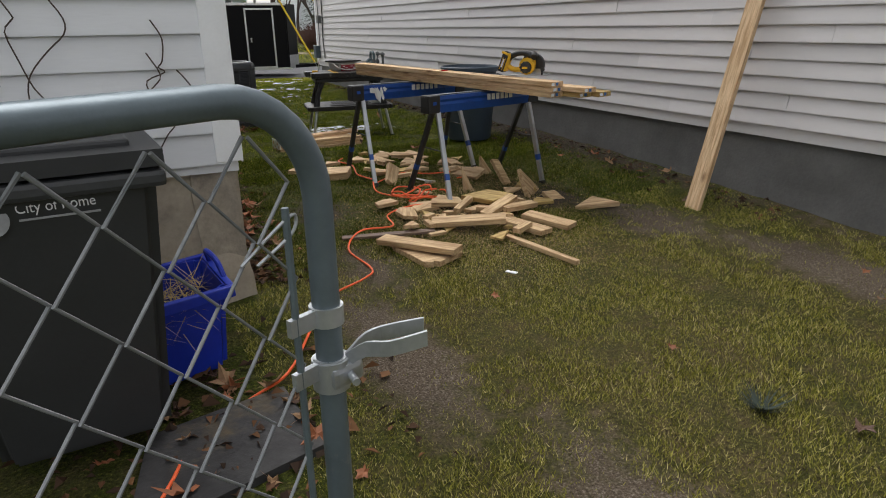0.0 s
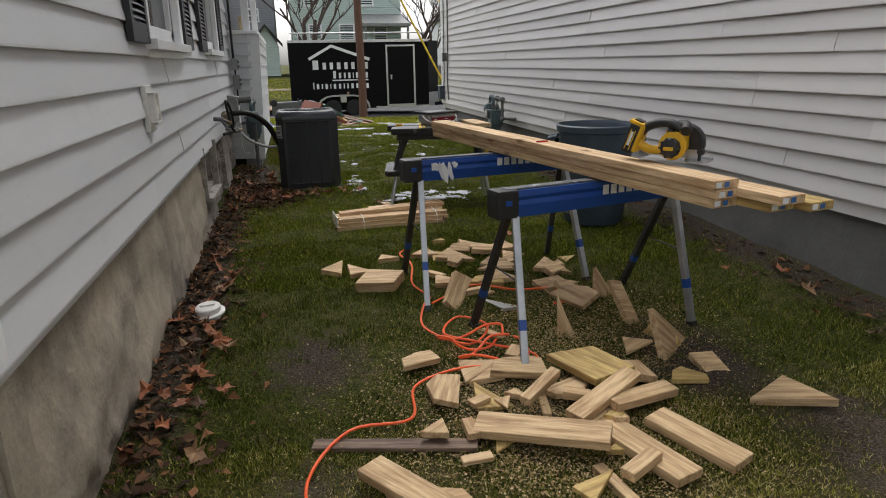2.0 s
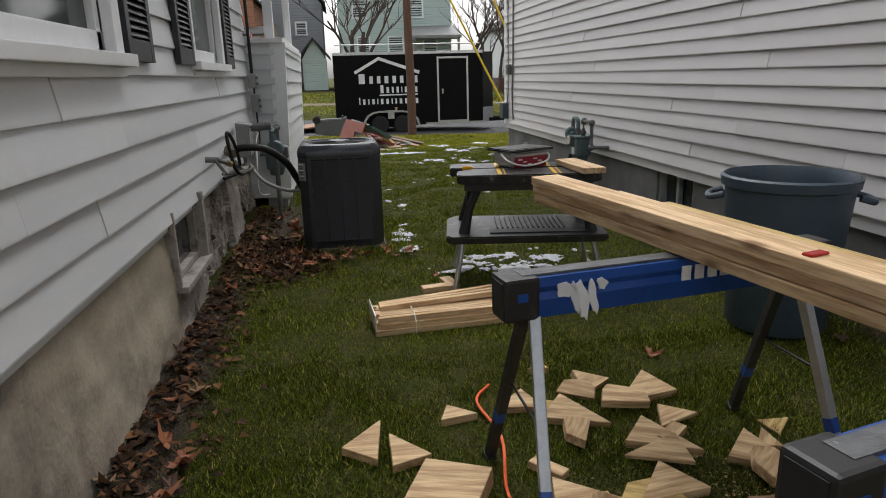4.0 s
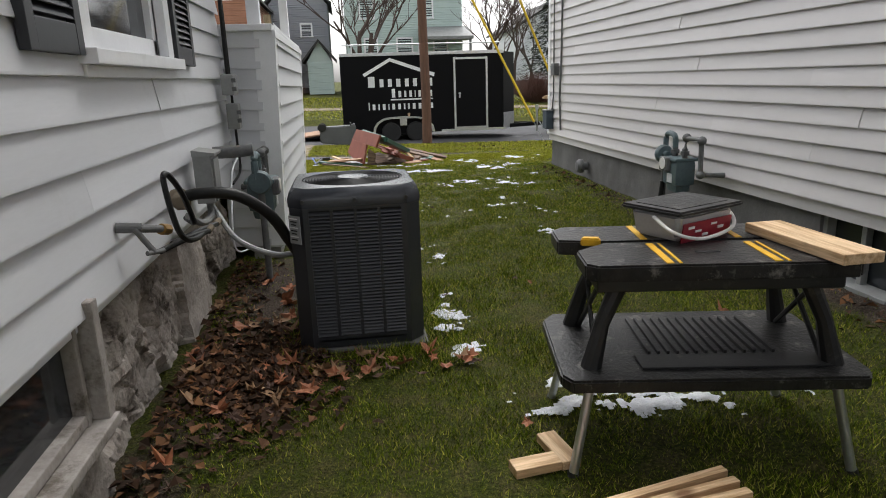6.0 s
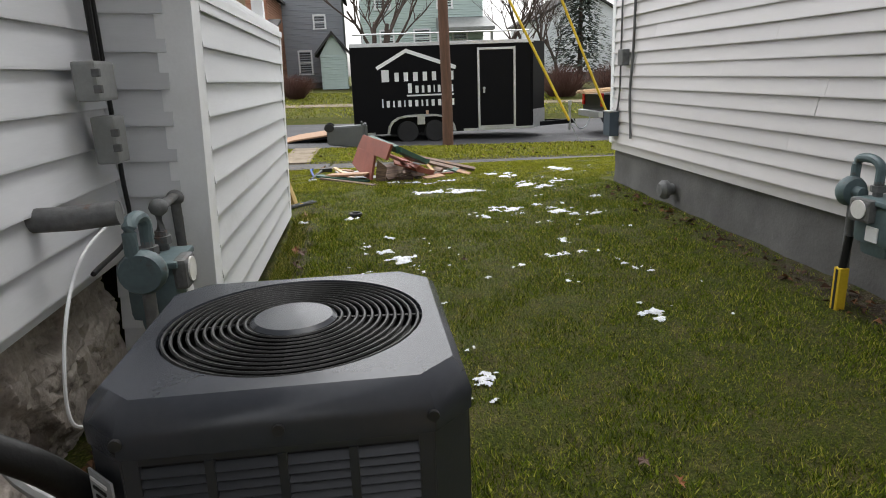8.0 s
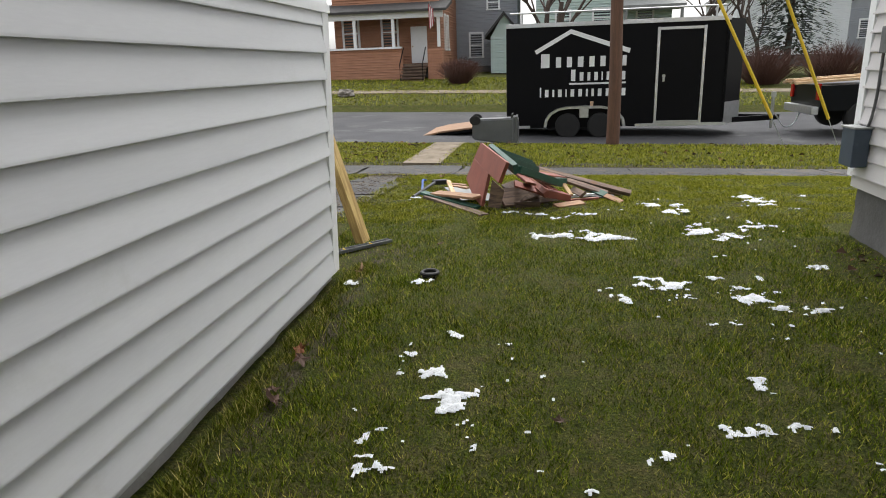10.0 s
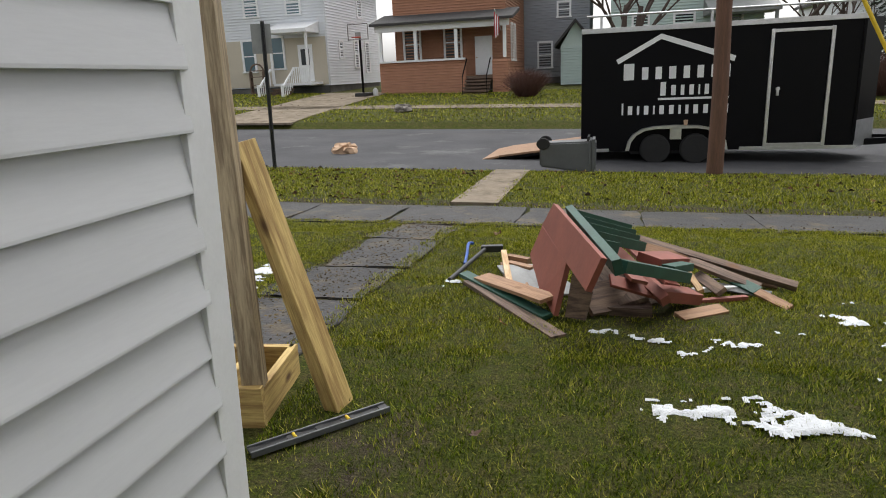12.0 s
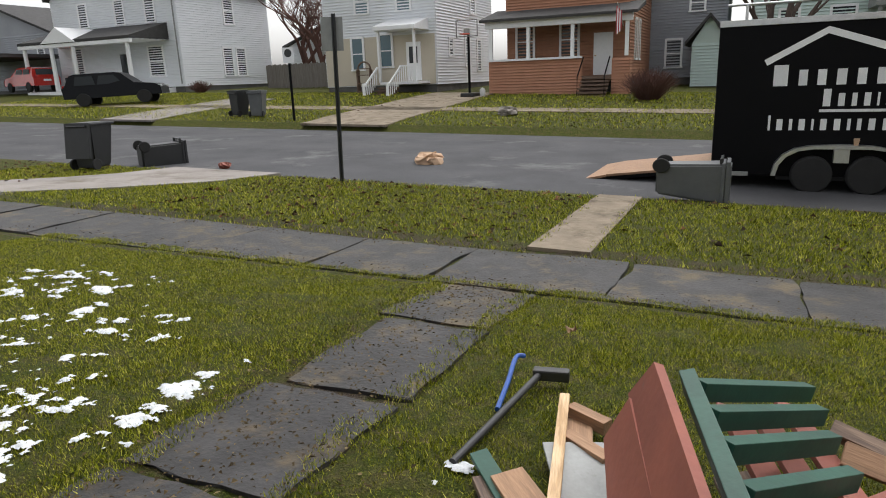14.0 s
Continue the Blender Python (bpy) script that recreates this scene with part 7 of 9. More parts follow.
def gas_meter(label, m, side):
    """Gas meter body with head, index, regulator and piping; local +x out from the wall."""
    g = thing("gas_meter", label, "gas meter", m, group="gas meters")
    bm = B()
    bx(bm, (0.20, 0, -0.02), (0.17, 0.22, 0.20), bevel=0.035)
    bx(bm, (0.20, 0, -0.13), (0.13, 0.17, 0.10), bevel=0.04)
    body = part("body", bm, M["meter_green"], g, "", True)
    bm = B()
    bx(bm, (0.20, 0, 0.085), (0.19, 0.24, 0.025), bevel=0.008)
    part("flange", bm, M["meter_green"], body)
    bm = B()
    bx(bm, (0.295, side * 0.04, 0.045), (0.05, 0.13, 0.11), bevel=0.015)
    ix = part("index_cover", bm, M["pipe_grey"], body)
    bm = B()
    rod(bm, (0.31, side * 0.04, 0.05), (0.325, side * 0.04, 0.05), 0.045, seg=16)
    part("dial_window", bm, M["white_plastic"], ix)
    bm = B()
    bx(bm, (0.288, -side * 0.02, -0.06), (0.006, 0.07, 0.07))
    part("label", bm, M["vinyl_white"], body)
    for s in (-1, 1):
        bm = B()
        rod(bm, (0.20, s * 0.075, 0.09), (0.20, s * 0.075, 0.17), 0.022)
        rod(bm, (0.20, s * 0.075, 0.12), (0.20, s * 0.075, 0.15), 0.034, seg=8)
        part("union", bm, M["pipe_grey"], g)
    bm = B()
    sweep(bm, smooth_path([(0.20, side * 0.075, 0.16), (0.20, side * 0.08, 0.24), (0.20, side * 0.14, 0.27), (0.20, side * 0.22, 0.25), (0.20, side * 0.23, 0.12)]), 0.022, 10)
    part("inlet_pipe", bm, M["meter_green"], g, "", True)
    bm = B()
    sweep(bm, [(0.20, -side * 0.075, 0.16), (0.20, -side * 0.085, 0.25), (0.20, -side * 0.30, 0.26), (0.20, -side * 0.31, 0.0), (0.02, -side * 0.33, -0.01)], 0.021, 10)
    part("outlet_pipe", bm, M["pipe_grey"], g, "", True)
    for p in ((0.20, -side * 0.09, 0.255), (0.20, -side * 0.305, 0.25), (0.20, -side * 0.31, 0.0)):
        bm = B()
        bmesh.ops.create_icosphere(bm, subdivisions=2, radius=0.034, matrix=Matrix.Translation(p))
        part("elbow", bm, M["pipe_grey"], g, "", True)
    bm = B()
    lathe(bm, [(0.0, -0.03), (0.065, -0.03), (0.075, -0.012), (0.075, 0.012), (0.065, 0.03), (0.03, 0.035), (0.028, 0.08), (0.0, 0.085)], 20, Matrix.Translation((0.22, side * 0.22, 0.10)) @ Matrix.Rotation(radians(side * 90), 4, "X"))
    part("regulator", bm, M["meter_green"], g, "", True)
    bm = B()
    rod(bm, (0.22, side * 0.20, 0.06), (0.22, side * 0.20, -0.62), 0.021)
    part("riser", bm, M["pipe_grey"], g, "", True)
    return g


gas_meter("blue-green gas meter with grey pipes on the white house", pose(RX, 11.50, 0.74, 0, 0, 180) @ Matrix.Diagonal((1.12, 1.15, 1.12, 1)), -1)
gas_meter("green gas meter crowded behind the air conditioner", pose(0.50, 11.10, 0.80, 0, 0, 0) @ Matrix.Diagonal((1.15, 1.15, 1.1, 1)), -1)
bm = B()
sweep(bm, [(0.45, 10.75, 1.14), (0.60, 10.75, 1.14), (0.74, 10.76, 1.15)], 0.042, 12)
solo("gas_stub_pipe", bm, M["pipe_grey"], "rusty pipe stub through the siding", "pipe", smooth=True)
ms = thing("marker_post", "yellow plastic gas riser guard in the grass", "marker post", pose(4.20, 11.68, gz(4.2, 11.7)))
bm = B()
bx(bm, (0, 0, 0.12), (0.055, 0.055, 0.30), bevel=0.006)
part("guard", bm, M["yellow_pipe"], ms)
bm = B()
bx(bm, (-0.0285, 0, 0.12), (0.003, 0.016, 0.28))
part("stripe", bm, M["shade_or_print"], ms)
bm = B()
rod(bm, (0, 0, 0.25), (0.02, 0, 0.45), 0.022)
part("pipe", bm, M["rubber_black"], ms)
sp = thing("sump_outlet", "grey round vent outlet on the foundation", "vent pipe")
bm = B()
lathe(bm, [(0.0, 0.0), (0.055, 0.0), (0.055, 0.05), (0.09, 0.06), (0.095, 0.10), (0.06, 0.14), (0.0, 0.145)], 24, pose(RX + 0.02, 14.40, 0.40, 0, -90, 0))
part("hood", bm, M["pipe_grey"], sp, "", True)
mb = thing("service_box", "blue-grey service box at the house corner", "utility box", pose(RX - 0.07, 15.83, 0.93))
bm = B()
bx(bm, (0, 0, 0), (0.11, 0.20, 0.27), bevel=0.008)
part("body", bm, M["barrel"], mb)
bm = B()
bx(bm, (0, 0, 0.142), (0.13, 0.22, 0.012))
part("cap", bm, M["box_grey"], mb)
mb = thing("service_box", "small dark cable box high on the corner", "utility box", pose(RX - 0.06, 15.55, 1.66))
bm = B()
bx(bm, (0, 0, 0), (0.08, 0.14, 0.17), bevel=0.01)
part("body", bm, M["pipe_grey"], mb)
bm = B()
sweep(bm, smooth_path([(RX - 0.03, 15.35, 4.0), (RX - 0.03, 15.36, 1.9), (RX - 0.035, 15.40, 1.3), (RX - 0.03, 15.35, 0.80)]), 0.014, 8)
sweep(bm, smooth_path([(RX - 0.03, 15.72, 4.0), (RX - 0.03, 15.70, 1.7), (RX - 0.03, 15.72, 1.2), (RX - 0.04, 15.8, 1.0)]), 0.010, 8)
solo("service_cables", bm, M["pipe_grey"], "grey service cables stapled down the white siding", "cable", smooth=True)

# ---------------------------------------------------------------- gate, carts and bin by the gate
GP = Vector((0.125, 0.675, 0))
GU = Vector((-0.90, -0.435, 0)).normalized()
GW, GT = 0.95, 1.428


def gp(u, z):
    return (GP + GU * u) + Vector((0, 0, z))


gate = thing("chain_link_gate", "open chain-link gate with a grey tube frame and fork latch", "gate")
arc = [gp(0.115 - 0.115 * math.cos(a), GT - 0.12 + 0.12 * math.sin(a)) for a in np.linspace(0, math.pi / 2, 9)]
bm = B()
sweep(bm, [gp(0, 0.12), *arc, gp(GW - 0.1, GT)] + [gp(GW, GT - 0.1), gp(GW, 0.12)], 0.0172, 16)
sweep(bm, [gp(0, 0.14), gp(GW, 0.14)], 0.0172, 12)
part("frame", bm, M["gate_tube"], gate, "", True)
N = Vector((-GU.y, GU.x, 0))
fab = new("chain_link_mesh")
fab.parent = gate
S = 0.102
k = 0
u = 0.088
while u < GW - 0.02:
    pts = []
    z, side = 1.391, 0
    j = 0
    while z > 0.2:
        uu = u + (S / 2 if j % 2 else 0) * (1)
        pts.append(gp(min(uu, GW - 0.015), z) + N * (0.004 if j % 2 else -0.004))
        z -= 0.056
        j += 1
    bm = B()
    sweep(bm, pts, 0.0024, 6)
    part("wire", bm, M["wire"], fab)
    pts = [gp(max(0.015, u - (S / 2 if j % 2 else 0)), 1.391 - j * 0.056) + N * (-0.004 if j % 2 else 0.004) for j in range(len(pts))]
    bm = B()
    sweep(bm, pts, 0.0024, 6)
    part("wire", bm, M["wire"], fab)
    u += S
bm = B()
sweep(bm, [gp(0.045, 0.18), gp(0.047, GT - 0.12)], 0.0045, 6)
part("tension_bar", bm, M["gate_tube"], gate)
bm = B()
sweep(bm, smooth_path([gp(0.11, GT - 0.17), gp(0.06, GT - 0.14), gp(0.035, GT - 0.13), gp(0.04, GT - 0.15), gp(0.09, GT - 0.175)]), 0.002, 6)
part("tie_wire", bm, M["steel"], gate)
for zz in (1.165, 1.095):
    bm = B()
    lathe(bm, [(0.0175, -0.012), (0.021, -0.012), (0.021, 0.012), (0.0175, 0.012)], 18, Matrix.Translation(gp(0, zz)))
    bx(bm, (0, 0, 0), (0.045, 0.008, 0.022), Matrix.Translation(gp(0.035, zz)) @ Matrix.Rotation(math.atan2(GU.y, GU.x), 4, "Z"))
    part("tension_band", bm, M["steel"], gate, "", True)
lt = new("fork_latch")
lt.parent = gate
bm = B()
lathe(bm, [(0.018, -0.02), (0.0235, -0.02), (0.0235, 0.02), (0.018, 0.02)], 18, Matrix.Translation(gp(0, 1.085)))
part("collar", bm, M["steel"], lt, "", True)
FX = Vector((0.93, -0.36, 0))
for s in (-1, 1):
    bm = B()
    P = [gp(0, 1.10) + FX * 0.02, gp(0, 1.12) + FX * 0.045 + Vector((s * 0.004, s * 0.012, 0)), gp(0, 1.125) + FX * 0.075 + Vector((s * 0.008, s * 0.022, 0)), gp(0, 1.13) + FX * 0.12 + Vector((s * 0.006, s * 0.018, 0.004))]
    way = smooth_path(P, 3)
    rings = []
    for k, q in enumerate(way):
        v = (way[min(k + 1, len(way) - 1)] - way[max(k - 1, 0)]).normalized()
        n_ = Vector((-v.y, v.x, 0)).normalized() * 0.002
        rings.append([bm.verts.new(q + a * n_ + Vector((0, 0, b * 0.01))) for a, b in ((-1, -1), (1, -1), (1, 1), (-1, 1))])
    for ra, rb in zip(rings, rings[1:]):
        for k in range(4):
            bm.faces.new((ra[k], ra[(k + 1) % 4], rb[(k + 1) % 4], rb[k]))
    bm.faces.new(rings[0][::-1])
    bm.faces.new(rings[-1])
    part("fork", bm, M["steel"], lt)
bm = B()
bx(bm, (0, 0, 0), (0.05, 0.05, 0.03), Matrix.Translation(gp(-0.01, 1.085)) @ Matrix.Rotation(0.4, 4, "Z"), bevel=0.008)
rod(bm, gp(0.0, 1.085) + Vector((0.02, -0.04, 0)), gp(0.0, 1.085) + Vector((0.02, 0.04, 0)), 0.005)
part("clamp", bm, M["steel"], lt)


def wheeled_cart(name, label, m, material="cart", lid_open=False, text=False, s=1.0):
    """Wheeled waste cart; local front faces -y."""
    g = thing(name, label, "waste cart", m)
    bm = B()
    prism(bm, [(-0.30, -0.36), (0.30, -0.36), (0.30, 0.34), (-0.30, 0.34)], 0.05, 1.02)
    for v in bm.verts:
        if v.co.z < 0.2:
            v.co.x *= 0.80
            v.co.y = v.co.y * 0.74 + 0.06
    bmesh.ops.bevel(bm, geom=[e for e in bm.edges], offset=0.035, segments=3, affect="EDGES")
    part("body", bm, M[material], g, "", True)
    bm = B()
    bx(bm, (0, -0.01, 0.985), (0.64, 0.75, 0.05), bevel=0.015)
    part("rim", bm, M[material], g)
    bm = B()
    lm = pose(0, 0.38, 1.02, 98 if lid_open else 0) @ Matrix.Translation((0, -0.36, 0.02))
    prism(bm, [(-0.32, -0.40), (0.32, -0.40), (0.32, 0.36), (-0.32, 0.36)], -0.02, 0.03, lm)
    bx(bm, (0, 0, 0.035), (0.5, 0.58, 0.03), lm, bevel=0.01)
    part("lid", bm, M["cart_dark"] if material != "cart_grey" else M["cart_grey"], g)
    bm = B()
    rod(bm, (-0.24, 0.42, 0.95), (0.24, 0.42, 0.95), 0.016)
    for sx in (-0.24, 0.24):
        bx(bm, (sx, 0.38, 0.95), (0.03, 0.1, 0.05))
    part("handle", bm, M["cart_dark"], g)
    for sx in (-0.29, 0.29):
        w = new("wheel")
        w.parent = g
        w.location = (sx, 0.30, 0.125)
        w.rotation_euler = (0, radians(90), 0)
        bm = B()
        lathe(bm, [(0.05, -0.028), (0.115, -0.028), (0.125, -0.015), (0.125, 0.015), (0.115, 0.028), (0.05, 0.028)], 22)
        part("tyre", bm, M["tyre"], w, "", True)
        bm = B()
        lathe(bm, [(0.0, -0.015), (0.08, -0.02), (0.08, 0.02), (0.0, 0.015)], 18)
        part("rim", bm, M["cart_grey"], w, "", True)
    return g


ct = wheeled_cart("waste_cart", "dark charcoal municipal waste cart standing behind the gate", pose(-0.335, 2.42, gz(-0.3, 2.4) + 0.03, 0, 0, 4) @ Matrix.Diagonal((1.08, 1.05, 1.02, 1)), "cart")
cu = bpy.data.curves.new("lettering", "FONT")
cu.body = "City of Rome"
cu.size = 0.052
cu.extrude = 0.0006
tx = new("lettering", cu)
cu.materials.append(M["vinyl_white"])
tx.parent = ct
tx.matrix_local = pose(-0.05, -0.349, 0.925, 86.5, 0, 0) @ Matrix.Diagonal((0.66, 0.8, 1, 1))
bm = B()
bx(bm, (0.05, -0.346, 0.905), (0.19, 0.002, 0.006), pose(0, 0, 0, 0))
part("writing_bar", bm, M["label_grey"], ct)
bm = B()
lathe(bm, [(0.038, 0.0), (0.045, 0.0), (0.045, 0.003), (0.038, 0.003)], 24, pose(-0.11, -0.344, 0.91, 86.5))
lathe(bm, [(0.0, 0.0), (0.030, 0.0), (0.030, 0.002), (0.0, 0.002)], 24, pose(-0.11, -0.345, 0.91, 86.5))
part("seal", bm, M["label_grey"], ct, "round pale town seal")

bb = thing("recycling_bin", "bright blue open recycling bin full of dry stalks and leaves", "recycling bin", pose(-0.03, 2.80, gz(0, 2.8) + 0.02, 3, -4, 8))
bm = B()
prism(bm, [(-0.26, -0.19), (0.26, -0.19), (0.26, 0.19), (-0.26, 0.19)], 0, 0.40)
for v in bm.verts:
    if v.co.z < 0.1:
        v.co.x *= 0.82
        v.co.y *= 0.82
bmesh.ops.delete(bm, geom=[f for f in bm.faces if f.calc_center_median().z > 0.39], context="FACES")
bmesh.ops.bevel(bm, geom=[e for e in bm.edges if len(e.link_faces) == 2], offset=0.03, segments=3, affect="EDGES")
bmesh.ops.solidify(bm, geom=list(bm.faces), thickness=0.006)
part("tub", bm, M["blue_bin"], bb, "", True)
bm = B()
for (x, y), (l, w) in (((0, -0.205), (0.57, 0.03)), ((0, 0.205), (0.57, 0.03)), ((-0.275, 0), (0.03, 0.38)), ((0.275, 0), (0.03, 0.38))):
    bx(bm, (x, y, 0.385), (l, w, 0.05), bevel=0.006)
part("rim", bm, M["blue_bin"], bb)
bm = B()
sweep(bm, smooth_path([(0.28, -0.1, 0.40), (0.27, -0.05, 0.47), (0.26, 0.06, 0.48), (0.28, 0.12, 0.40)]), 0.012)
part("handle", bm, M["blue_bin"], bb)
bm = B()
for i in range(260):
    a = random.random() * math.tau
    p0 = Vector((random.uniform(-0.22, 0.22), random.uniform(-0.15, 0.15), random.uniform(0.26, 0.36)))
    p1 = p0 + Vector((math.cos(a) * 0.2, math.sin(a) * 0.2, random.uniform(-0.08, 0.13)))
    w = Vector((-math.sin(a), math.cos(a), 0)) * 0.003
    bm.faces.new([bm.verts.new(p0 - w), bm.verts.new(p0 + w), bm.verts.new(p1)])
tagged(part("dry_stalk_tangle", bm, M["straw"], bb, "tangled dry stalks"), kind="stuff")
bm = B()
prism(bm, [(-0.25, 1.75), (0.42, 1.95), (0.38, 2.42), (-0.15, 2.30)], 0.0, gz(0, 2) + 0.035)
solo("stepping_slab", bm, M["bluestone"], "dark mossy stone slab by the gate", "slab", kind="structure")
vine = thing("vine", "bare dead vine stems clinging to the grey siding", "vine")
for i in range(22):
    x = random.uniform(-1.6, 0.1)
    z = random.uniform(0.9, 1.25)
    pts = [(x, 3.37, z)]
    for j in range(7):
        x += random.uniform(-0.06, 0.10)
        z += random.uniform(0.02, 0.12)
        pts.append((min(x, 0.34), 3.365 - 0.02 * random.random(), z))
    bm = B()
    sweep(bm, smooth_path(pts, 3), 0.0035, 5)
    part("stem", bm, M["twig"], vine)

# ---------------------------------------------------------------- front yard: demolished steps, new post, boards


def scrap(parent, name, p0, p1, w, t, material, roll=0, label=""):
    """A board between two points, width w, thickness t."""
    a, b = Vector(p0), Vector(p1)
    v = b - a
    bm = B()
    bx(bm, (0, 0, 0), (v.length, w, t), bevel=0.003)
    o = part(name, bm, M[material], parent, label)
    m = Matrix.Translation((a + b) / 2) @ v.to_track_quat("X", "Z").to_matrix().to_4x4() @ Matrix.Rotation(radians(roll), 4, "X")
    if parent:
        o.matrix_local = m
    else:
        o.matrix_world = m
    return o


G = gz(2, 17.2)
st = thing("broken_steps", "torn-out red and green painted wooden steps lying on their side", "steps")
# two red side panels standing on edge


def slab(name, pts, t, material, label=""):
    """A flat panel through corner points with thickness."""
    pts = [Vector(p) for p in pts]
    n = (pts[1] - pts[0]).cross(pts[2] - pts[0]).normalized() * t
    bm = B()
    lo = [bm.verts.new(p) for p in pts]
    hi = [bm.verts.new(p + n) for p in pts]
    k = len(pts)
    bm.faces.new(lo[::-1])
    bm.faces.new(hi)
    for i in range(k):
        bm.faces.new((lo[i], lo[(i + 1) % k], hi[(i + 1) % k], hi[i]))
    return part(name, bm, M[material], st, label)


slab("side_panel", [(1.600, 17.715, 0.765), (1.505, 17.84, 0.572), (1.858, 16.505, 0.555), (1.932, 16.465, 0.745)], 0.032, "red_paint", "barn-red panel")
slab("side_panel", [(1.515, 17.78, 0.59), (1.415, 17.88, 0.355), (1.505, 17.50, 0.29), (1.545, 17.32, 0.262), (1.660, 16.94, 0.25), (1.728, 17.00, 0.555)], 0.03, "red_paint", "barn-red panel")
slab("side_panel", [(1.74, 17.02, 0.50), (1.70, 16.98, 0.24), (1.82, 16.96, 0.23), (1.86, 16.98, 0.40)], 0.025, "old_wood", "dark end board in the gap")
# green ladder frame: stringers and treads, sloping away from the panel
U = Vector((0.43, 0.72, -0.28))
SA, SB = Vector((1.680, 17.73, 0.715)), Vector((1.985, 16.56, 0.675))
scrap(st, "stringer", SA, SB, 0.05, 0.085, "green_paint", 14)
for f_, l_, w_ in ((0.03, 0.88, 0.05), (0.17, 0.84, 0.05), (0.31, 0.78, 0.05), (0.47, 0.74, 0.05), (0.63, 0.20, 0.05), (0.94, 0.92, 0.10)):
    p = SA.lerp(SB, f_) + Vector((0.02, 0, -0.01))
    scrap(st, "tread", p, p + U * l_, w_, 0.065, "green_paint", 4, "dark green painted tread")
# red cross pieces seen between the treads
for f_, dz in ((0.30, -0.13), (0.56, -0.15), (0.80, -0.12)):
    a, b = SA + U * f_ + Vector((0, 0.06, dz)), SB + U * f_ + Vector((0, 0.22, dz))
    scrap(st, "cross_slat", a, b, 0.10, 0.022, "red_paint", -16, "barn-red slat under the treads")
for p0, p1, w, t, m_, rl in (((2.19, 17.50, 0.45), (2.40, 17.82, 0.37), 0.17, 0.06, "red_paint", 8), ((1.95, 17.02, 0.46), (2.22, 17.10, 0.36), 0.10, 0.02, "red_paint", 25), ((2.06, 17.32, 0.45), (2.26, 16.98, 0.36), 0.06, 0.06, "red_paint", 30), ((2.20, 17.12, 0.36), (2.46, 17.40, 0.25), 0.13, 0.07, "red_paint", 10), ((2.30, 17.40, 0.42), (2.44, 17.62, 0.38), 0.09, 0.05, "green_paint", 0), ((1.80, 17.10, 0.30), (2.35, 17.62, 0.24), 0.22, 0.03, "old_wood", 40), ((1.86, 17.9, 0.30), (2.10, 17.2, 0.26), 0.18, 0.03, "old_wood", 15), ((2.42, 17.86, 0.34), (2.52, 17.52, 0.24), 0.04, 0.03, "pine_end", 20)):
    scrap(st, "broken_plank", p0, p1, w, t, m_, rl)
# Low wooden block added to stand for the shadow under the pile.
bm = B()
bx(bm, (2.06, 17.36, 0.22), (0.28, 0.46, 0.06), pose(0, 0, 0))
part("dark_underside", bm, M["old_wood"], st)
# loose boards round the pile
for p0, p1, w, t, m_, lab, rl in (
        ((0.97, 17.70, G + 0.0), (1.68, 16.70, G + 0.02), 0.10, 0.03, "old_wood", "weathered brown board with nails in the grass", 0),
        ((0.90, 17.82, G + 0.02), (1.595, 16.97, G + 0.035), 0.075, 0.03, "green_paint", "green painted rail lying in the grass", 8),
        ((1.06, 17.70, G + 0.04), (1.60, 17.02, G + 0.13), 0.13, 0.025, "plywood", "raw broken board", 6),
        ((1.18, 18.30, G - 0.03), (1.36, 17.45, G + 0.02), 0.16, 0.025, "plywood", "raw rust-stained board", 0),
        ((1.115, 18.38, G + 0.04), (1.325, 17.32, G + 0.075), 0.045, 0.035, "pine", "thin pale strip of wood", 0),
        ((1.15, 18.34, G + 0.0), (1.34, 18.24, G + 0.0), 0.06, 0.06, "plywood", "short broken block", 0),
        ((1.20, 18.05, G + 0.03), (1.40, 17.92, G + 0.03), 0.06, 0.06, "plywood", "short broken block", 0),
        ((2.15, 18.12, 0.425), (3.16, 17.84, 0.19), 0.06, 0.045, "old_wood", "long split weathered board", 25),
        ((2.18, 18.02, 0.39), (3.06, 17.92, 0.18), 0.09, 0.025, "plywood", "rust-brown splintered board", 40),
        ((2.30, 18.10, 0.36), (2.90, 17.70, 0.22), 0.07, 0.03, "old_wood", "dark brown split board", 20),
        ((2.64, 17.97, 0.265), (2.88, 17.64, 0.215), 0.075, 0.025, "green_paint", "splintered green board", 25),
        ((2.86, 17.66, 0.215), (3.02, 17.42, 0.185), 0.06, 0.02, "plywood", "pale torn end of a board", 25),
        ((2.48, 17.66, 0.20), (2.82, 17.76, 0.20), 0.035, 0.03, "vinyl_white", "white painted strip", 0),
        ((2.50, 17.45, 0.20), (2.80, 17.56, 0.20), 0.04, 0.025, "red_paint", "short red board", 0),
        ((2.55, 17.95, 0.22), (2.64, 17.5, 0.25), 0.07, 0.03, "old_wood", "short grey board", 40),
        ((2.35, 17.12, 0.2), (2.62, 17.3, 0.2), 0.10, 0.045, "plywood", "broken block with red paint", 10),
        ((2.60, 17.8, 0.2), (2.95, 17.62, 0.2), 0.08, 0.012, "pipe_grey", "bent grey metal flashing", 15),
        ((2.50, 17.9, 0.2), (2.9, 17.95, 0.2), 0.08, 0.012, "pipe_grey", "bent grey metal flashing", -15)):
    o = scrap(None, "demolition_board", p0, p1, w, t, m_, rl)
    tagged(o, lab + " among the debris", "board", "demolition debris")
bm = B()
bx(bm, (0, 0, 0), (0.42, 0.62, 0.012), bevel=0.004)
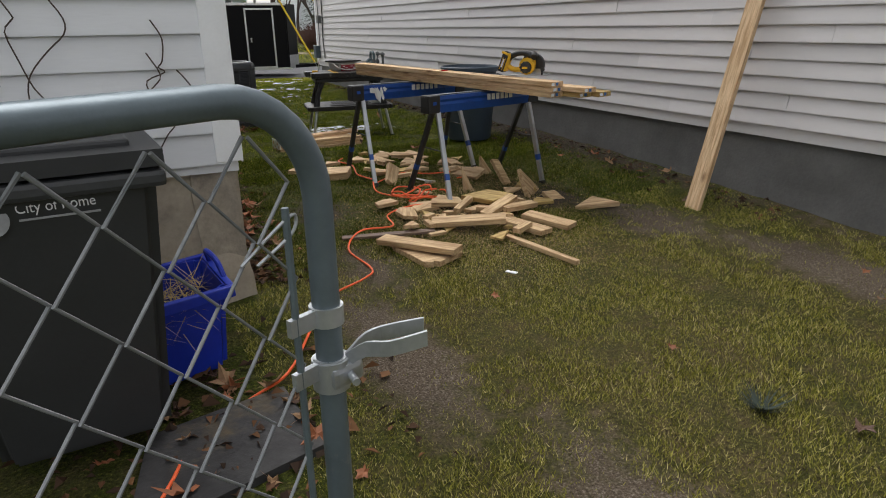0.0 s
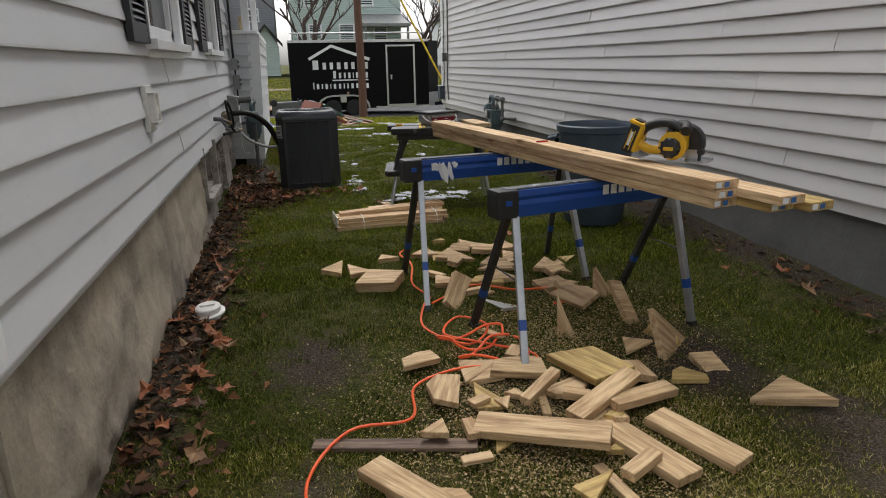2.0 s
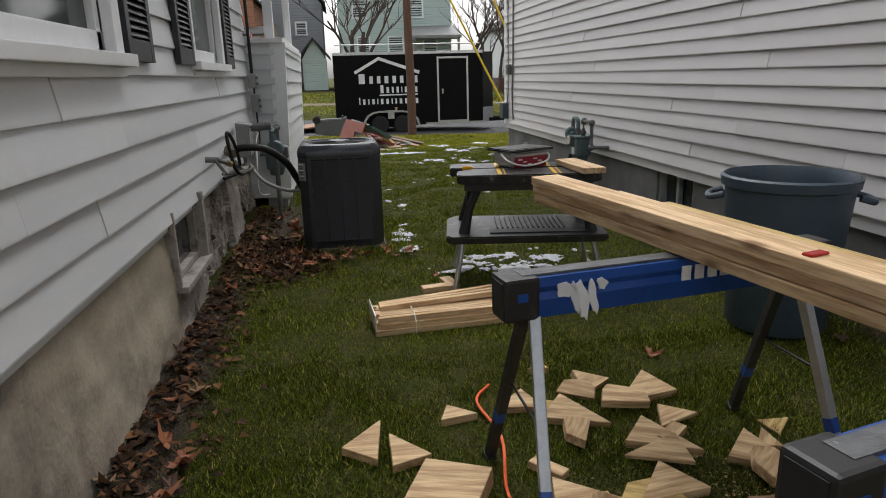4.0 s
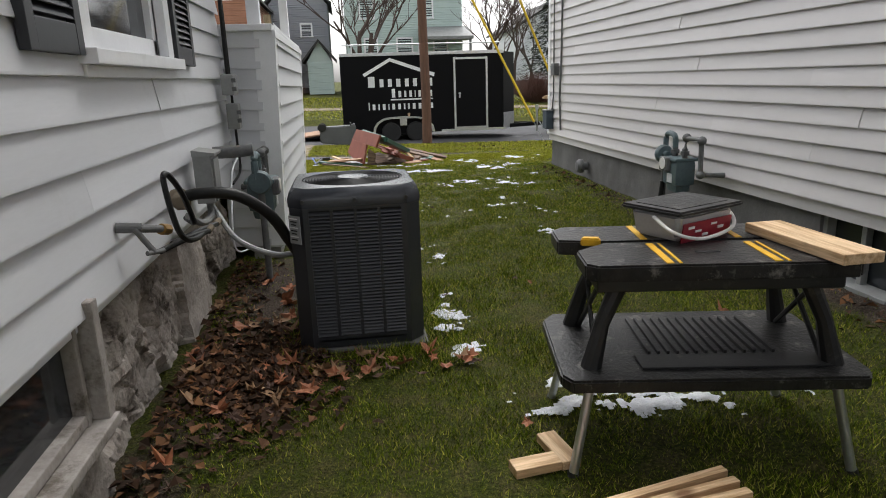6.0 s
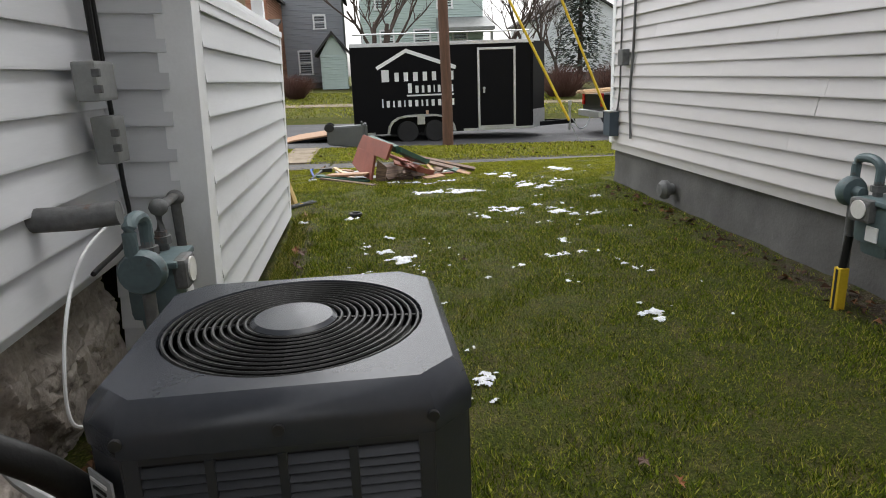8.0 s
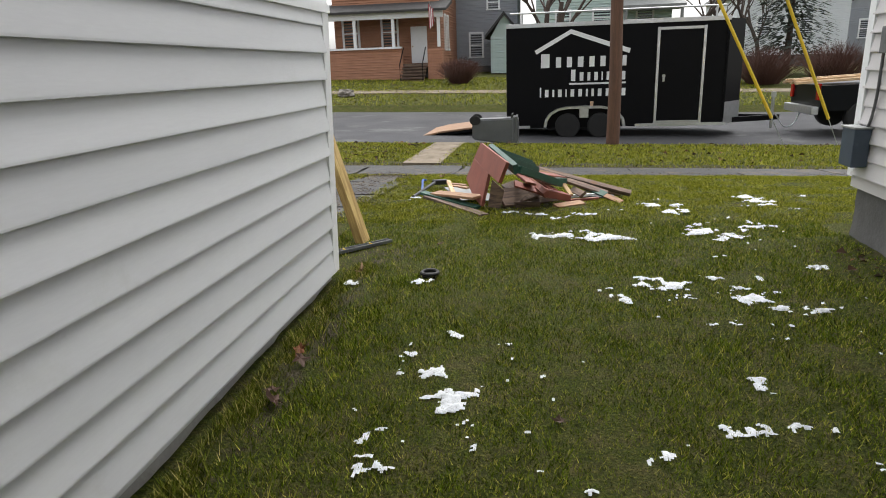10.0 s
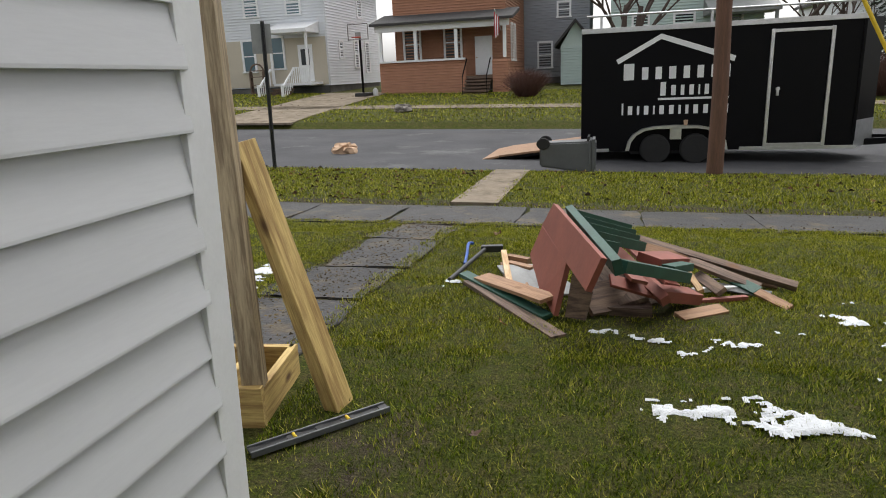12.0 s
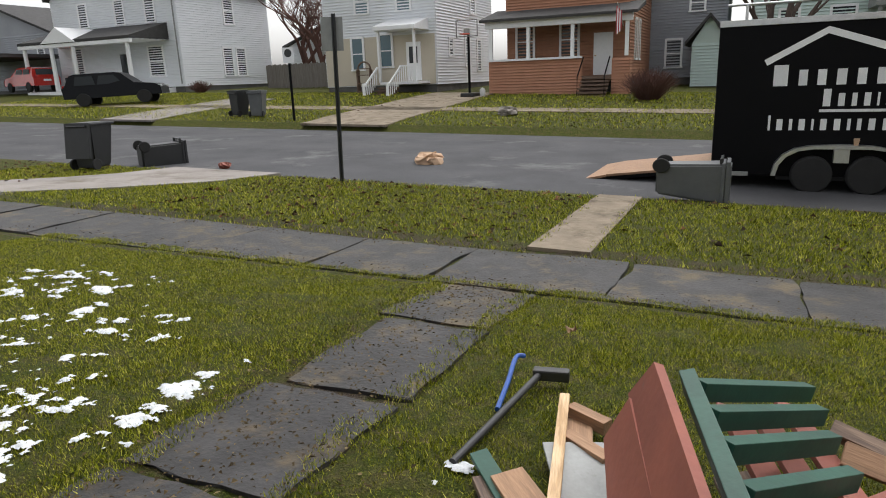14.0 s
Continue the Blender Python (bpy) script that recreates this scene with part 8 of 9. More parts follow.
bmesh.ops.subdivide_edges(bm, edges=bm.edges, cuts=4, use_grid_fill=True)
for v in bm.verts:
    v.co.z += 0.02 * noise.noise(v.co * 6)
solo("sheet_scrap", bm, M["box_grey"], "crumpled grey-blue sheet under the debris", "debris", pose(1.45, 17.75, G + 0.02, 3, 4, 25))

hm = thing("sledgehammer", "dark steel demolition hammer with a long handle", "hammer")
bm = B()
rod(bm, (0.80, 17.78, G - 0.02), (0.90, 18.68, 0.17), 0.018)
part("handle", bm, M["black_plastic"], hm)
bm = B()
bx(bm, (0, 0, 0), (0.19, 0.06, 0.06), pose(0.96, 18.72, 0.17, 0, 0, 10), bevel=0.01)
part("head", bm, M["dark_steel"], hm)
bm = B()
sweep(bm, smooth_path([(0.80, 18.32, 0.14), (0.76, 18.6, 0.15), (0.72, 18.86, 0.17), (0.75, 18.92, 0.16)]), 0.014, 8)
solo("pry_bar", bm, M["blue_beam"], "blue steel pry bar beside the hammer", "pry bar", smooth=True)
# Flat black tape measure, its case simplified to a ring on a plate.
bm = B()
sweep(bm, [(1.45 + 0.055 * math.cos(a), 14.95 + 0.055 * math.sin(a), gz(1.45, 15) + 0.03) for a in np.linspace(0, math.tau, 28, endpoint=False)], 0.013, 8, True)
bx(bm, (1.45, 14.95, gz(1.45, 15) + 0.01), (0.09, 0.09, 0.02))
solo("tape_roll", bm, M["rubber_black"], "flat black tape measure in the grass", "tape", smooth=True)

# new post in a timber box, boards leaning on it
pb = thing("porch_post_new", "rough treated timber post standing in a stair frame", "post", pose(0.437, 15.63, 0.0, 0, 0, 14))
bm = B()
bx(bm, (0, 0, 0), (2.3, 0.092, 0.092), bevel=0.006)
o = part("shaft", bm, M["post_wood"], pb)
o.matrix_local = pose(0, 0, 1.33, 0, -90, 0)
fb = thing("stair_box_frame", "new treated lumber box frame for porch steps", "stair frame")
for p0, p1, w, t in (((-0.52, 15.40, 0.27), (0.50, 15.58, 0.27), 0.24, 0.038), ((-0.47, 15.95, 0.27), (0.41, 16.06, 0.27), 0.20, 0.038), ((0.48, 15.56, 0.27), (0.40, 16.08, 0.27), 0.20, 0.038), ((-0.02, 15.52, 0.27), (-0.05, 15.98, 0.27), 0.20, 0.038), ((0.28, 15.58, 0.28), (0.24, 16.00, 0.28), 0.20, 0.038)):
    scrap(fb, "joist", p0, p1, t, w, "treated")
for i, (off, ln_, mt) in enumerate(((0.0, 1.40, "treated"), (0.045, 1.36, "treated"))):
    a, b = Vector((0.77 - off * 0.9, 15.80 + off * 0.2, gz(0.8, 15.9) - 0.015)), Vector((0.44 - off * 0.3, 15.76 + off * 0.1, 1.42 - off * 0.4))
    v = b - a
    bm = B()
    bx(bm, (0, 0, 0), (v.length, 0.14, 0.038), bevel=0.005)
    m = Matrix.Translation((a + b) / 2) @ v.to_track_quat("X", "Y").to_matrix().to_4x4() @ Matrix.Rotation(radians(76), 4, "X")
    solo("leaning_board", bm, M[mt], "yellowish treated board leaning on the new post", "board", m, "boards leaning on the post")
lvl = thing("spirit_level", "long dark spirit level lying on the grass", "spirit level", Matrix.Translation((0.77, 15.565, gz(0.8, 15.6) + 0.02)) @ Matrix.Rotation(radians(46), 4, "Z"))
for yy in (-0.028, 0.028):
    bm = B()
    bx(bm, (0, yy, 0.0), (0.62, 0.010, 0.026), bevel=0.002)
    part("rail", bm, M["cart_grey"], lvl)
bm = B()
for xx, ww in ((-0.29, 0.04), (-0.12, 0.06), (0.0, 0.05), (0.12, 0.06), (0.29, 0.04)):
    bx(bm, (xx, 0, 0), (ww, 0.05, 0.012))
bx(bm, (0, 0, 0), (0.60, 0.048, 0.004))
part("web", bm, M["black_plastic"], lvl)
for xx in (-0.12, 0.12):
    bm = B()
    rod(bm, (xx, -0.018, 0.008), (xx, 0.018, 0.008), 0.007, seg=10)
    part("vial", bm, M["yellow_pipe"], lvl)

# ---------------------------------------------------------------- street furniture


def tipped(m, roll):
    return m @ roll


wheeled_cart("waste_cart", "grey wheeled waste cart lying on its side by the walk", pose(0.55, 26.55, -0.02, 0, 0, 0) @ Matrix(((0, 0, 1, 0.0), (1, 0, 0, 0), (0, 1, 0, 0), (0, 0, 0, 1))) @ Matrix.Diagonal((0.9, 0.9, 1.05, 1)), "cart_grey")
wheeled_cart("waste_cart", "dark wheeled waste cart with its lid hanging open", pose(-11.35, 25.75, gz(-11.3, 25.7), 0, 0, 190), "cart_dark", True)
wheeled_cart("waste_cart", "dark waste cart lying tipped over on the verge", pose(-11.2, 26.75, 0.08, 0, 0, 62) @ Matrix(((0, 0, 1, 0.0), (1, 0, 0, 0), (0, 1, 0, 0), (0, 0, 0, 1))), "cart_dark")
wheeled_cart("waste_cart", "dark wheeled waste cart across the street", pose(-17.95, 38.2, gz(-18, 38.2), 0, 0, 170), "cart_dark")
wheeled_cart("waste_cart", "dark wheeled waste cart beside another across the street", pose(-16.9, 38.1, gz(-17, 38.1), 0, 0, 200), "cart_grey")
wheeled_cart("waste_cart", "blue-grey waste cart behind the trailer tongue", pose(8.6, 36.8, gz(8.6, 37), 0, 0, 10), "barrel")
sg = thing("sign_post", "steel channel post with the plain back of a street sign", "sign", pose(-5.0, 25.95, gz(-5, 25.95), 0, 1.2, 20))
bm = B()
prism(bm, [(-0.04, -0.025), (-0.024, 0.025), (0.024, 0.025), (0.04, -0.025), (0.02, -0.025), (0.012, 0.01), (-0.012, 0.01), (-0.02, -0.025)], -0.2, 3.0)
part("post", bm, M["cart"], sg)
bm = B()
bx(bm, (-0.05, 0.034, 2.66), (0.40, 0.006, 0.58), bevel=0.002)
part("sign_plate", bm, M["box_grey"], sg, "bare grey back of a sign plate")
ns = thing("no_parking_sign", "small white no-parking sign on a dark post", "sign", pose(-14.5, 37.3, gz(-14.5, 37.3), 0, 0, 8))
bm = B()
rod(bm, (0, 0, -0.2), (0, 0, 2.2), 0.05)
part("post", bm, M["black_metal"], ns)
bm = B()
bx(bm, (0, -0.03, 2.50), (0.48, 0.01, 0.58), bevel=0.003)
pl = part("sign_plate", bm, M["vinyl_white"], ns)
bm = B()
lathe(bm, [(0.13, 0), (0.155, 0), (0.155, 0.008), (0.13, 0.008)], 24, pose(0, -0.036, 2.58, 90))
bx(bm, (0, -0.042, 2.58), (0.27, 0.006, 0.022), Matrix.Translation((0, -0.042, 2.58)) @ Matrix.Rotation(radians(45), 4, "Y") @ Matrix.Translation((0, 0.042, -2.58)))
part("ring", bm, M["cart"], pl)
bm = B()
bx(bm, (0, -0.037, 2.58), (0.05, 0.004, 0.14))
part("symbol", bm, M["shade_or_print"], pl)
hoop = thing("basketball_hoop", "portable basketball hoop with a clear backboard", "basketball hoop", pose(-10.6, 46.4, gz(-10.6, 46.4)))
bm = B()
rod(bm, (0, 0, 0), (0, 0, 3.1), 0.06)
part("pole", bm, M["black_metal"], hoop)
bm = B()
bx(bm, (0, 0.1, 0.1), (0.7, 1.0, 0.2), bevel=0.05)
part("base", bm, M["black_plastic"], hoop)
for c, s in (((0, -0.2, 3.6), (1.1, 0.03, 0.04)), ((0, -0.2, 2.85), (1.1, 0.03, 0.04)), ((-0.54, -0.2, 3.2), (0.04, 0.03, 0.75)), ((0.54, -0.2, 3.2), (0.04, 0.03, 0.75)), ((0, -0.21, 3.05), (0.3, 0.02, 0.3))):
    bm = B()
    bx(bm, c, s)
    part("backboard_frame", bm, M["box_grey"], hoop)
bm = B()
sweep(bm, [(0.23 * math.cos(a), -0.46 + 0.23 * math.sin(a), 2.95) for a in np.linspace(0, math.tau, 20, endpoint=False)], 0.02, 6, True)
part("rim", bm, M["rim_red"], hoop)
bm = B()
lathe(bm, [(0.0, 0), (0.13, 0.0), (0.14, 0.3), (0.06, 0.42), (0.0, 0.43)], 14, pose(-10.0, 46.6, gz(-10, 46.6)))
solo("water_jug", bm, M["tub"], "pale plastic jug by the porch wall", "jug", smooth=True)
for nm, lab, p, s, mt in (("paper_bag", "crumpled brown paper bag in the street", (-4.75, 29.2, -0.15), 0.32, "paper_brown"), ("boulder", "pale rock on the far verge", (-6.35, 39.6, gz(-6.35, 39.6) + 0.1), 0.36, "drive_conc"), ("brick_scrap", "red brick fragment at the road edge", (-8.9, 27.1, -0.06), 0.13, "red_paint")):
    bm = B()
    bmesh.ops.create_icosphere(bm, subdivisions=3, radius=s)
    for v in bm.verts:
        v.co += s * 0.5 * Vector(noise.noise_vector(v.co * (2.2 / s) + Vector((s * 9, 0, 0))))
        v.co.z *= 0.62
    solo(nm, bm, M[mt], lab, nm.replace("_", " "), pose(*p), smooth=False)


def car(name, label, m, paint, kind="suv"):
    """A parked vehicle, nose along local +x."""
    v = thing(name, label, "car", m)
    prof = [(-2.3, 0.42), (-2.32, 0.95), (-2.2, 1.05), (-1.95, 1.62), (-1.7, 1.70), (0.15, 1.70), (0.45, 1.62), (1.05, 1.10), (2.0, 0.98), (2.25, 0.82), (2.28, 0.42)]
    bm = B()
    rings = []
    for yy, ins in ((-0.90, 0.10), (-0.92, 0.0), (0.92, 0.0), (0.90, 0.10)):
        rings.append([bm.verts.new((x, yy * (0.80 if z > 1.3 else 1.0), z)) for x, z in prof])
    k = len(prof)
    for a, b in zip(rings, rings[1:]):
        for i in range(k):
            bm.faces.new((a[i], a[(i + 1) % k], b[(i + 1) % k], b[i]))
    bm.faces.new(rings[0][::-1])
    bm.faces.new(rings[-1])
    part("body", bm, M[paint], v, "", True)
    for s in (-1, 1):
        for x0, x1 in ((-1.75, -0.75), (-0.68, 0.25)):
            bm = B()
            prism(bm, [(x0, 1.10), (x1 + 0.25 * (x1 > 0), 1.10), (x1 - 0.1, 1.56), (x0 + 0.12, 1.56)], s * 0.80, s * 0.86, Matrix(((1, 0, 0, 0), (0, 0, 1, 0), (0, 1, 0, 0), (0, 0, 0, 1))))
            part("side_window", bm, M["glass"], v)
        bm = B()
        bx(bm, (-2.24, s * 0.74, 1.05), (0.14, 0.22, 0.18), bevel=0.02)
        part("tail_light", bm, M["tail_red"], v)
        bm = B()
        bx(bm, (2.18, s * 0.68, 0.84), (0.16, 0.34, 0.14), bevel=0.02)
        part("headlight", bm, M["alu"], v)
    bm = B()
    bx(bm, (-2.12, 0, 1.36), (0.06, 1.2, 0.40), Matrix.Translation((0, 0, 0)), bevel=0.01)
    part("rear_window", bm, M["glass"], v)
    bm = B()
    bx(bm, (-2.34, 0, 0.80), (0.02, 0.52, 0.13))
    part("plate", bm, M["vinyl_white"], v)
    for wx in (-1.4, 1.42):
        for s in (-1, 1):
            w = new("wheel")
            w.parent = v
            w.location = (wx, s * 0.85, 0.34)
            w.rotation_euler = (radians(90), 0, 0)
            bm = B()
            lathe(bm, [(0.2, -0.11), (0.33, -0.11), (0.345, -0.08), (0.345, 0.08), (0.33, 0.11), (0.2, 0.11)], 24)
            part("tyre", bm, M["tyre"], w, "", True)
            bm = B()
            lathe(bm, [(0.0, -0.09), (0.21, -0.10), (0.22, 0.10), (0.0, 0.09)], 20)
            part("rim", bm, M["alu"], w, "", True)
    return v


car("car", "black mid-size crossover parked on a driveway", pose(-29.8, 42.1, gz(-29.8, 42.1) + 0.02, 0, -2, 34) @ Matrix.Diagonal((1.1, 1.0, 1.0, 1)), "car_black")
car("car", "red sport utility vehicle under a carport", pose(-45.8, 48.2, gz(-44, 48.2) + 0.2, 0, 0, 170), "car_red")

# pickup with lumber ahead of the trailer
pk = thing("pickup_truck", "dark pickup loaded with lumber, hitched to the trailer", "pickup truck", pose(11.4, TY + 1.0, -0.42))
bm = B()
prism(bm, [(-2.4, 0.55), (-2.42, 1.15), (-0.2, 1.2), (-0.1, 1.85), (1.3, 1.85), (1.9, 1.2), (3.0, 1.1), (3.05, 0.55)], -0.98, 0.98, Matrix(((1, 0, 0, 0), (0, 0, 1, 0), (0, 1, 0, 0), (0, 0, 0, 1))))
part("body", bm, M["car_black"], pk)
bm = B()
bx(bm, (-2.5, 0, 0.55), (0.18, 1.9, 0.2), bevel=0.03)
part("bumper", bm, M["alu"], pk)
for s in (-1, 1):
    bm = B()
    bx(bm, (-2.43, s * 0.86, 1.0), (0.06, 0.16, 0.4), bevel=0.01)
    part("tail_light", bm, M["tail_red"], pk)
for wx in (-1.4, 2.1):
    for s in (-1, 1):
        bm = B()
        lathe(bm, [(0.0, -0.13), (0.36, -0.13), (0.39, -0.09), (0.39, 0.09), (0.36, 0.13), (0.0, 0.13)], 24, pose(wx, s * 0.88, 0.39, 90))
        part("wheel", bm, M["tyre"], pk, "", True)
for i in range(5):
    b = plank("lumber", (10.6, TY + 0.35 + i * 0.22, 0.90 + 0.05 * (i % 2)), (4.2, 0.14, 0.06), 2 * (i % 3) - 2, M["pine"], "pine board riding in the pickup bed", group="boards in the pickup", pitch=-3)

# ---------------------------------------------------------------- trees and shrubs


def bare_tree(label, x, y, height, spread, seed, r0=0.16, levels=5, stems=1, material="twig"):
    """Leafless tree: tapered trunk and limbs, forked again and again into twigs."""
    rng = random.Random(seed)
    t = thing("tree", label, "tree", pose(x, y, gz(x, y) - 0.1))
    trunk, crown = B(), B()

    def grow(p, d, l, r, lev):
        pts, rad = [p], [r]
        q = p.copy()
        for i in range(4):
            d = (d + Vector((rng.gauss(0, 0.10), rng.gauss(0, 0.10), 0.05))).normalized()
            q = q + d * l / 4
            pts.append(q.copy())
            rad.append(r * (1 - 0.13 * (i + 1)))
        sweep(trunk if lev < 2 else crown, pts, rad, 8 if lev < 2 else (5 if lev < 4 else 3))
        if lev >= levels:
            return
        for k in range(3 if lev < 3 else 2 + (rng.random() < 0.6)):
            a = rng.uniform(0, math.tau)
            nd = (d * 0.8 + Vector((math.cos(a), math.sin(a), 0.25)) * spread).normalized()
            grow(pts[rng.choice((2, 3, 4))].copy(), nd, l * rng.uniform(0.58, 0.82), r * (0.50 if lev < 2 else 0.60), lev + 1)

    for s in range(stems):
        grow(Vector((0.25 * s - 0.1 * stems, 0.1 * s, 0)), Vector((0.10 * (s - (stems - 1) / 2), 0, 1)), height * 0.36, r0, 0)
    part("trunk", trunk, M[material], t, "", True)
    part("crown", crown, M[material], t, "bare twiggy crown")
    return t


bare_tree("bare forked street tree in front of the mint house", 3.0, 45.5, 11, 0.55, 3, 0.22, 5, 2)
bare_tree("bare street tree with upright limbs behind the trailer", 10.6, 47, 9, 0.6, 5, 0.18, 5, 2)
bare_tree("bare street tree down the road", 13.5, 52, 9, 0.6, 9, 0.16, 5, 1)
bare_tree("bare street tree down the road", 16.5, 58, 10, 0.6, 19, 0.16, 5, 1)
bare_tree("broad bare tree between the white houses", -26.2, 57.5, 11, 0.8, 7, 0.24, 6, 3, "bush_red")
bare_tree("broad bare tree beside the fence", -28.6, 59, 10, 0.8, 17, 0.22, 6, 3, "bush_red")


def shrub(label, x, y, r, h, n, material, seed):
    rng = random.Random(seed)
    t = thing("shrub", label, "shrub", pose(x, y, gz(x, y)))
    bm = B()
    for i in range(n):
        a, e = rng.uniform(0, math.tau), rng.uniform(0.1, 1.0)
        d = Vector((math.cos(a) * e, math.sin(a) * e, 1.1)).normalized()
        p = Vector((math.cos(a) * r * 0.3 * e, math.sin(a) * r * 0.3 * e, 0))
        pts = [p]
        for k in range(4):
            d = (d + Vector((rng.gauss(0, 0.22), rng.gauss(0, 0.22), -0.05))).normalized()
            p = p + d * h * rng.uniform(0.22, 0.34)
            pts.append(p)
        sweep(bm, pts, [0.014, 0.011, 0.008, 0.006, 0.004], 3)
    tagged(part("twig_mass", bm, M[material], t), kind="stuff")


shrub("rounded bare reddish shrub by the porch steps", -1.9, 45.2, 1.2, 1.15, 700, "bush_red", 4)
shrub("tangled reddish hedge down the street", 12.5, 44, 2.2, 1.5, 700, "bush_red", 5)
shrub("tangled reddish hedge down the street", 16, 45, 2.5, 1.6, 700, "bush_red", 6)
shrub("low shrub at the foot of the white house", -31.5, 50.0, 0.9, 0.7, 300, "bush_red", 8)

cf = thing("conifer", "dark ragged conifer behind the pickup", "tree", pose(15.5, 50, gz(15, 50)))
bm = B()
rod(bm, (0, 0, 0), (0, 0, 8), 0.2, 0.04, 8)
part("trunk", bm, M["twig"], cf)
bm = B()
rng = random.Random(12)
for i in range(2600):
    z = 1.0 + 7.0 * rng.random()
    rr = (8.3 - z) * 0.36 * rng.uniform(0.3, 1.1)
    a = rng.uniform(0, math.tau)
    p = Vector((rr * math.cos(a), rr * math.sin(a), z - 0.12 * rr))
    d = Vector((math.cos(a), math.sin(a), -0.35)) * rng.uniform(0.25, 0.5)
    w = Vector((-math.sin(a), math.cos(a), 0)) * 0.10
    bm.faces.new([bm.verts.new(p - w), bm.verts.new(p + w), bm.verts.new(p + d)])
tagged(part("needles", bm, M["conifer"], cf), kind="stuff")

# ---------------------------------------------------------------- paving slabs
pav = thing("pavement", "old dark bluestone pavement with uneven slabs", "pavement", kind="structure")


def flag(parent, x0, x1, y0, y1, z, seed, name="slab"):
    """One uneven stone slab with a broken outline."""
    rng = random.Random(seed)
    bm = B()
    n = 9
    edge = []
    for k in range(4 * n):
        s, f = divmod(k, n)
        f /= n
        x, y = ((x0 + (x1 - x0) * f, y0), (x1, y0 + (y1 - y0) * f), (x1 - (x1 - x0) * f, y1), (x0, y1 - (y1 - y0) * f))[s]
        j = 0.06 * noise.noise(Vector((x * 3, y * 3, seed)))
        edge.append((x + j, y + 0.06 * noise.noise(Vector((x * 4, y * 4, seed + 9)))))
    prism(bm, edge, -0.06, 0.0)
    bmesh.ops.bevel(bm, geom=[e for e in bm.edges if all(v.co.z > -0.01 for v in e.verts)], offset=0.008, segments=1, affect="EDGES")
    tx_, ty_, off = rng.uniform(-0.012, 0.012), rng.uniform(-0.012, 0.012), rng.uniform(-0.004, 0.006)
    cx, cy = (x0 + x1) / 2, (y0 + y1) / 2
    for v in bm.verts:
        v.co.z += gz(v.co.x, v.co.y) + z + off + tx_ * (v.co.x - cx) + ty_ * (v.co.y - cy)
    return part(name, bm, M["bluestone"], parent)


x = -24.0
i = 0
while x < 14:
    w = 1.25 + 0.45 * ((i * 0.618) % 1)
    flag(pav, x + 0.012, x + w - 0.012, 20.76, 22.12, -0.008, 100 + i)
    x += w
    i += 1
path_ = thing("front_path", "sunken dark stone path to the house", "walkway", kind="structure")
for i, (x0, x1, y0, y1) in enumerate(((-0.55, 0.30, 16.35, 17.25), (-0.54, 0.29, 17.30, 18.22), (-0.46, 0.33, 18.30, 19.45), (-0.56, 0.30, 19.55, 20.70))):
    flag(path_, x0, x1, y0, y1, -0.014, 300 + i)

# ---------------------------------------------------------------- snow


def snow(label, spots, seed):
    """Thin lacy melting patches lying in the grass; (x, y, half width, half length, cover)."""
    t = thing("snow_patches", label, "snow", kind="stuff")
    c = 0.0125
    for s_, (cx, cy, rx, ry, cover) in enumerate(spots):
        nx_, ny_ = int(2.2 * rx / c), int(2.2 * ry / c)
        val, vid, vs, fs = {}, {}, [], []
        for j in range(ny_ + 1):
            for i in range(nx_ + 1):
                x, y = cx + (i - nx_ / 2) * c, cy + (j - ny_ / 2) * c
                d = ((x - cx) / rx) ** 2 + ((y - cy) / ry) ** 2
                f = 0.70 * noise.noise(Vector((x * 3.6, y * 5.5, seed + s_))) + 0.52 * noise.noise(Vector((x * 9, y * 12, seed))) + 0.40 * noise.noise(Vector((x * 31, y * 31, seed))) + cover - 0.14 - 0.5 * d
                val[i, j] = (f, x, y)

        def vert(i, j):
            if (i, j) not in vid:
                f, x, y = val[i, j]
                h = 0.002 + min(0.014, 0.05 * max(0.0, f))
                vid[i, j] = len(vs)
                vs.append((x, y, gz(x, y) + bank(x, y) + h + 0.006))
            return vid[i, j]

        for j in range(ny_):
            for i in range(nx_):
                if (val[i, j][0] + val[i + 1, j][0] + val[i, j + 1][0] + val[i + 1, j + 1][0]) > 0:
                    fs.append((vert(i, j), vert(i + 1, j), vert(i + 1, j + 1), vert(i, j + 1)))
        if not fs:
            continue
        me_ = bpy.data.meshes.new("patch")
        me_.from_pydata(vs, [], fs)
        me_.shade_smooth()
        me_.materials.append(M["snow"])
        o = new("patch", me_)
        o.parent = t
        tagged(o, kind="stuff")


snow("thin melting snow scattered on the side lawn", ((1.93, 9.75, 0.13, 0.75, 0.16), (2.70, 8.75, 0.80, 0.42, 0.14), (3.3, 12.4, 0.55, 1.9, -0.24), (2.4, 13.2, 0.8, 1.6, -0.26), (1.75, 13.4, 0.45, 1.0, -0.06), (2.55, 15.98, 0.45, 0.17, 0.34), (3.75, 16.1, 0.5, 0.5, 0.05), (3.1, 14.7, 0.6, 0.6, 0.0), (3.7, 14.6, 0.6, 1.2, -0.14), (2.25, 16.7, 0.55, 0.2, 0.10), (1.40, 14.86, 0.12, 0.12, 0.1), (0.93, 14.78, 0.06, 0.08, 0.2), (0.83, 17.75, 0.12, 0.14, 0.16), (3.4, 17.0, 0.9, 0.7, -0.16), (4.4, 17.4, 0.7, 0.8, -0.1), (2.0, 11.4, 0.4, 1.0, -0.30)), 5)
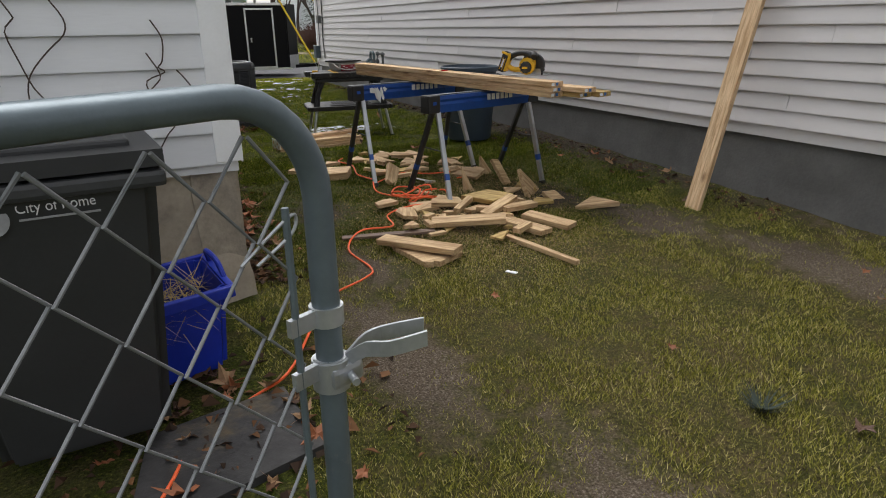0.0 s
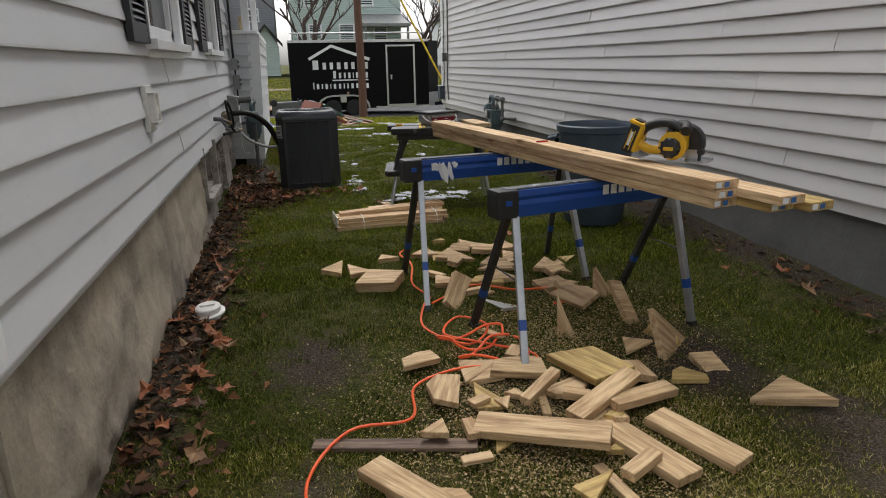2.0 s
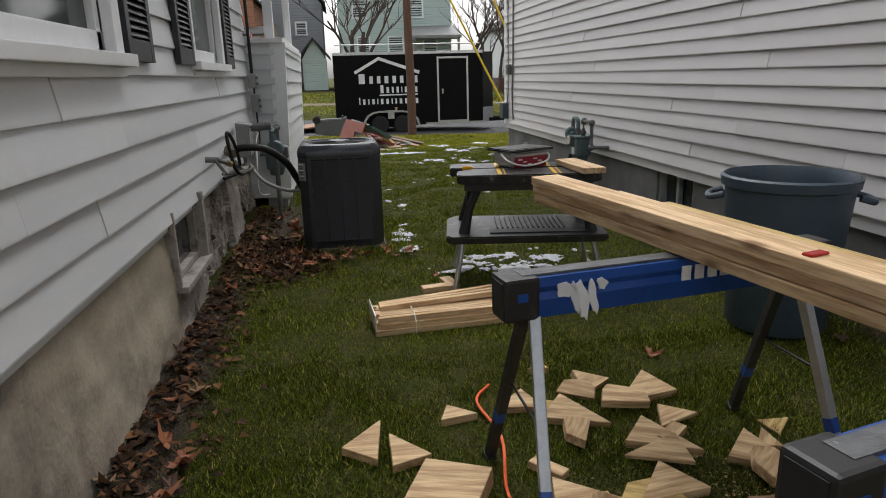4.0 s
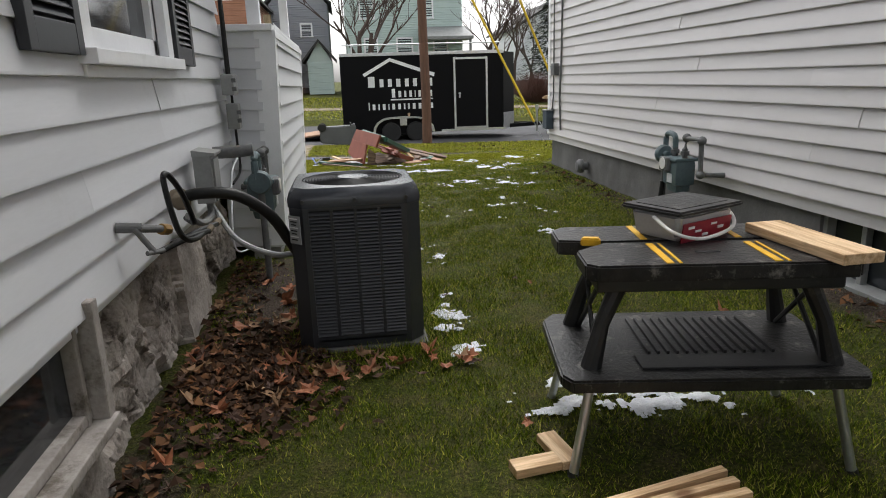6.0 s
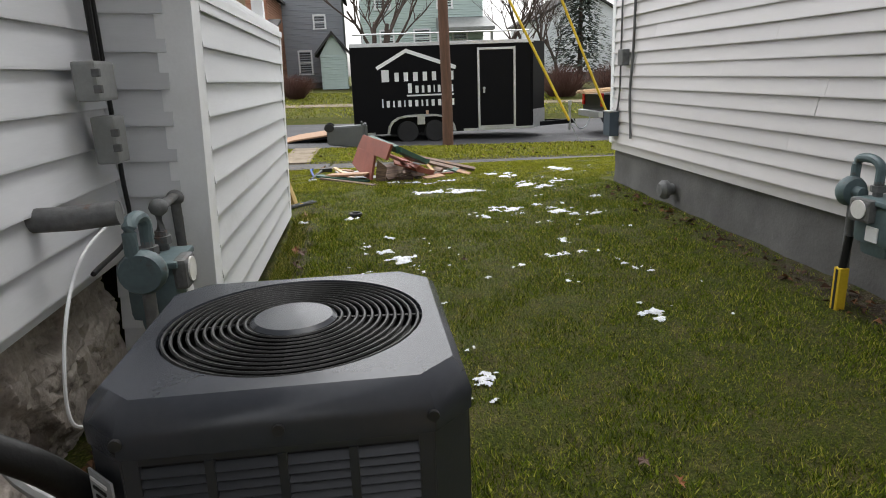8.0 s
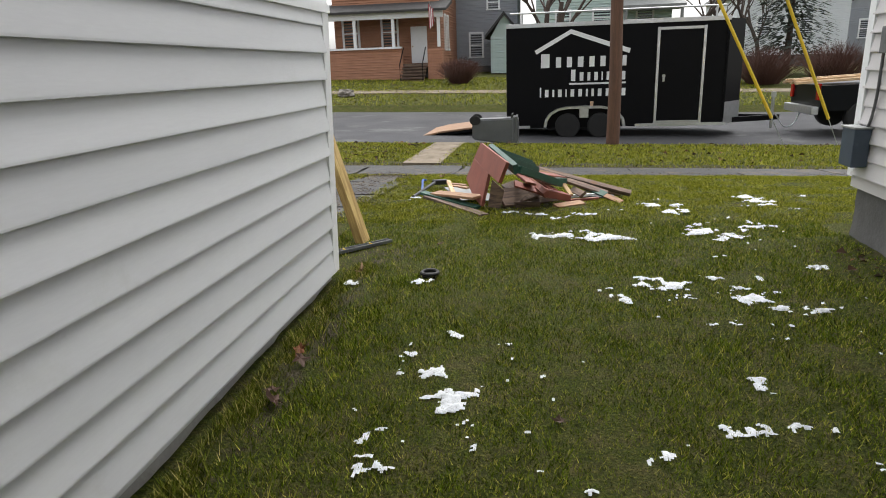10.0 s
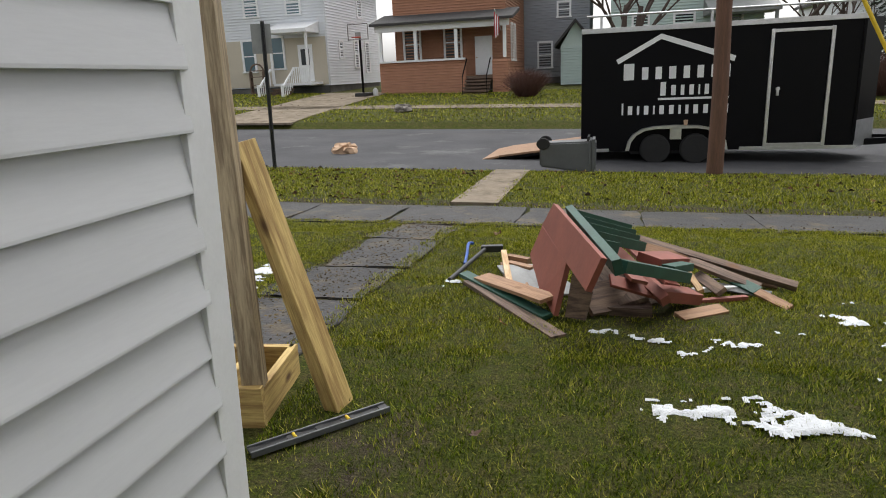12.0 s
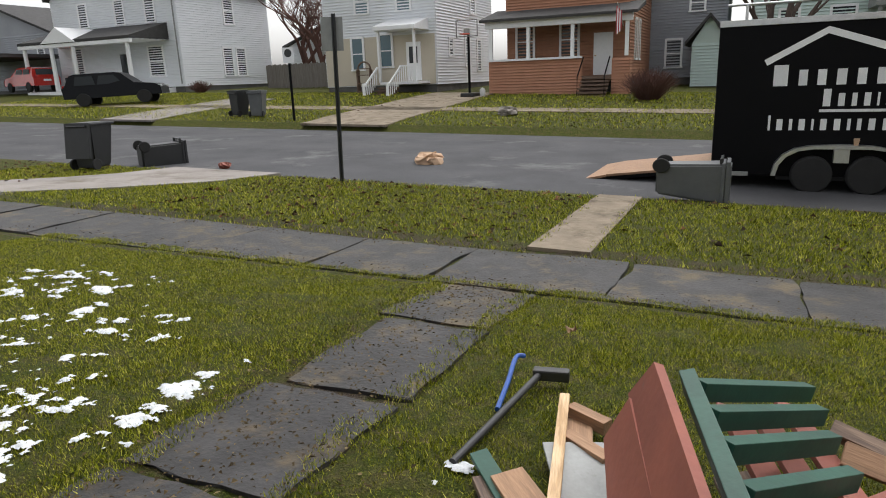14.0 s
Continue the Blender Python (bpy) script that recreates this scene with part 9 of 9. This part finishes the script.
snow("broken melting snow over the front lawn", ((-3.5, 19.2, 1.2, 0.7, 0.0), (-2.3, 18.4, 1.0, 0.8, -0.04), (-1.35, 17.4, 0.75, 0.8, 0.04), (-0.80, 17.85, 0.16, 0.6, 0.16), (-4.6, 18.4, 1.2, 0.9, -0.02), (-2.6, 17.2, 1.0, 0.7, 0.0), (-1.2, 16.4, 0.7, 0.5, 0.0)), 6)

# ---------------------------------------------------------------- fallen leaves


def leaf_mesh(seed, s, material):
    """A curled lobed leaf with a stalk."""
    rng = random.Random(seed)
    bm = B()
    n = 15
    c = bm.verts.new((0, 0, 0.004))
    rim = []
    for k in range(n):
        a = k * math.tau / n
        lobe = 1.0 if k % 3 == 0 else (0.62 if k % 3 == 1 else 0.55)
        r = s * lobe * rng.uniform(0.8, 1.15) * (0.75 + 0.25 * math.cos(a))
        rim.append(bm.verts.new((r * math.cos(a), r * math.sin(a) * 0.8, s * rng.uniform(0.0, 0.5) * (1 if k % 3 == 0 else 0.5))))
    for k in range(n):
        bm.faces.new((c, rim[k], rim[(k + 1) % n]))
    w = s * 0.02
    bm.faces.new([bm.verts.new((-s * 0.4, -w, 0.01)), bm.verts.new((-s * 0.4, w, 0.01)), bm.verts.new((-s * 1.2, 0, 0.02))])
    me_ = bpy.data.meshes.new("leaf")
    bm.to_mesh(me_)
    bm.free()
    me_.materials.append(M[material])
    return me_


rng = random.Random(77)
litter = thing("leaf_litter", "rust-brown fallen leaves along the walls", "leaf litter", kind="stuff")
shapes = [leaf_mesh(i, 0.045 + 0.025 * (i % 3), ("leaf", "leaf_dark", "leaf", "leaf_tan", "leaf_dark")[i % 5]) for i in range(10)]
zones = (((1.0, 9.2), (0.26, 0.2), 46), ((0.68, 8.9), (0.10, 0.4), 18), ((0.66, 5.6), (0.11, 0.9), 64), ((1.35, 9.25), (0.35, 0.12), 26), ((0.82, 10.3), (0.22, 0.5), 26), ((0.15, 2.35), (0.3, 0.3), 26), ((4.15, 5.2), (0.15, 1.0), 10), ((1.0, 13.9), (0.06, 0.8), 8), ((2.3, 8.0), (1.2, 5.0), 16), ((2.6, 1.8), (0.9, 1.2), 8))
for (cx, cy), (sx, sy), n in zones:
    for _ in range(n):
        x, y = cx + rng.gauss(0, sx), cy + rng.gauss(0, sy)
        x = max(0.50 if 3.2 < y < 11.5 else -0.3, min(x, 4.4))
        if abs(x - AX) < 0.40 and abs(y - AY) < 0.40:
            continue
        o = new("leaf", rng.choice(shapes))
        o.parent = litter
        o.location = (x, y, gz(x, y) + bank(x, y) + rng.uniform(0.012, 0.05))
        o.rotation_euler = (rng.gauss(0, 0.35), rng.gauss(0, 0.35), rng.uniform(0, math.tau))


def scatter(name, label, category, count, place, make, material, seed):
    """Many small flat pieces in one mesh; place(rng) gives x, y or None, make(rng) gives outline points."""
    rg = random.Random(seed)
    vs, fs = [], []
    for _ in range(count):
        p = place(rg)
        if p is None:
            continue
        x, y = p
        z = gz(x, y) + bank(x, y)
        pts = make(rg)
        b = len(vs)
        vs.extend((x + a, y + c, z + d) for a, c, d in pts)
        fs.append(tuple(range(b, b + len(pts))))
    me_ = bpy.data.meshes.new(name)
    me_.from_pydata(vs, [], fs)
    me_.materials.append(M[material])
    return tagged(new(name, me_), label, category, kind="stuff")


def crumb(lo, hi):
    def f(rg):
        s = rg.uniform(lo, hi)
        a = rg.uniform(0, math.tau)
        e = rg.uniform(0.3, 0.8)
        z = rg.uniform(0.006, 0.03)
        return [(s * math.cos(a), s * math.sin(a), z), (s * e * math.cos(a + 1.7), s * e * math.sin(a + 1.7), z + rg.uniform(0, s)), (s * math.cos(a + 3.1), s * math.sin(a + 3.1), z), (s * e * math.cos(a + 4.6), s * e * math.sin(a + 4.6), z + rg.uniform(0, s * 0.6))]
    return f


def wall_litter(rg):
    k = rg.random()
    if k < 0.32:
        return 0.48 + abs(rg.gauss(0, 0.15)), rg.uniform(3.5, 11.3)
    if k < 0.78:
        x, y = 0.86 + rg.gauss(0, 0.17), 9.3 + rg.gauss(0, 0.28)
        return (max(x, 0.56), y)
    if k < 0.88:
        return 4.42 - abs(rg.gauss(0, 0.14)), rg.uniform(3, 15.5)
    if k < 0.94:
        return 0.1 + rg.gauss(0, 0.35), 2.2 + rg.gauss(0, 0.35)
    x = rg.uniform(-12, 12)
    return None if -10.6 < x < -6.7 or -0.4 < x < 0.5 else (x, 26.15 - abs(rg.gauss(0, 0.5)))


scatter("leaf_crumbs", "crumbled brown leaves and twigs along the foundations", "leaf litter", 5200, wall_litter, crumb(0.012, 0.04), "litter", 31)
scatter("sawdust", "pale sawdust and chips round the offcut heap", "sawdust", 30000, lambda rg: (2.2 + rg.gauss(0, 0.42), 4.1 + rg.gauss(0, 0.55)) if rg.random() < 0.7 else (2.75 + rg.gauss(0, 0.35), 5.0 + rg.gauss(0, 0.4)), crumb(0.002, 0.008), "chips", 32)
scatter("pavement_litter", "dry thatch and leaf crumbs lodged on the old slabs", "leaf litter", 5200, lambda rg: (-0.12 + rg.gauss(0, 0.33), rg.uniform(16.4, 20.9)) if rg.random() < 0.5 else (rg.uniform(-7, 8), rg.choice((20.85, 22.0)) + rg.gauss(0, 0.13)), crumb(0.004, 0.016), "thatch_bits", 34)
scatter("verge_leaves", "scattered brown leaves on the verges", "leaf litter", 2600, lambda rg: (rg.choice((rg.uniform(-16, -10.6), rg.uniform(-6.6, -0.4), rg.uniform(-6.6, -0.4), rg.uniform(0.5, 12))), rg.choice((rg.uniform(22.3, 26.2), rg.uniform(36.8, 47)))), crumb(0.02, 0.06), "litter", 33)

# ---------------------------------------------------------------- grass


def blocked(x, y):
    e = 0.11 * noise.noise(Vector((x * 2.1, y * 2.1, 17))) + 0.05 * noise.noise(Vector((x * 9, y * 9, 17)))
    if 20.86 + e < y < 21.98 + e:
        return True
    if -0.42 + 1.3 * e < x < 0.17 + 1.3 * e and 16.3 < y < 20.75:
        return True
    if -0.20 + e < x < 0.36 + e and 22.1 < y < 26.4:
        return True
    if 22.0 < y < 26.6 and (apron(y)[0] < x < apron(y)[1] + e or y < 22.95 and -13.4 < x < apron(y)[1]) or -13.6 < x < -9.9 and y > 36.4:
        return True
    return x < 0.85 and 11.5 < y < 14.95 or x > 4.48 and y < 16 or x < 0.47 and 3.3 < y < 11.6 or (abs(x - AX) < 0.37 and abs(y - AY) < 0.37) or (x < -0.2 and 14 < y < 16)


def turf(name, label, count, x0, x1, y0, y1, lo, hi, wide, seed, material="blades"):
    """Grass blades, each a bent sliver, thinned out where the ground is worn."""
    rg = np.random.RandomState(seed)
    px, py = rg.uniform(x0, x1, count), rg.uniform(y0, y1, count)
    keep = []
    for i in range(count):
        x, y = px[i], py[i]
        if blocked(x, y):
            continue
        b = bare_at(x, y) + 0.45 * noise.noise(Vector((x * 2.3, y * 2.3, 4))) + 0.45 * noise.noise(Vector((x * 9, y * 9, 6)))
        if rg.rand() < max(0.03, 1.05 - 1.5 * max(0, b)):
            keep.append(i)
    px, py = px[keep], py[keep]
    n = len(px)
    z = np.array([gz(x, y) + bank(x, y) for x, y in zip(px, py)]) - 0.004
    a, t = rg.uniform(0, math.tau, n), rg.uniform(0, math.tau, n)
    h = rg.uniform(lo, hi, n)
    lean = rg.uniform(0.2, 1.0, n)
    w = rg.uniform(0.6, 1.3, n) * wide
    tall = np.array([noise.noise(Vector((x * 1.1, y * 1.1, 8))) for x, y in zip(px, py)]) * 0.35 + 1.0
    h = h * tall
    V = np.empty((n, 3, 3))
    V[:, 0] = np.stack([px - w * np.cos(a), py - w * np.sin(a), z], 1)
    V[:, 1] = np.stack([px + w * np.cos(a), py + w * np.sin(a), z], 1)
    V[:, 2] = np.stack([px + h * lean * np.cos(t), py + h * lean * np.sin(t), z + h], 1)
    me_ = bpy.data.meshes.new(name)
    me_.vertices.add(3 * n)
    me_.vertices.foreach_set("co", V.reshape(-1))
    me_.loops.add(3 * n)
    me_.loops.foreach_set("vertex_index", np.arange(3 * n, dtype=np.int32))
    me_.polygons.add(n)
    me_.polygons.foreach_set("loop_start", np.arange(0, 3 * n, 3, dtype=np.int32))
    me_.update(calc_edges=True)
    me_.validate()
    me_.materials.append(M[material])
    return tagged(new(name, me_), label, "grass", kind="stuff")


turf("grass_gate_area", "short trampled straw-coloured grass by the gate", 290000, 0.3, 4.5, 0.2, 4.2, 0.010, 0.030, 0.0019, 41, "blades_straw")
turf("grass_work_area", "short dark mossy grass round the sawhorses", 210000, 0.3, 4.5, 3.6, 7.2, 0.012, 0.034, 0.0023, 49, "blades_dark")
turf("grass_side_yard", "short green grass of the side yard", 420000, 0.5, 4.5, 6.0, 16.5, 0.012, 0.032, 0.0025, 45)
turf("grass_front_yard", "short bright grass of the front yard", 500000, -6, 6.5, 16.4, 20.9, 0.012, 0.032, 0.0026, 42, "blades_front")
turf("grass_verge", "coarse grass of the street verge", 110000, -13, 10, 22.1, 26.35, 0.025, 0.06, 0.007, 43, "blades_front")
turf("grass_far_lawns", "coarse grass of the lawns across the street", 60000, -40, 12, 36.8, 49, 0.04, 0.10, 0.02, 44, "blades_front")
turf("grass_porch_edge", "long uncut grass and straw along the porch wall", 8000, 0.84, 1.00, 11.6, 15.2, 0.03, 0.075, 0.0032, 46, "blades_dry")
turf("grass_porch_fringe", "thin uncut grass near the porch wall", 5000, 0.84, 1.30, 11.6, 15.2, 0.025, 0.055, 0.003, 48)
turf("grass_equipment_edge", "uncut grass round the air conditioner pad", 6000, 0.95, 1.95, 9.2, 10.6, 0.03, 0.08, 0.003, 47)
bm = B()
rg = random.Random(3)
for i in range(90):
    a = rg.uniform(0, math.tau)
    d = Vector((math.cos(a), math.sin(a), 0))
    w = Vector((-d.y, d.x, 0)) * 0.004
    l = rg.uniform(0.05, 0.12)
    p = d * rg.uniform(0, 0.03)
    bm.faces.new([bm.verts.new(p - w), bm.verts.new(p + w), bm.verts.new(p + d * l + Vector((0, 0, l * 0.7)))])
solo("grass_tuft", bm, M["conifer"], "dark coarse tuft of grass", "grass tuft", pose(2.05, 1.42, gz(2.05, 1.4)), kind="stuff")
